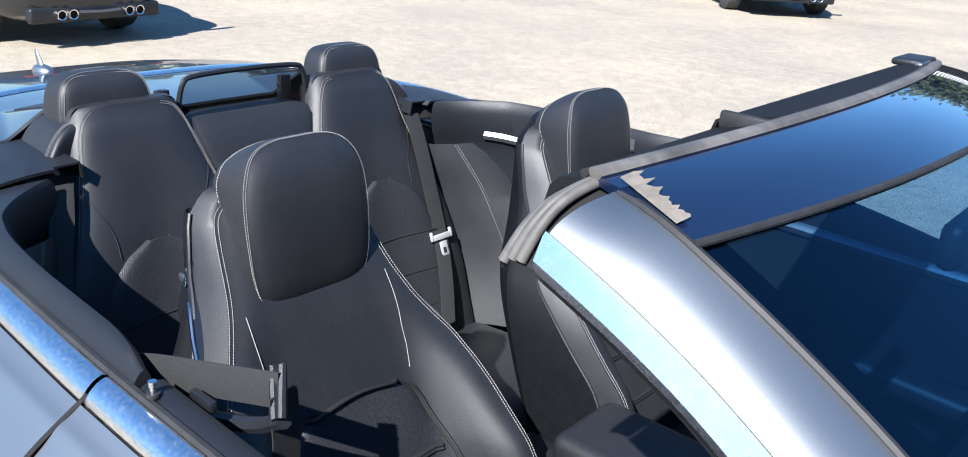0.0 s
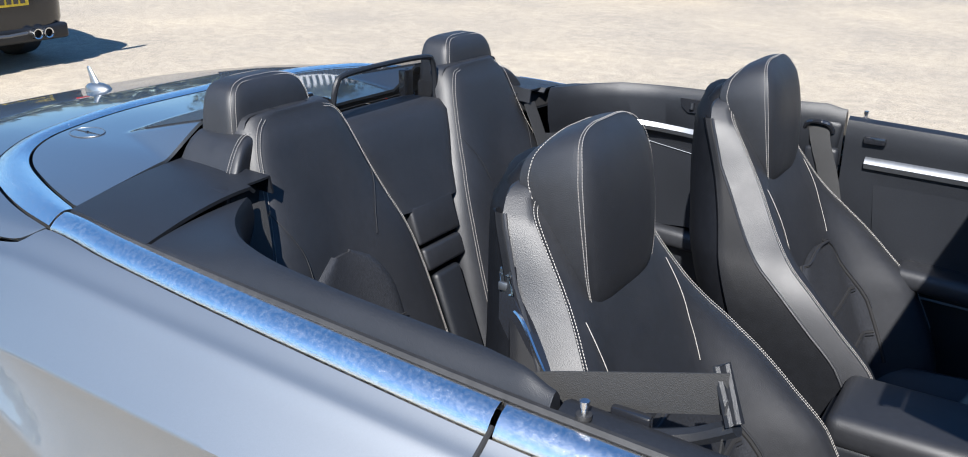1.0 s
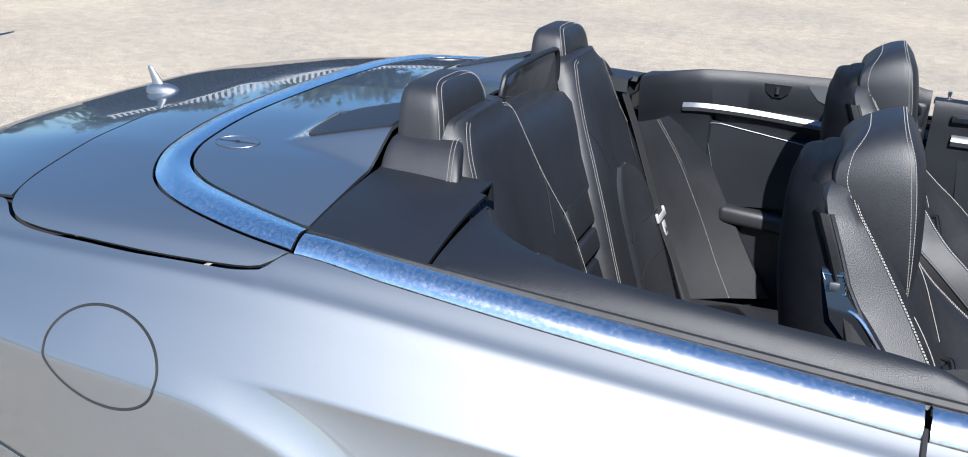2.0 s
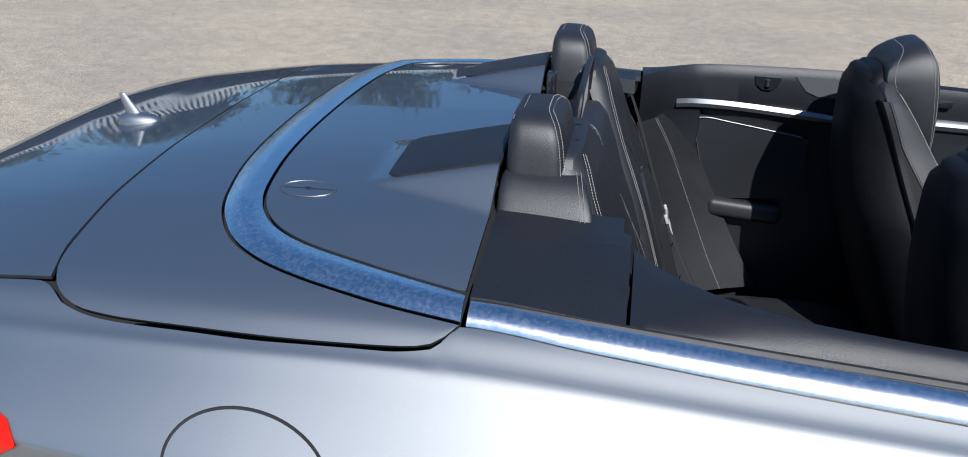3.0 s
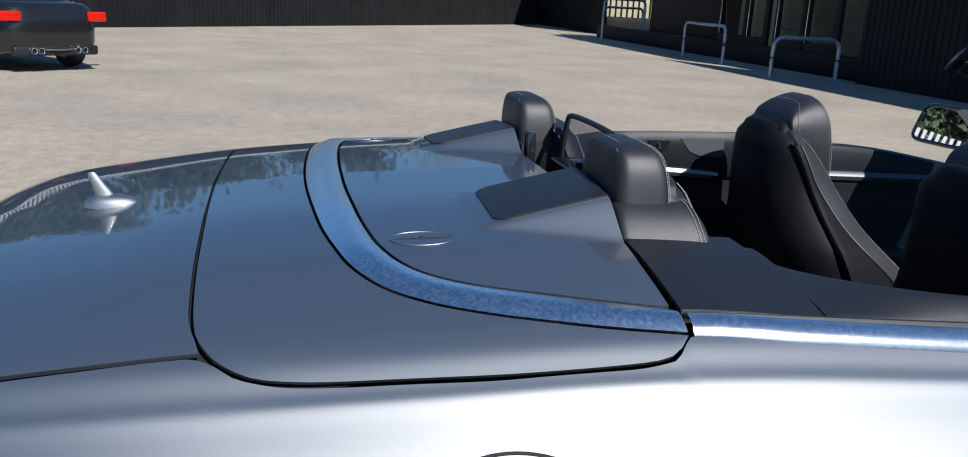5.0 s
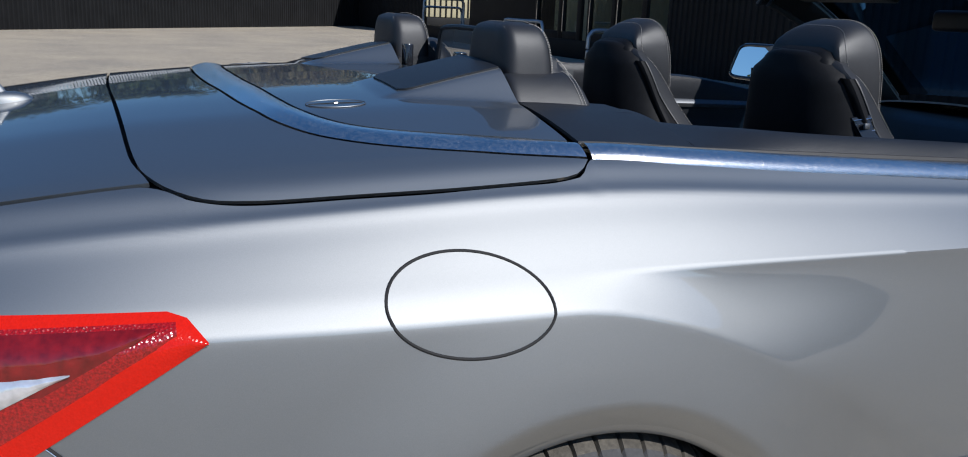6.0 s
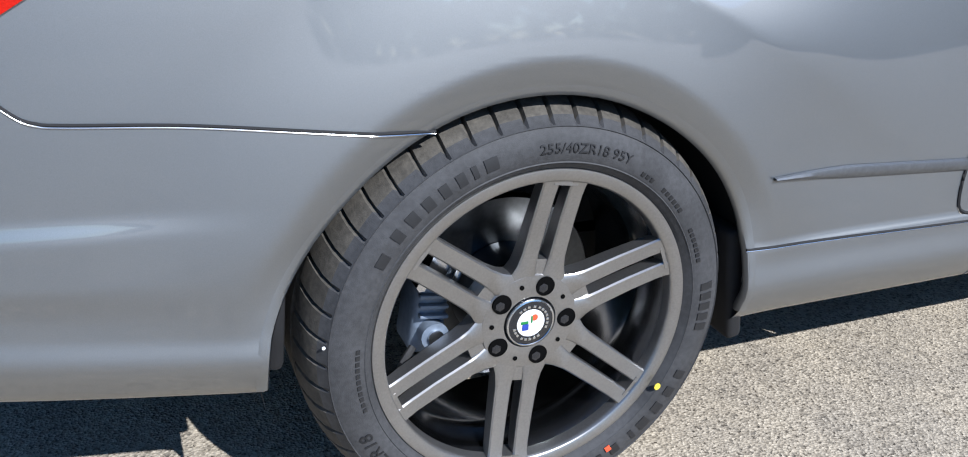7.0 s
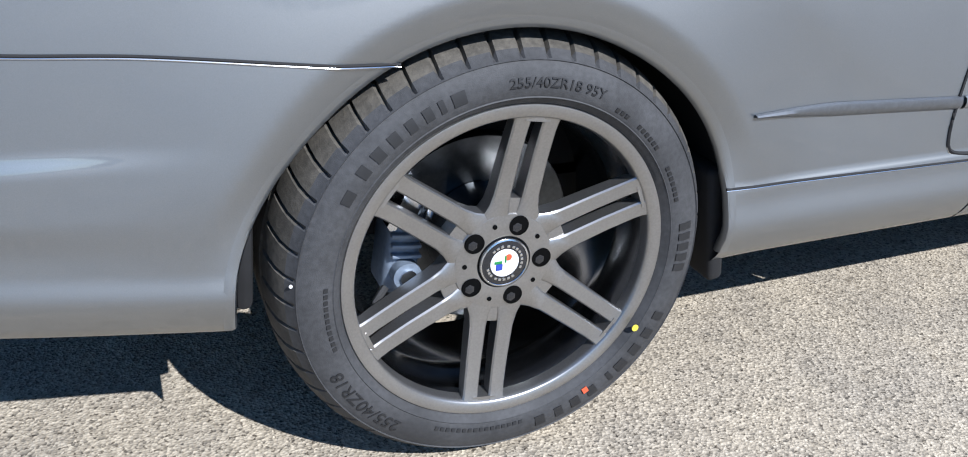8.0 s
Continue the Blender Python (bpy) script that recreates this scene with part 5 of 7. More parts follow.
def front_seat(at, side):
    """side -1: outer side of the seat faces -y."""
    seat = new("front_seat")
    seat.parent = car
    tagged(seat, "black leather sports seat with pale double stitching")
    zs = [0.46 + (1.140 - 0.46) * i / 44 for i in range(45)]
    loops = []
    for z in zs:
        loop = [back_point(math.sin(math.pi / 2 * (k / 20 - 1)), z, True) for k in range(41)]
        loop += [back_point(math.sin(math.pi / 2 * (1 - k / 16)), z, False) for k in range(1, 32)]
        loops.append(loop)
    top = loops[-1]
    c = sum((p for p in top), Vector()) / len(top)
    for f, dz in ((0.93, 0.010), (0.78, 0.017), (0.5, 0.022), (0.15, 0.024)):
        loops.append([c.lerp(p, f) + Vector((0, 0, dz)) for p in top])
    back = part("backrest", loft(loops), LEATHER, seat)
    loops = []
    for g, dx in ((0.12, 0.013), (0.35, 0.0125), (0.6, 0.011), (0.8, 0.0075), (0.92, 0.003), (0.97, -0.001)):
        loops.append([p + Vector((dx, 0, 0)) for p in head_loop(0.0, g)])
    loops += [head_loop(u, 1.0 - 0.012 * (1 - min(1, u / 0.08)) ** 2) for u in (0.03, 0.08, 0.2, 0.35, 0.5, 0.65, 0.8, 0.9, 0.96)]
    loops += [head_loop(1.0, g) for g in (0.96, 0.85, 0.6, 0.3, 0.08)]
    part("headrest", loft(loops), LEATHER, seat)
    head = seat.children[-1]
    for u, lift in ((0.025, 0.0006), (0.085, 0.0006)):
        ring = head_loop(u, 1.001)[3:-3]
        nor = [Vector((0.7 if u < 0.05 else 0.25, p.y * 8, (p.z - 1.11) * 6)).normalized() for p in ring]
        part("headrest_stitching", dashes([p + n * lift for p, n in zip(ring, nor)], nor), THREAD, head, "pale stitching")
    ring = head_loop(0.82, 1.002)[10:-10]
    nor = [Vector((-0.3, p.y * 8, (p.z - 1.11) * 6)).normalized() for p in ring]
    part("headrest_stitching", dashes([p + n * 0.0006 for p, n in zip(ring, nor)], nor), THREAD, head, "pale stitching")
    # hard shell behind the backrest
    loops = []
    for i in range(36):
        z = 0.44 + 0.712 * i / 35
        w, f, b = interp(z, BACK_W) * 0.955, interp(z, BACK_F), interp(z, BACK_B)
        mid = f * 0.60 + b * 0.40 + 0.006
        d = mid - b
        loops.append([Vector((mid - d * max(0.0, 1 - abs(e) ** 3) ** 0.58, e * w, z)) for e in [math.sin(math.pi / 2 * (k / 16 - 1)) for k in range(33)]])
    c0 = sum((p for p in loops[-1]), Vector()) / 33
    for f, dz in ((0.9, 0.010), (0.7, 0.017), (0.35, 0.021)):
        loops.append([c0.lerp(p, f) + Vector((0, 0, dz)) for p in loops[35]])
    part("seat_shell", loft(loops), SHELL, seat, "black leather seat shell")
    # cowl behind the head restraint
    loops = []
    for z, a, b, cx in ((1.06, 0.098, 0.030, 0.738), (1.12, 0.100, 0.036, 0.734), (1.155, 0.096, 0.034, 0.736), (1.172, 0.080, 0.026, 0.740), (1.180, 0.045, 0.012, 0.744)):
        loops.append([Vector((cx + y, x, z)) for x, y in squircle(a, b, 3, 40)])
    part("headrest_cowl", loft(loops), SHELL, seat)
    # seams on the backrest
    for s in (-1, 1):
        stitched("bolster_stitching", lambda e, z: back_point(e, z, True), [(s * 0.70, 1.139), (s * 0.82, 1.130), (s * 0.87, 1.10), (s * 0.87, 1.0), (s * 0.87, 0.85), (s * 0.87, 0.62)], back)
        line = [back_point(s * q.x, q.y, True) + Vector((0.0022, 0, 0)) for q in resample([(0.75, 0.998, 0), (0.67, 0.955, 0), (0.55, 0.90, 0), (0.485, 0.845, 0)], 40)]
        part("panel_seam", tube(line, 0.0007, 5), THREAD, back)
        # smooth shell leather on the flank, its piped front edge
        rows, edge = [], []
        for i in range(40):
            z = 0.47 + 0.655 * i / 39
            f, b, w = interp(z, BACK_F), interp(z, BACK_B), interp(z, BACK_W)
            mid, crest = f * 0.60 + b * 0.40, f + interp(z, BOLST) - 0.006
            x0 = max(mid + 0.004, crest - 0.056)
            row = []
            for k in range(9):
                x = x0 + (mid - 0.01 - x0) * k / 8
                v = min(1.0, max(0.0, (crest - x) / (crest - mid))) ** 0.8
                row.append(Vector((x, s * ((0.89 + 0.11 * v) * w + 0.004), z)))
            row += [Vector((mid - 0.014, s * (0.985 * w + 0.003), z)), Vector((mid - 0.018, s * 0.955 * w, z)), Vector((mid - 0.016, s * 0.90 * w, z))]
            rows.append(row)
            edge.append(row[0] + Vector((0.001, s * 0.001, 0)))
        flank = part("flank_cover", sheet(rows, 0.003), SHELL, back, "smooth black flank cover")
        part("flank_piping", tube(edge, 0.0028, 6), LEATHER, flank)
    # raised insert
    rows = []
    for i in range(15):
        z = 0.55 + 0.285 * i / 14
        half = (0.475 + 0.10 * ramp(0.82, 0.68, z)) * (1 - 0.28 * (max(0.0, z - 0.79) / 0.045) ** 3)
        rows.append([back_point(half * (k / 10 - 1), z + 0.014 * (1 - (k / 10 - 1) ** 2) * (i / 14) ** 2, True) + Vector((0.016 * (1 - (k / 10 - 1) ** 6) ** 0.5, 0, 0)) for k in range(21)])
    ins = part("backrest_insert", sheet(rows, 0.012), LEATHER_INNER, seat, "perforated leather insert")
    rim = [r[0] for r in rows] + rows[-1][1:-1] + [r[-1] for r in reversed(rows)]
    part("insert_groove", tube([p + Vector((0.002, 0, 0)) for p in rim], 0.0042, 6), DARK, ins)
    part("insert_piping", tube([p + Vector((0.006, 0, 0.004)) for p in rim[6:-6]], 0.0022, 6), LEATHER, ins)
    for z in (0.62, 0.72):
        for dz, r, m in ((0.0, 0.0036, DARK), (-0.006, 0.0032, LEATHER)):
            part("insert_seam", tube([back_point(e, z + dz + 0.012 * e * e, True) + Vector((0.0165, 0, 0)) for e in [(0.535 if z < 0.7 else 0.50) * (k / 10 - 1) for k in range(21)]], r, 6), m, ins)
    # cushion with side rolls
    loops = []
    for x, w, top, low in ((0.93, 0.20, 0.46, 0.34), (0.96, 0.24, 0.485, 0.32), (1.10, 0.262, 0.50, 0.31), (1.25, 0.262, 0.51, 0.31), (1.38, 0.255, 0.52, 0.32), (1.44, 0.24, 0.505, 0.34), (1.465, 0.20, 0.47, 0.37)):
        loop = []
        for k in range(33):
            e = math.sin(math.pi / 2 * (k / 16 - 1))
            loop.append(Vector((x, e * w, low + (top - low) * max(0.0, 1 - abs(e) ** 6) ** 0.5 + 0.055 * math.exp(-((abs(e) - 0.76) / 0.17) ** 2) * (1 if 1.0 < x < 1.42 else 0.5))))
        loop += [Vector((x, e * w, low)) for e in (0.7, 0.0, -0.7)]
        loops.append(loop)
    part("cushion", loft(loops), LEATHER, seat)
    part("seat_base", box((0.48, 0.44, 0.12), pose(1.16, 0, 0.31), 0.02), PLASTIC, seat)
    # release handle plate on the outer shoulder
    o = side
    plate = part("release_plate", loft([[Vector((x + 0.032, o * (y - 0.040), z)) for x, y, z in ((0.708, 0.178, 1.055), (0.742, 0.197, 1.063), (0.752, 0.205, 1.030), (0.830, 0.236, 0.940), (0.808, 0.243, 0.915), (0.728, 0.212, 0.995))],
                                        [Vector((x + 0.032, o * (y - 0.028), z)) for x, y, z in ((0.712, 0.178, 1.050), (0.740, 0.197, 1.058), (0.750, 0.205, 1.026), (0.824, 0.236, 0.940), (0.806, 0.243, 0.920), (0.732, 0.212, 0.995))]]), GLOSS, seat, "gloss black release plate")
    part("button_frame", tube([Vector((x + 0.032, o * (y - 0.040), z)) for x, y, z in ((0.716, 0.194, 1.046), (0.740, 0.211, 1.052), (0.748, 0.217, 1.030), (0.726, 0.206, 1.022))], 0.0025, 6, True), STEEL, plate)
    part("handle_edge", tube(resample([Vector((x + 0.032, o * (y - 0.040), z)) for x, y, z in ((0.738, 0.212, 1.012), (0.768, 0.226, 1.004), (0.800, 0.242, 0.970), (0.828, 0.252, 0.935))], 16), 0.003, 6), STEEL, plate)
    part("button", box((0.014, 0.006, 0.012), pose(0.763, o * 0.172, 1.037), 0.002), SATIN, plate)
    seat.matrix_basis = Matrix.Translation(at)
    return seat


front_seat((0.0, -0.335, 0), -1)
front_seat((0.016, 0.425, -0.018), 1)


# ---- rear bench ----
REAR_F = [(0.44, 0.44), (0.55, 0.395), (0.70, 0.345), (0.87, 0.288), (1.00, 0.232), (1.08, 0.200), (1.125, 0.180), (1.145, 0.160)]
REAR_IN = [(0.44, 0.040), (0.60, 0.046), (0.72, 0.055), (0.85, 0.073), (0.90, 0.086), (0.948, 0.106), (1.02, 0.132), (1.10, 0.156), (1.145, 0.172)]
REAR_OUT = [(0.44, 0.52), (0.60, 0.53), (0.80, 0.50), (0.92, 0.455), (1.02, 0.420), (1.10, 0.402), (1.145, 0.385)]


def rear_point(e, z):
    """Front of a rear seat back; e from -1 at its inner edge to 1 at its outer."""
    y = interp(z, REAR_IN) + (interp(z, REAR_OUT) - interp(z, REAR_IN)) * (e + 1) / 2
    edge = max(0.0, 1 - abs(e) ** 6)
    return Vector((interp(z, REAR_F) - 0.05 * (1 - edge ** 0.5) - 0.022 * math.exp(-(e / 0.45) ** 2) * ramp(1.1, 0.8, z), y, z))


def rear_bench():
    bench = new("rear_seat")
    bench.parent = car
    tagged(bench, "black leather rear seat with two sculpted backs")
    for s in (-1, 1):
        def flip(p, s=s):
            return Vector((p.x, s * p.y, p.z))
        zs = [0.44 + 0.70 * i / 36 for i in range(37)]
        loops = []
        for z in zs:
            fr = [flip(rear_point(math.sin(math.pi / 2 * (k / 16 - 1)), z)) for k in range(33)]
            bk = [Vector((0.10 + (0.05 if k in (0, 2) else 0), fr[-1].y + (fr[0].y - fr[-1].y) * (0.02 + 0.48 * k), z)) for k in range(3)]
            loops.append(fr + bk)
        top = loops[-1]
        c = sum((p for p in top), Vector()) / len(top)
        for f, dz in ((0.94, 0.006), (0.8, 0.010), (0.4, 0.012)):
            loops.append([c.lerp(p, f) + Vector((0, 0, dz)) for p in top])
        back = part("seat_back", loft(loops), LEATHER, bench)
        stitched("edge_stitching", lambda e, z: flip(rear_point(e, z)), [(-0.60, 1.140), (-0.82, 1.125), (-0.88, 1.05), (-0.88, 0.90), (-0.88, 0.60), (-0.88, 0.47)], back, lift=0.003)
        stitched("edge_stitching", lambda e, z: flip(rear_point(e, z)), [(0.70, 1.140), (0.84, 1.12), (0.88, 1.05), (0.88, 0.92)], back, lift=0.003)
        for keys in (((-0.88, 1.01), (-0.58, 0.95), (-0.42, 0.90)), ((0.90, 1.0), (0.60, 0.93), (0.50, 0.87))):
            part("panel_seam", tube([flip(rear_point(q.x, q.y)) + Vector((0.0024, 0, 0)) for q in resample([(e, z, 0) for e, z in keys], 24)], 0.0007, 5), RUBBER, back)
        rows = []
        for i in range(19):
            z = 0.47 + 0.42 * i / 18
            half = 0.50 * math.sqrt(max(0.0, 1 - (max(0, z - 0.78) / 0.112) ** 2)) + 0.03
            rows.append([flip(rear_point(half * (k / 10 - 1) + 0.08, z)) + Vector((0.012 * max(0.0, 1 - abs(k / 10 - 1) ** 6) ** 0.5, 0, 0)) for k in range(21)])
        ins = part("back_insert", sheet(rows, 0.012), LEATHER_INNER, bench, "dark woven insert")
        for z in (0.56, 0.65, 0.745):
            part("insert_seam", tube(resample([flip(rear_point(e + 0.08, z)) + Vector((0.0130, 0, 0)) for e in (-0.5, -0.25, 0, 0.25, 0.5)], 12), 0.0014, 5), DARK, ins)
        loops = []
        for x, w, tz in ((0.40, 0.20, 0.455), (0.44, 0.23, 0.475), (0.58, 0.235, 0.485), (0.76, 0.235, 0.49), (0.86, 0.22, 0.475), (0.90, 0.18, 0.43)):
            loop = []
            for k in range(25):
                e = math.sin(math.pi / 2 * (k / 12 - 1))
                loop.append(Vector((x, s * 0.32 + e * w, 0.34 + (tz - 0.34) * max(0.0, 1 - abs(e) ** 5) ** 0.5 + 0.02 * math.exp(-((abs(e) - 0.75) / 0.2) ** 2))))
            loops.append(loop + [Vector((x, s * 0.32 + e * w, 0.34)) for e in (0.6, 0, -0.6)])
        part("cushion", loft(loops), LEATHER, bench)
        part("bench_base", box((0.50, 0.62, 0.10), pose(0.64, s * 0.32, 0.32), 0.015), PLASTIC, bench)
        # rear side bolster by the wing, seam with stitches
        rows, edge = [], []
        for i in range(17):
            z = 0.45 + 0.50 * i / 16
            x0 = interp(z, REAR_F)
            rows.append([Vector((x0 - 0.035, s * interp(z, REAR_OUT), z)), Vector((x0 + 0.01, s * (interp(z, REAR_OUT) + 0.03), z)), Vector((x0 + 0.04 + 0.05 * (1 - i / 16), s * (interp(z, REAR_OUT) + 0.07), z)), Vector((x0 + 0.09 + 0.10 * (1 - i / 16), s * 0.632, z)), Vector((x0 + 0.09 + 0.10 * (1 - i / 16), s * 0.66, z))])
            edge.append(rows[-1][2])
        part("side_bolster", sheet(rows), LEATHER, bench)
        part("bolster_stitching", merged(dashes(edge, [(0.8, -0.6 * s, 0)] * 17), dashes([e + Vector((0.004, 0.005 * s, 0)) for e in edge], [(0.8, -0.6 * s, 0)] * 17)), THREAD, bench)
    # middle: upper pad, fold-down rest, lower trim
    loops = []
    for z, a, x in ((0.90, 0.100, 0.252), (0.96, 0.118, 0.226), (1.02, 0.142, 0.204), (1.065, 0.160, 0.184), (1.085, 0.154, 0.168), (1.092, 0.12, 0.152)):
        loops.append([Vector((x - 0.03 + yy, xx, z)) for xx, yy in squircle(a, 0.032, 5, 36)])
    part("middle_pad", loft(loops), LEATHER, bench)
    part("armrest_flap", merged(box((0.05, 0.140, 0.085), pose(0.240, 0.0, 0.862, 0, -18, 0), 0.008, 3)), LEATHER, bench, "fold-down middle armrest")
    part("armrest_flap", merged(box((0.05, 0.128, 0.050), pose(0.264, 0.0, 0.790, 0, -18, 0), 0.008, 3)), LEATHER, bench)
    part("middle_trim", box((0.05, 0.085, 0.34), pose(0.330, 0.0, 0.595, 0, -20, 0), 0.012, 3), PLASTIC, bench)
    part("tunnel_cover", box((0.50, 0.17, 0.14), pose(0.66, 0, 0.40), 0.03, 3), PLASTIC, bench)
    part("bulkhead", box((0.02, 1.04, 0.64), pose(0.085, 0, 0.70), 0.004), DARK, bench)


rear_bench()


def rear_head_restraints():
    for s in (-1, 1):
        u = new("roll_bar_restraint")
        u.parent = car
        tagged(u, "black leather roll-bar head restraint with pale stitching")
        prof = [(1.06, 0.100, 0.051, 0.095), (1.10, 0.099, 0.050, 0.095), (1.135, 0.096, 0.048, 0.094), (1.165, 0.091, 0.045, 0.092), (1.188, 0.081, 0.040, 0.089), (1.199, 0.068, 0.032, 0.086), (1.205, 0.046, 0.018, 0.084)]
        A, B, C = ([(p[0], p[i]) for p in prof] for i in (1, 2, 3))

        def pt(th, z, s=s):
            n = 5.5
            co, si = math.cos(th), math.sin(th)
            return Vector((interp(z, C) + interp(z, B) * math.copysign(abs(si) ** (2 / n), si), s * 0.304 + interp(z, A) * math.copysign(abs(co) ** (2 / n), co), z))
        pad = part("pad", loft([[pt(2 * math.pi * k / 56, z) for k in range(56)] for z in [1.06 + 0.139 * i / 24 for i in range(25)] + [1.202, 1.204, 1.205]]), LEATHER, u)
        for a, b in ((36, 144), (-36, -144)):
            keys = [(radians(a), 1.07), (radians(a), 1.12), (radians(a), 1.165), (radians(a), 1.188), (radians(a + (b - a) * 0.12), 1.200), (radians((a + b) / 2), 1.2035), (radians(b - (b - a) * 0.12), 1.200), (radians(b), 1.188), (radians(b), 1.165), (radians(b), 1.12), (radians(b), 1.07)]
            stitched("stitching", pt, keys, pad, 0.008, 90)
        # lower shoulder pad towards the side
        loops = []
        for y, top, fx, rx in ((0.205, 1.108, 0.150, 0.052), (0.215, 1.112, 0.160, 0.046), (0.30, 1.116, 0.166, 0.043), (0.385, 1.122, 0.172, 0.042), (0.400, 1.120, 0.176, 0.042), (0.415, 1.111, 0.181, 0.042), (0.428, 1.098, 0.186, 0.043), (0.440, 1.081, 0.190, 0.045), (0.450, 1.062, 0.190, 0.048), (0.455, 1.045, 0.186, 0.054)):
            c, h = (fx + rx) / 2, (fx - rx) / 2
            loops.append([Vector((c + h * a, s * y, 0.985 + (top - 0.985) * (0.5 + 0.5 * b))) for a, b in squircle(1, 1, 8, 48)])
        sh = part("shoulder_pad", loft(loops), LEATHER, u)
        tops = [(0.345, 1.1215), (0.385, 1.1235), (0.400, 1.1215), (0.415, 1.1125), (0.428, 1.0995), (0.440, 1.0825), (0.450, 1.066)]
        for off in (0.0, 0.0065):
            edge = [Vector((interp(y, [(0.345, 0.158), (0.40, 0.165), (0.45, 0.178)]) - off, s * y, interp(y, tops))) for y in [0.345 + 0.105 * k / 24 for k in range(25)]]
            part("stitching", dashes(edge, [(0.3, s * 0.5, 1)] * 25), THREAD, sh)
        part("bracket", box((0.02, 0.03, 0.10), pose(0.06, s * 0.155, 1.09), 0.004), GLOSS, u)


rear_head_restraints()


def wind_net():
    pts = [(0.135, -0.165, 1.05), (0.138, -0.160, 1.12), (0.140, -0.150, 1.165), (0.140, -0.125, 1.180), (0.140, 0, 1.184), (0.140, 0.125, 1.180), (0.140, 0.150, 1.165), (0.138, 0.160, 1.12), (0.135, 0.165, 1.05)]
    fr = part("wind_deflector", tube(resample(pts, 60), 0.006, 8), PLASTIC, car, "black framed wind deflector net")
    rows = [[Vector((0.136, y, 1.04)), Vector((0.138, y, 1.17 + 0.01 * (1 - abs(y) / 0.15))), Vector((0.139, y, 1.178 + 0.004 * (1 - (y / 0.15) ** 2)))] for y in [-0.152 + 0.304 * i / 12 for i in range(13)]]
    part("net", sheet(rows), NET, fr, "fine dark see-through net")


wind_net()


# ---- trim round the cabin ----
RAIL_IN = [(0.25, 0.475), (0.28, 0.520), (0.33, 0.570), (0.40, 0.612), (0.50, 0.634), (0.65, 0.642), (0.80, 0.643), (0.93, 0.662)]


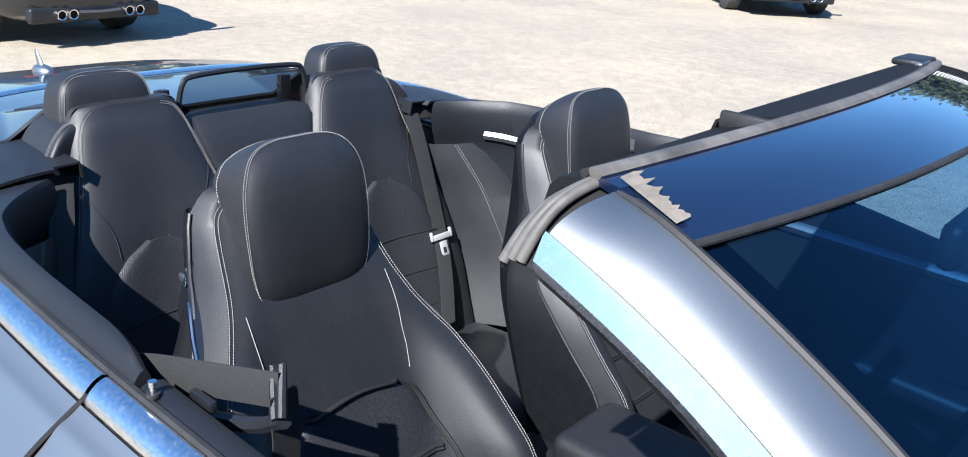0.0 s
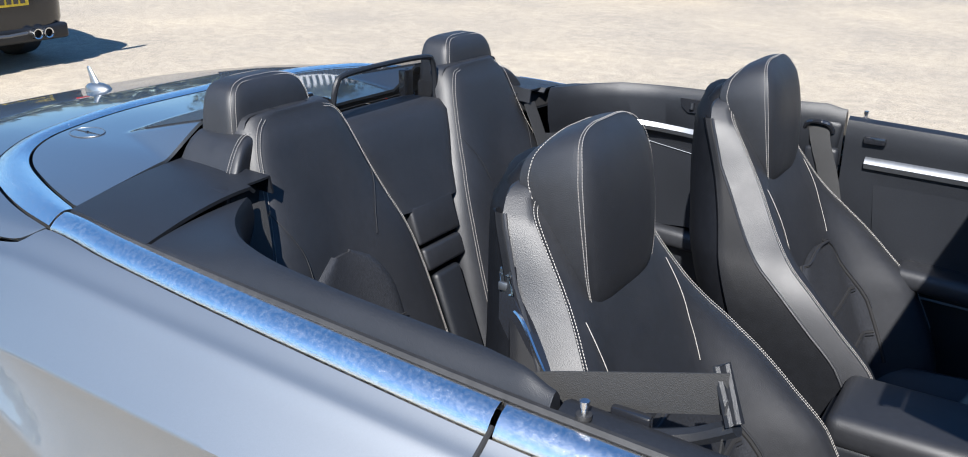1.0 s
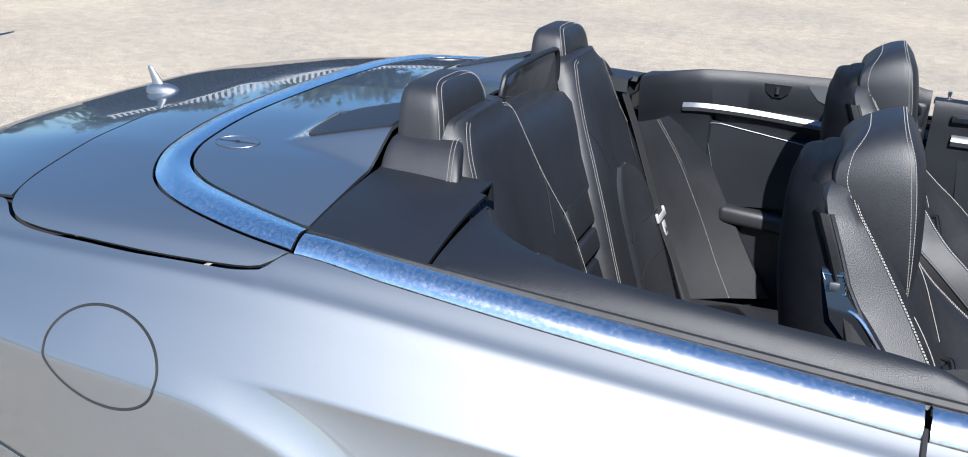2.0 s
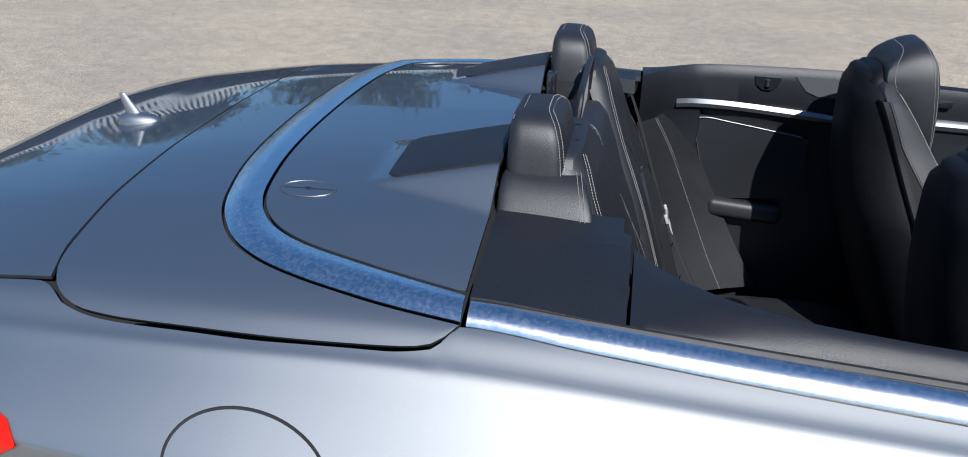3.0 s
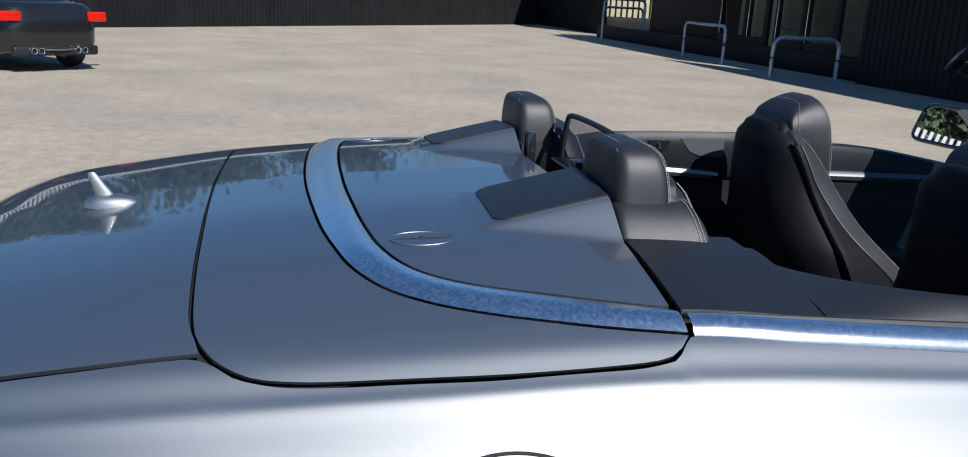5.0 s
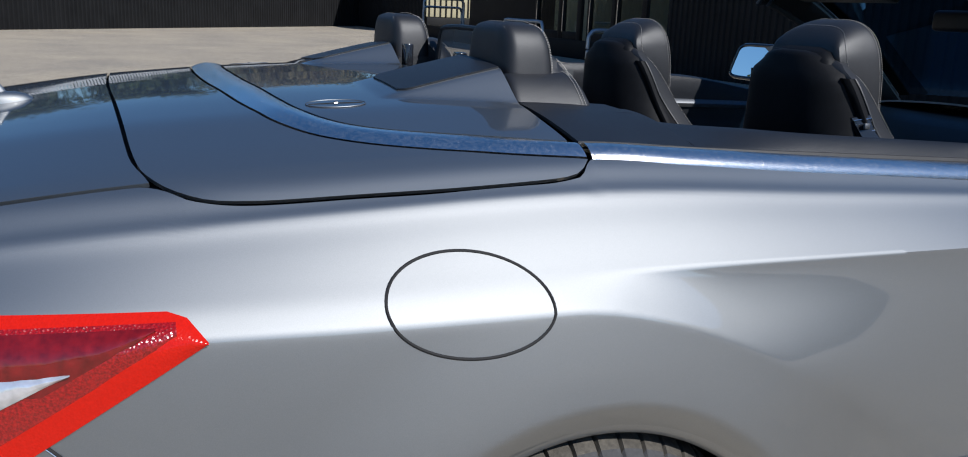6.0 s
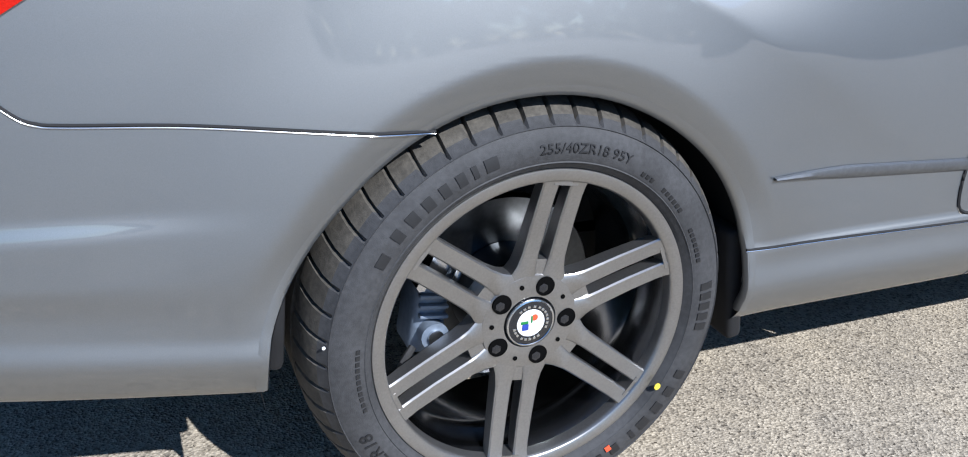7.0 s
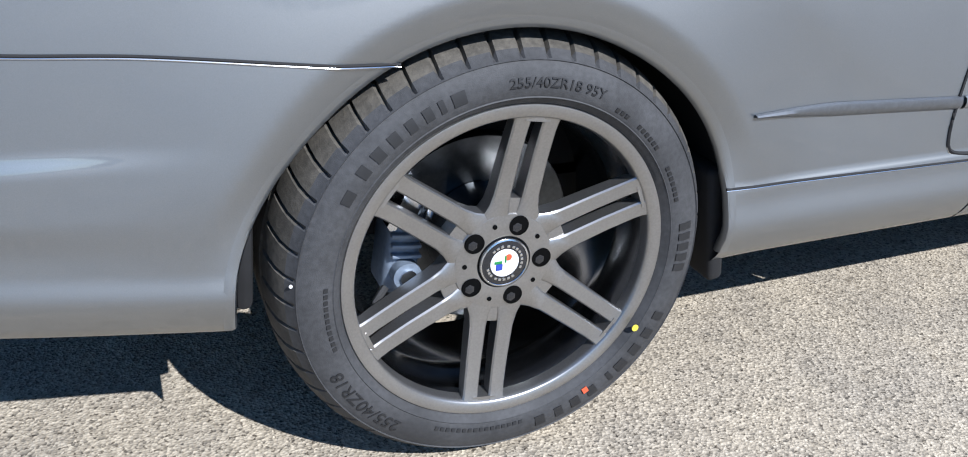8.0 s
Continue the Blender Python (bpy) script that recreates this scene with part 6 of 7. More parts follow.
def side_trim(s):
    def F(x, y, z):
        return Vector((x, s * y, z))
    tr = new("side_trim")
    tr.parent = car
    tagged(tr, "black soft plastic cabin side trim")
    # rear corner cover
    rows = []
    for i in range(13):
        x = 0.047 + 0.20 * i / 12
        yo = interp(x, BELT) - 0.044
        yi = 0.405 + 0.06 * i / 12
        rows.append([F(x, yo + 0.004, top_z(x, yo) - 0.012)] + [F(x, yo + (yi - yo) * k / 10, top_z(x, yo) + 0.006 + 0.034 * math.sin(math.pi / 2 * k / 10)) for k in range(11)] + [F(x, yi - 0.01, top_z(x, yo) + 0.03)])
    part("corner_cover", sheet(rows, 0.006), PLASTIC, tr, "grained black corner cover")
    # raised shelf along the seat side of the cover
    rows = []
    for i in range(15):
        x = 0.050 + 0.185 * i / 14
        yl = 0.468 + 0.045 * i / 14
        yi = 0.425 - 0.012 * i / 14
        zb = top_z(x, interp(x, BELT) - 0.044) + 0.030
        rows.append([F(x, yl + 0.003, zb - 0.006), F(x, yl, zb + 0.003), F(x, yl - 0.006, zb + 0.006), F(x, (yl + yi) / 2, zb + 0.010), F(x, yi, zb + 0.012), F(x, yi - 0.006, zb - 0.02)])
    part("cover_shelf", sheet(rows, 0.004), PLASTIC, tr, "smooth black upper shelf of the corner cover")
    # padded rail
    rows = []
    for i in range(61):
        x = 0.252 + 0.675 * i / 60
        yo = interp(x, BELT) - 0.046
        yi = interp(x, RAIL_IN)
        end = 1 - ramp(0.88, 0.927, x) * 0.35
        zb = top_z(x, yo)
        zt = zb + (0.012 + 0.06 * (x - 0.25) if s > 0 else 0.0)
        lift = (0.030 - 0.008 * ramp(0.40, 0.26, x)) * end
        row = [F(x, yo + 0.006, zb - 0.006), F(x, yo, zt + 0.004)]
        row += [F(x, yo + (yi - yo) * k / 10, zt + 0.004 + lift * math.sin(math.pi / 2 * k / 10) ** 0.8) for k in range(1, 11)]
        row += [F(x, yi - 0.008, zt + lift - 0.006), F(x, yi - 0.012, zt + lift - 0.03), F(x, yi - 0.006, zb - 0.045)]
        wall = max(yi, 0.640) if x > 0.42 else yi
        row += [F(x, wall, zb - 0.056), F(x, wall + 0.010, 0.93), F(x, wall + 0.016, 0.80), F(x, wall + 0.022, 0.45), F(x, wall + 0.022, 0.30)]
        rows.append(row)
    part("padded_rail", sheet(rows), PLASTIC, tr)
    rows[-1] = rows[-1][:15]
    bm = bmesh.new()
    bm.faces.new([bm.verts.new(p) for p in rows[-1][:15]])
    part("rail_end", bm, PLASTIC, tr)
    # weather strip along the bright trim
    part("weather_strip", tube([F(0.05 + 1.55 * i / 60, interp(0.05 + 1.55 * i / 60, BELT) - 0.0445, top_z(0.05 + 1.55 * i / 60, 0.675) + 0.004) for i in range(61)], 0.006, 6), RUBBER, tr)
    # belt outlet beside the rear seat
    loops = []
    for x, g in ((0.13, 0.90), (0.14, 1.0), (0.170, 1.0), (0.206, 1.0), (0.216, 0.93)):
        loops.append([F(x + 0.43 * a, 0.452 + a * g, 1.034 + 0.10 * a + b * g) for a, b in squircle(0.062, 0.028, 6, 40)])
    gd = part("belt_outlet", loft(loops), PLASTIC, tr)
    # solid dark plug stands in for the shade inside the outlet
    part("outlet_mouth", loft([[F(x + 0.43 * a, 0.452 + a, 1.032 + 0.10 * a + b) for a, b in squircle(0.050, 0.018, 6, 40)] for x in (0.205, 0.219)]), DARK, gd)
    # rear belt: webbing down the seat side with its tongue
    ty = 0.428 if s > 0 else 0.510
    pts = [F(0.225, 0.418, 1.034), F(0.258, 0.424, 0.95), F(0.300, 0.428, 0.83), F(0.342, ty, 0.715), F(0.395, 0.402, 0.62), F(0.45, 0.362, 0.525)]
    if s < 0:
        pts = [F(0.232, 0.452, 1.030), F(0.262, 0.470, 0.96), F(0.300, 0.500, 0.84), F(0.345, ty, 0.715), F(0.40, 0.530, 0.58), F(0.46, 0.545, 0.46)]
    rows = []
    for p in resample(pts, 40):
        rows.append([p + Vector((0.004, -0.023 * s, 0)), p + Vector((0.0055, 0, 0)), p + Vector((0.004, 0.023 * s, 0.0))])
    belt = part("rear_belt", sheet(rows, 0.0016), WEB, tr, "dark grey rear seat belt webbing")
    tg = part("belt_tongue", box((0.006, 0.068, 0.016), pose(0.347, s * ty, 0.722, 0, -20, 0), 0.003), TONGUE, belt, "bright steel belt tongue")
    part("tongue_plate", box((0.004, 0.024, 0.040), pose(0.360, s * ty, 0.692, 0, -20, 0), 0.003), TONGUE, tg)
    # dark block in place of the shaded slot
    part("tongue_slot", box((0.005, 0.011, 0.016), pose(0.362, s * ty, 0.688, 0, -20, 0), 0.002), DARK, tg)
    for d in (-1, 1):
        part("tongue_wing", box((0.008, 0.008, 0.026), pose(0.345, s * ty + d * 0.033, 0.727, 0, -20, 0), 0.003), TONGUE, tg)
    # side wall behind the door: panel lines, bright strip, catch, loudspeaker, pocket, rest
    if s > 0:
        rows = []
        for i in range(21):
            x = 0.345 + 0.42 * i / 20
            zc, h = 0.976 - 0.030 * i / 20, 0.0135 - 0.004 * ramp(0.70, 0.765, x)
            d = min(0.0, interp(x, RAIL_IN) - 0.014 - 0.624)
            rows.append([F(x, 0.645 + d, zc + h), F(x, 0.630 + d, zc + h * 0.8), F(x, 0.624 + d, zc), F(x, 0.628 + d, zc - h * 0.8), F(x, 0.645 + d, zc - h)])
        part("bright_strip", sheet(rows), SATIN, tr, "satin silver strip")
        pk = part("pocket_panel", loft([[F(x, y, z) for x, z in ((0.385, 0.925), (0.42, 0.932), (0.66, 0.900), (0.70, 0.885), (0.70, 0.72), (0.47, 0.70), (0.44, 0.715))] for y in (0.652, 0.637)]), PLASTIC, tr)
        part("pocket_edge", tube(resample([F(0.455, 0.634, 0.715), F(0.405, 0.634, 0.90), F(0.425, 0.634, 0.926), F(0.50, 0.634, 0.918), F(0.68, 0.634, 0.892)], 40), 0.0012, 6), SATIN, pk)
        part("side_rest", box((0.20, 0.07, 0.05), pose(0.56, s * 0.648, 0.675, 0, 4, 0), 0.016, 3), LEATHER, tr)
        part("panel_joint", tube(resample([F(0.30, 0.640, 1.00), F(0.335, 0.640, 0.96), F(0.375, 0.642, 0.82), F(0.43, 0.644, 0.60), F(0.45, 0.648, 0.45)], 30), 0.0022, 5), DARK, tr)
        part("rail_joint", tube([F(0.26 + 0.5 * i / 20, 0.636, 0.996 - 0.008 * i / 20) for i in range(21)], 0.0025, 5), DARK, tr)
        catch = part("seat_catch", loft([[F(x, 0.626 - d, z) for x, z in ((0.538, 1.048), (0.604, 1.047), (0.599, 1.027), (0.582, 1.014), (0.560, 1.014), (0.543, 1.027))] for d in (-0.01, 0.004)]), GLOSS, tr)
        part("catch_grip", tube([F(0.571, 0.620, 1.040), F(0.571, 0.618, 1.024)], 0.006, 10), PLASTIC, catch)
        part("speaker_grille", loft([[F(x, 0.632 - d, z) for x, z in ((0.640, 1.052), (0.775, 1.050), (0.775, 1.000), (0.700, 1.004), (0.670, 1.016))] for d in (-0.01, 0.003)]), MESHNET, tr, "dark fine loudspeaker grille")


side_trim(-1)
side_trim(1)


def doors(s):
    def F(x, y, z):
        return Vector((x, s * y, z))
    d = new("door_lining")
    d.parent = car
    tagged(d, "black door lining with a satin silver strip")
    rows = []
    for i in range(31):
        x = 0.935 + 1.02 * i / 30
        yo = interp(x, BELT) - 0.046
        zt = top_z(x, yo) + (0.052 * ramp(1.75, 1.15, x) if s > 0 else 0.0)
        rows.append([F(x, yo + 0.006, zt - 0.008), F(x, yo - 0.001, zt + 0.005), F(x, yo - 0.02, zt + 0.012), F(x, 0.640, zt + 0.006), F(x, 0.634, zt - 0.012), F(x, 0.636, zt - 0.05), F(x, 0.645, 0.80), F(x, 0.66, 0.60), F(x, 0.66, 0.33)])
    part("lining", sheet(rows, 0.004), PLASTIC, d)
    part("shut_face", box((0.012, 0.09, 0.54), pose(0.928, s * 0.715, 0.63), 0.004), DARK, d)
    up = 0.046 if s > 0 else 0.0
    pin = part("lock_pin", merged(tube([F(0.966, 0.672, 0.985 + up), F(0.966, 0.672, 1.012 + up)], 0.0042, 12)), STEEL, d, "bright steel lock pin")
    part("pin_collar", tube([F(0.966, 0.672, 0.996 + up), F(0.966, 0.672, 1.001 + up)], 0.009, 14), RUBBER, pin)
    part("pin_head", tube([F(0.966, 0.672, 1.010 + up), F(0.966, 0.672, 1.017 + up)], 0.0055, 12), STEEL, pin)
    part("window_switch", box((0.048, 0.012, 0.018), pose(1.001, s * 0.626, 0.985 + up * 0.5), 0.004), GLOSS, d)
    rows = []
    for i in range(21):
        x = 0.985 + 0.85 * i / 20
        zc, h = 0.953 - 0.02 * i / 20, 0.015
        rows.append([F(x, 0.640, zc + h), F(x, 0.628, zc + h * 0.6), F(x, 0.624, zc), F(x, 0.628, zc - h * 0.8), F(x, 0.640, zc - h)])
    part("bright_strip", sheet(rows), SATIN, d, "satin silver strip")
    part("lining_pocket", loft([[F(x, y, z) for x, z in ((1.01, 0.905), (1.75, 0.89), (1.75, 0.72), (1.08, 0.72), (1.03, 0.74))] for y in (0.652, 0.640)]), PLASTIC, d)
    part("door_armrest", box((0.62, 0.09, 0.05), pose(1.40, s * 0.615, 0.70, 0, 3, 0), 0.018, 3), LEATHER, d)
    part("door_rest_joint", tube([F(1.0, 0.640, 0.66), F(1.8, 0.640, 0.63)], 0.003, 6), SATIN, d)
    # belt feeder arm by the front seat
    b = new("front_belt")
    b.parent = car
    tagged(b, "dark ribbed seat belt through a feeder arm")
    if s < 0:
        pts = [F(0.86, 0.640, 0.975), F(0.90, 0.628, 0.985), F(0.96, 0.616, 0.998), F(1.03, 0.597, 1.010), F(1.088, 0.578, 1.018)]
        rows = [[p + Vector((0, 0, 0.025)), p + Vector((0, 0.0015 * s, 0)), p + Vector((0.004, -0.002 * s, -0.025))] for p in resample(pts, 24)]
        part("webbing", sheet(rows, 0.002), WEB, b)
        part("feeder_loop", tube([F(x, y, z) for x, y, z in ((1.072, 0.572, 1.044), (1.078, 0.566, 1.046), (1.106, 0.585, 0.992), (1.098, 0.592, 0.990))], 0.006, 8, True), PLASTIC, b)
        arm = [F(0.87, 0.625, 0.925), F(0.96, 0.605, 0.935), F(1.05, 0.585, 0.955), F(1.103, 0.582, 0.985)]
        part("feeder_arm", tube(resample(arm, 16), 0.011, 8), PLASTIC, b)
        rows = [[p + Vector((-0.004, -0.022 * s, 0)), p + Vector((0, 0, 0)), p + Vector((0.004, 0.022 * s, 0))] for p in resample([F(1.090, 0.572, 1.015), F(1.085, 0.566, 0.90), F(1.07, 0.575, 0.75), F(1.03, 0.590, 0.55), F(0.99, 0.60, 0.42)], 20)]
        part("hanging_webbing", sheet(rows, 0.002), WEB, b)
    else:
        rows = [[p + Vector((-0.023, 0, 0)), p + Vector((0, -0.002 * s, 0)), p + Vector((0.023, 0, 0))] for p in resample([F(0.874, 0.640, 1.020), F(0.885, 0.632, 0.98), F(0.915, 0.626, 0.90), F(0.95, 0.61, 0.75), F(0.97, 0.60, 0.45)], 20)]
        part("webbing", sheet(rows, 0.002), WEB, b)
        g = part("belt_guide", box((0.095, 0.040, 0.075), pose(0.876, s * 0.662, 1.005, 0, 8, 0), 0.014, 3), PLASTIC, b)
        # dark block gives the shade of the guide's opening
        part("guide_slot", box((0.060, 0.012, 0.028), pose(0.874, s * 0.643, 1.017, 0, 8, 0), 0.005), DARK, g)
        part("guide_bar", tube(resample([F(0.842, 0.640, 1.015), F(0.855, 0.632, 1.032), F(0.895, 0.632, 1.030), F(0.906, 0.640, 1.010)], 16), 0.006, 8), GLOSS, g)
        part("buckle", box((0.05, 0.02, 0.03), pose(0.935, s * 0.60, 0.83, 0, 20, 0), 0.006), GLOSS, b)
    part("belt_reel_cover", box((0.08, 0.03, 0.10), pose(0.885, s * 0.650, 0.925), 0.012, 3), PLASTIC, b)


doors(-1)
doors(1)


def console_and_dash():
    c = new("centre_console")
    c.parent = car
    tagged(c, "black centre console with a leather armrest lid")
    part("console_body", box((0.90, 0.20, 0.28), pose(1.40, 0.0, 0.44), 0.025, 3), PLASTIC, c)
    part("armrest_box", box((0.34, 0.17, 0.10), pose(1.275, 0.045, 0.60), 0.012, 3), PLASTIC, c)
    part("armrest_lid", box((0.37, 0.18, 0.062), pose(1.285, 0.045, 0.670), 0.022, 4), LEATHER, c)
    part("lid_hinge", tube([(1.098, -0.025, 0.640), (1.098, 0.115, 0.640)], 0.016, 12), PLASTIC, c)
    d = new("dashboard")
    d.parent = car
    tagged(d, "black dashboard under the windscreen")
    loops = []
    for y in [-0.66 + 1.32 * i / 16 for i in range(17)]:
        loops.append([Vector((x, y, z)) for x, z in ((1.72, 0.62), (1.66, 0.74), (1.68, 0.86), (1.76, 0.935 + 0.015 * math.exp(-((y + 0.36) / 0.18) ** 4)), (1.95, 0.955), (2.20, 0.945), (2.20, 0.62))])
    part("dash_pad", loft(loops), PLASTIC, d)
    part("firewall", box((0.05, 1.34, 0.65), pose(2.18, 0, 0.60), 0.01), DARK, d)


console_and_dash()


# ---- windscreen ----
PILLAR_OUT = [(1.376, 0.535, 1.292), (1.443, 0.548, 1.311), (1.55, 0.555, 1.272), (1.665, 0.567, 1.218), (1.90, 0.612, 1.095), (2.13, 0.672, 0.975)]
PILLAR_GLASS = [(1.420, 0.478, 1.352), (1.466, 0.489, 1.353), (1.556, 0.507, 1.331), (1.743, 0.517, 1.233), (1.95, 0.560, 1.115), (2.16, 0.615, 0.985)]


def windscreen():
    w = new("windscreen")
    w.parent = car
    tagged(w, "windscreen with silver pillars and a gloss black header")

    def bow(y):
        return 1 - (y / 0.5) ** 2
    # pane
    right = resample([Vector((x, -y, z)) for x, y, z in PILLAR_GLASS[2:]], 25)
    rows = []
    for p in right:
        rows.append([Vector((p.x + 0.085 * (1 - v * v), v * -p.y, p.z + 0.020 * (1 - v * v))) for v in [k / 12 - 1 for k in range(25)]])
    part("pane", sheet(rows), GLASS, w, "blue-tinted windscreen glass")
    # gloss header cover, its rear seal and trim inside
    def header(x0, x1, z0, z1, n, ys=0.49, lift=0.0, dx=0.085):
        out = []
        for k in range(41):
            v = k / 20 - 1
            b = 1 - v * v
            out.append([Vector((x0 + (x1 - x0) * i / n + dx * b * (0.72 + 0.28 * i / n), v * (ys + (0.507 - ys) * i / n), z0 + (z1 - z0) * i / n + 0.018 * b + lift * math.sin(math.pi * i / n))) for i in range(n + 1)])
        return out
    cover = header(1.445, 1.556, 1.362, 1.334, 8, 0.488, 0.004)
    part("header_cover", sheet(cover, 0.01), HEADER, w, "gloss black header cover")
    part("glass_edge_seal", tube([r[-1] + Vector((0.002, 0, 0.001)) for r in cover], 0.0042, 8), RUBBER, w)
    part("header_seal", tube([r[0] + Vector((-0.004, 0, 0.001)) for r in cover], 0.0095, 8, flat=0.6), DUSTY, w, "grey dusty header seal")
    part("header_bead", tube([r[0] + Vector((-0.016, 0, -0.002)) for r in cover], 0.0048, 8), RUBBER, w)
    # trim behind the seal, with a raised flap
    rows = [[Vector((1.385, r[0].y, 1.315)), Vector((1.392, r[0].y, 1.340)), Vector((1.402, r[0].y, 1.350)), Vector((r[0].x - 0.02, r[0].y, r[0].z - 0.007)), r[0] + Vector((-0.004, 0, -0.008))] for r in cover]
    part("header_trim", sheet(rows, 0.010), HEADLINING, w)
    rows = []
    for r in cover[12:38]:
        y, e = r[0].y, r[0].x - 0.020
        rows.append([Vector((1.395, y, 1.346)), Vector((1.399, y, 1.359)), Vector((1.408, y, 1.364)), Vector(((1.408 + e) / 2, y, 1.367 + 0.004)), Vector((e, y, r[0].z + 0.001)), Vector((e + 0.002, y, r[0].z - 0.006))])
    visor = part("header_flap", sheet(rows, 0.004), HEADLINING, w, "black header lining flap")
    part("visor_edge", box((0.070, 0.010, 0.022), pose(1.440, cover[12][0].y, 1.362), 0.004), RUBBER, visor)
    part("latch_block", box((0.05, 0.08, 0.012), pose(1.424, 0.42, 1.371), 0.005), PLASTIC, visor)
    part("latch_slot", box((0.012, 0.05, 0.006), pose(1.446, 0.395, 1.372), 0.002), SATIN, visor)
    part("inner_visor", box((0.14, 0.36, 0.02), pose(1.46, 0.30, 1.315, 0, 12, 0), 0.008), PLASTIC, w)
    part("inner_visor", box((0.14, 0.36, 0.02), pose(1.46, -0.30, 1.315, 0, 12, 0), 0.008), PLASTIC, w)
    for s in (-1, 1):
        out = resample([Vector((x, s * y, z)) for x, y, z in PILLAR_OUT[1:]], 30)
        gl = resample([Vector((x, s * y, z)) for x, y, z in PILLAR_GLASS[1:]], 30)
        rows = []
        for a, b in zip(out, gl):
            q = a.lerp(b, 0.10) + Vector((0.005, s * 0.016, 0.011))
            rows.append([q + Vector((0, s * -0.004, -0.02)), q] + [q.lerp(b, k / 8) + Vector((0, s * 0.005, 0.006)) * math.sin(math.pi * (k / 8) ** 0.8) for k in range(1, 8)] + [b, b + Vector((-0.006, -s * 0.004, -0.02))])
        pil = part("pillar", sheet(rows), PAINT, w, "silver-grey windscreen pillar")
        rows = []
        for a, b in zip(out, gl):
            q = a.lerp(b, 0.10) + Vector((0.005, s * 0.016, 0.011))
            a = a + Vector((0.004, s * 0.013, 0.009))
            rows.append([a + Vector((0, -s * 0.004, -0.012)), a, a.lerp(q, 0.3) + Vector((0, s * 0.004, 0.003)), a.lerp(q, 0.85) + Vector((0, s * 0.004, 0.004)), q + Vector((0, 0, -0.002))])
        part("pillar_strip", sheet([[p + Vector((0, s * 0.012, -0.016)) if i < 2 else p for i, p in enumerate(r)] for r in rows]), CHROME, pil, "polished aluminium pillar strip")
        part("pillar_seal", tube([a + Vector((-0.012, -s * 0.010, -0.026)) for a in out], 0.013, 8), RUBBER, pil)
        part("pillar_lining", sheet([[a + Vector((-0.012, -s * 0.010, -0.026)), a.lerp(b, 0.5) + Vector((-0.02, -s * 0.02, -0.035)), b + Vector((-0.012, -s * 0.022, -0.030)), b + Vector((0.002, -s * 0.010, -0.020))] for a, b in zip(out, gl)]), DARK, pil)
        part("glass_edge", tube([b + Vector((0.004, 0, 0.001)) for b in gl], 0.004, 6), RUBBER, pil)
        part("glass_border", sheet([[b + Vector((0.0, -s * 0.002, -0.0045)), b + Vector((0.006, -s * 0.020, -0.0025)), b + Vector((0.011, -s * 0.036, -0.0005))] for b in gl[3:]], 0.001), DEADBLACK, pil, "dark printed border of the glass")
        # rounded rubber corner where the roof frame meets
        for off, r, drop in ((-0.006, 0.0055, 0.006), (0.004, 0.0055, 0.001), (0.014, 0.0055, 0.0)):
            path = []
            for k in range(13):
                u = k / 12
                path.append(Vector((1.400 + off, s * 0.548, 1.286 - drop)).lerp(Vector((1.436 + off * 0.6, s * 0.476, 1.356 - drop)), u) + Vector((0.0, s * 0.012, 0.014)) * math.sin(math.pi * u))
            part("corner_seal", tube(path, r, 10), DUSTY, pil, "grey dusty ribbed rubber corner seal")
        rows = []
        for k in range(9):
            u = k / 8
            p = Vector((1.395, s * 0.544, 1.280)).lerp(Vector((1.436, s * 0.474, 1.350)), u) + Vector((0.0, s * 0.010, 0.012)) * math.sin(math.pi * u)
            rows.append([p + Vector((-0.008, 0, -0.010)), p, p + Vector((0.03, 0, 0))])
        part("corner_backing", sheet(rows, 0.004), DARK, pil)
    # torn film at the header's end
    rnd = random.Random(5)
    edge_a = [Vector((1.466 + 0.070 * k / 22, -0.4855 - 0.015 * k / 22, 1.3655 - 0.020 * k / 22)) for k in range(23)]
    rows = [[a, a + Vector((0.004, 0.006 + (0.026 if k % 4 == 1 else 0.011) * rnd.uniform(0.4, 1.0), 0.0035))] for k, a in enumerate(edge_a)]
    part("torn_film", sheet(rows), TRIMSKIN, w, "torn grey protective film")
    # inside mirror
    part("inside_mirror", box((0.03, 0.22, 0.06), pose(1.66, 0, 1.25), 0.014, 3), PLASTIC, w)


windscreen()


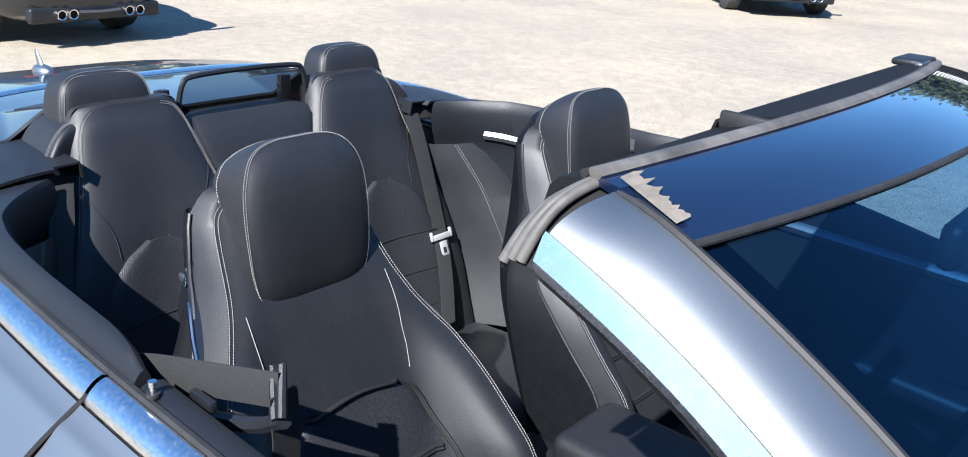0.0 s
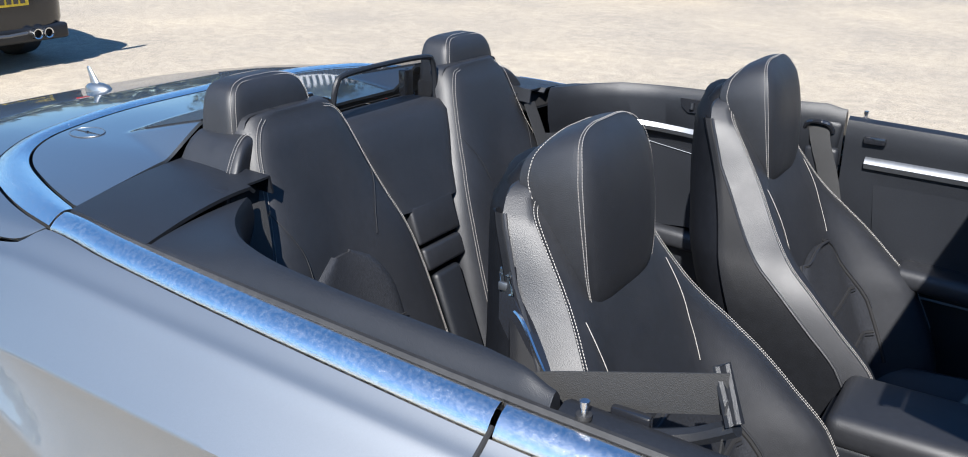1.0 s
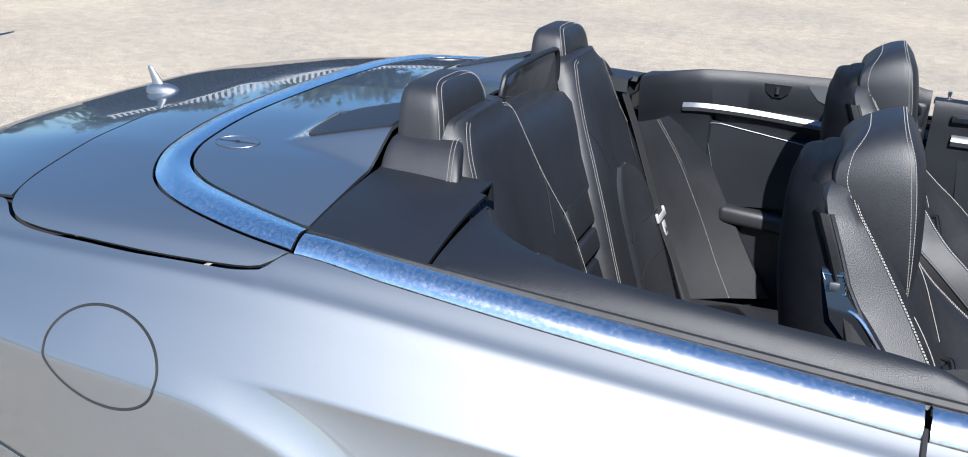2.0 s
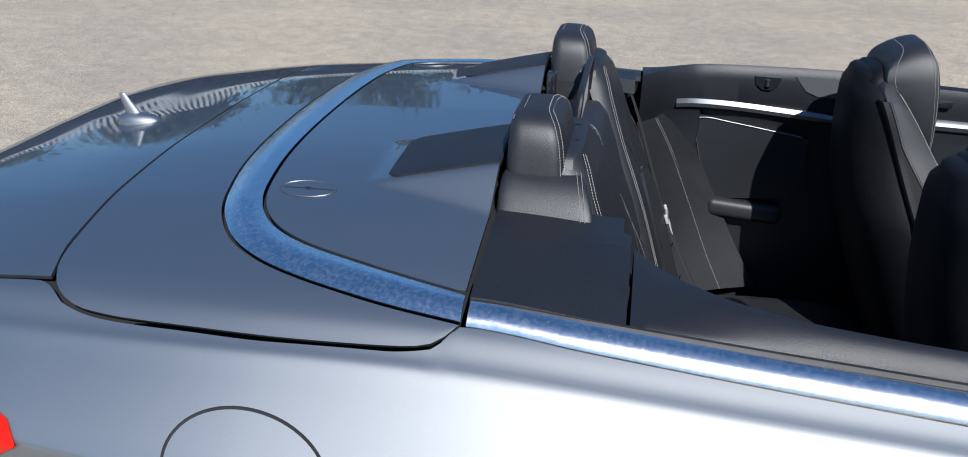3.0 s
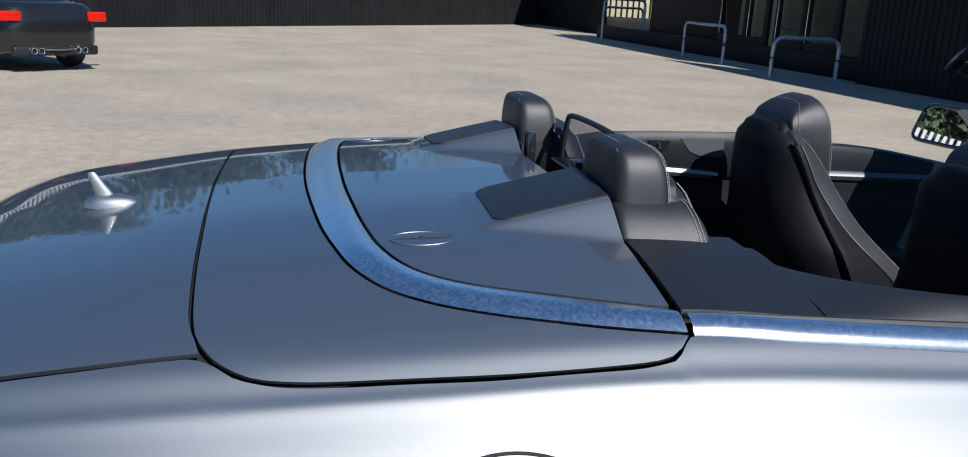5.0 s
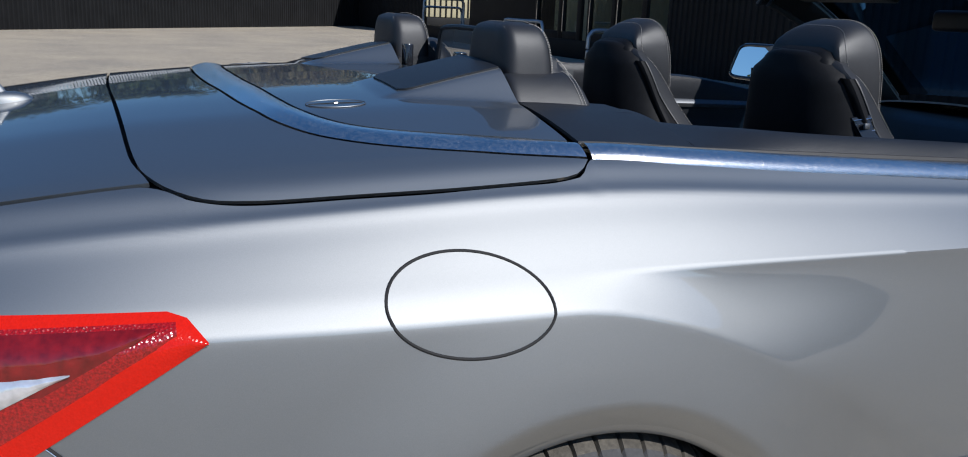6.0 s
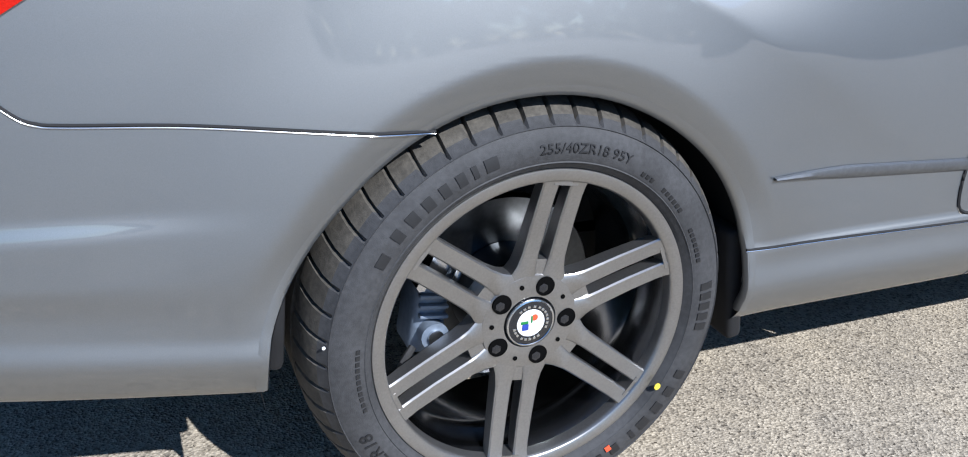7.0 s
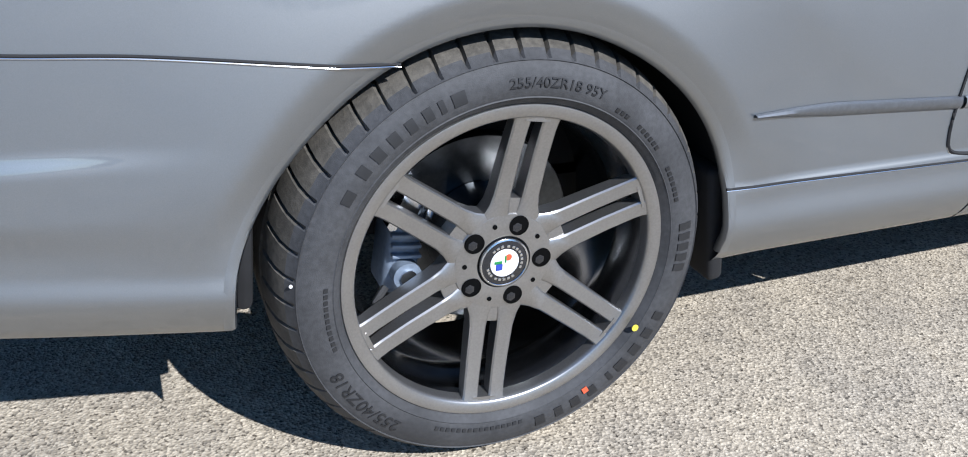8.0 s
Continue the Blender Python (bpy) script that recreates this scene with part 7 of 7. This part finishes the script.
def door_mirror(s):
    loops = []
    for x, g in ((1.705, 0.94), (1.715, 1.0), (1.76, 0.98), (1.82, 0.80), (1.86, 0.45), (1.868, 0.15)):
        loops.append([Vector((x, s * (0.868 + (a - 0.25 * b) * g), 1.074 + b * g)) for a, b in squircle(0.130, 0.068, 6, 48)])
    m = part("door_mirror", loft(loops), PAINT, car, "silver-grey door mirror")
    loops = [[Vector((x - 0.10 * a + 0.19 * b, s * (0.868 + a - 0.25 * b), 1.074 + b)) for a, b in squircle(0.119, 0.057, 6, 48)] for x in (1.700, 1.694)]
    part("mirror_glass", loft(loops), MIRROR, m)
    part("mirror_rim", tube([Vector((1.698 - 0.10 * a + 0.19 * b, s * (0.868 + a - 0.25 * b), 1.074 + b)) for a, b in squircle(0.124, 0.062, 6, 48)], 0.008, 8, True), GLOSS, m, "gloss black rim")
    part("mirror_stalk", box((0.06, 0.12, 0.035), pose(1.76, s * 0.745, 1.015), 0.012, 3), PLASTIC, m)


MIRROR = material("mirror_silver", (0.92, 0.93, 0.94), 0.01, 1.0)
door_mirror(-1)
door_mirror(1)


def widen_body():
    """Sets the body's true width: what lies beyond the right-hand rail is stretched about it, the seats and wheels are only moved."""
    def wide(y):
        return y if y < -0.6 else (-0.6 + (y + 0.6) * 1.0633 if y < 0.6 else y + 0.076)
    bpy.context.view_layer.update()
    for child in car.children:
        name = child.name.split(".")[0]
        if name == "front_seat":
            continue
        if name == "wheel":
            child.location.y = wide(child.location.y)
            continue
        for ob in (child, *child.children_recursive):
            if ob.data:
                to_car = car.matrix_world.inverted() @ ob.matrix_world
                back = to_car.inverted()
                for v in ob.data.vertices:
                    p = to_car @ v.co
                    p.y = wide(p.y)
                    v.co = back @ p
                ob.data.update()


widen_body()


def flatten(root):
    """Keeps the tree at thing, part and sub-part: what lies deeper is hung from its part."""
    bpy.context.view_layer.update()
    for part_ob in root.children:
        for sub in part_ob.children:
            for deep_ob in list(sub.children_recursive):
                place = deep_ob.matrix_world.copy()
                deep_ob.parent = part_ob
                deep_ob.matrix_parent_inverse = Matrix.Identity(4)
                deep_ob.matrix_basis = part_ob.matrix_world.inverted() @ place


flatten(car)
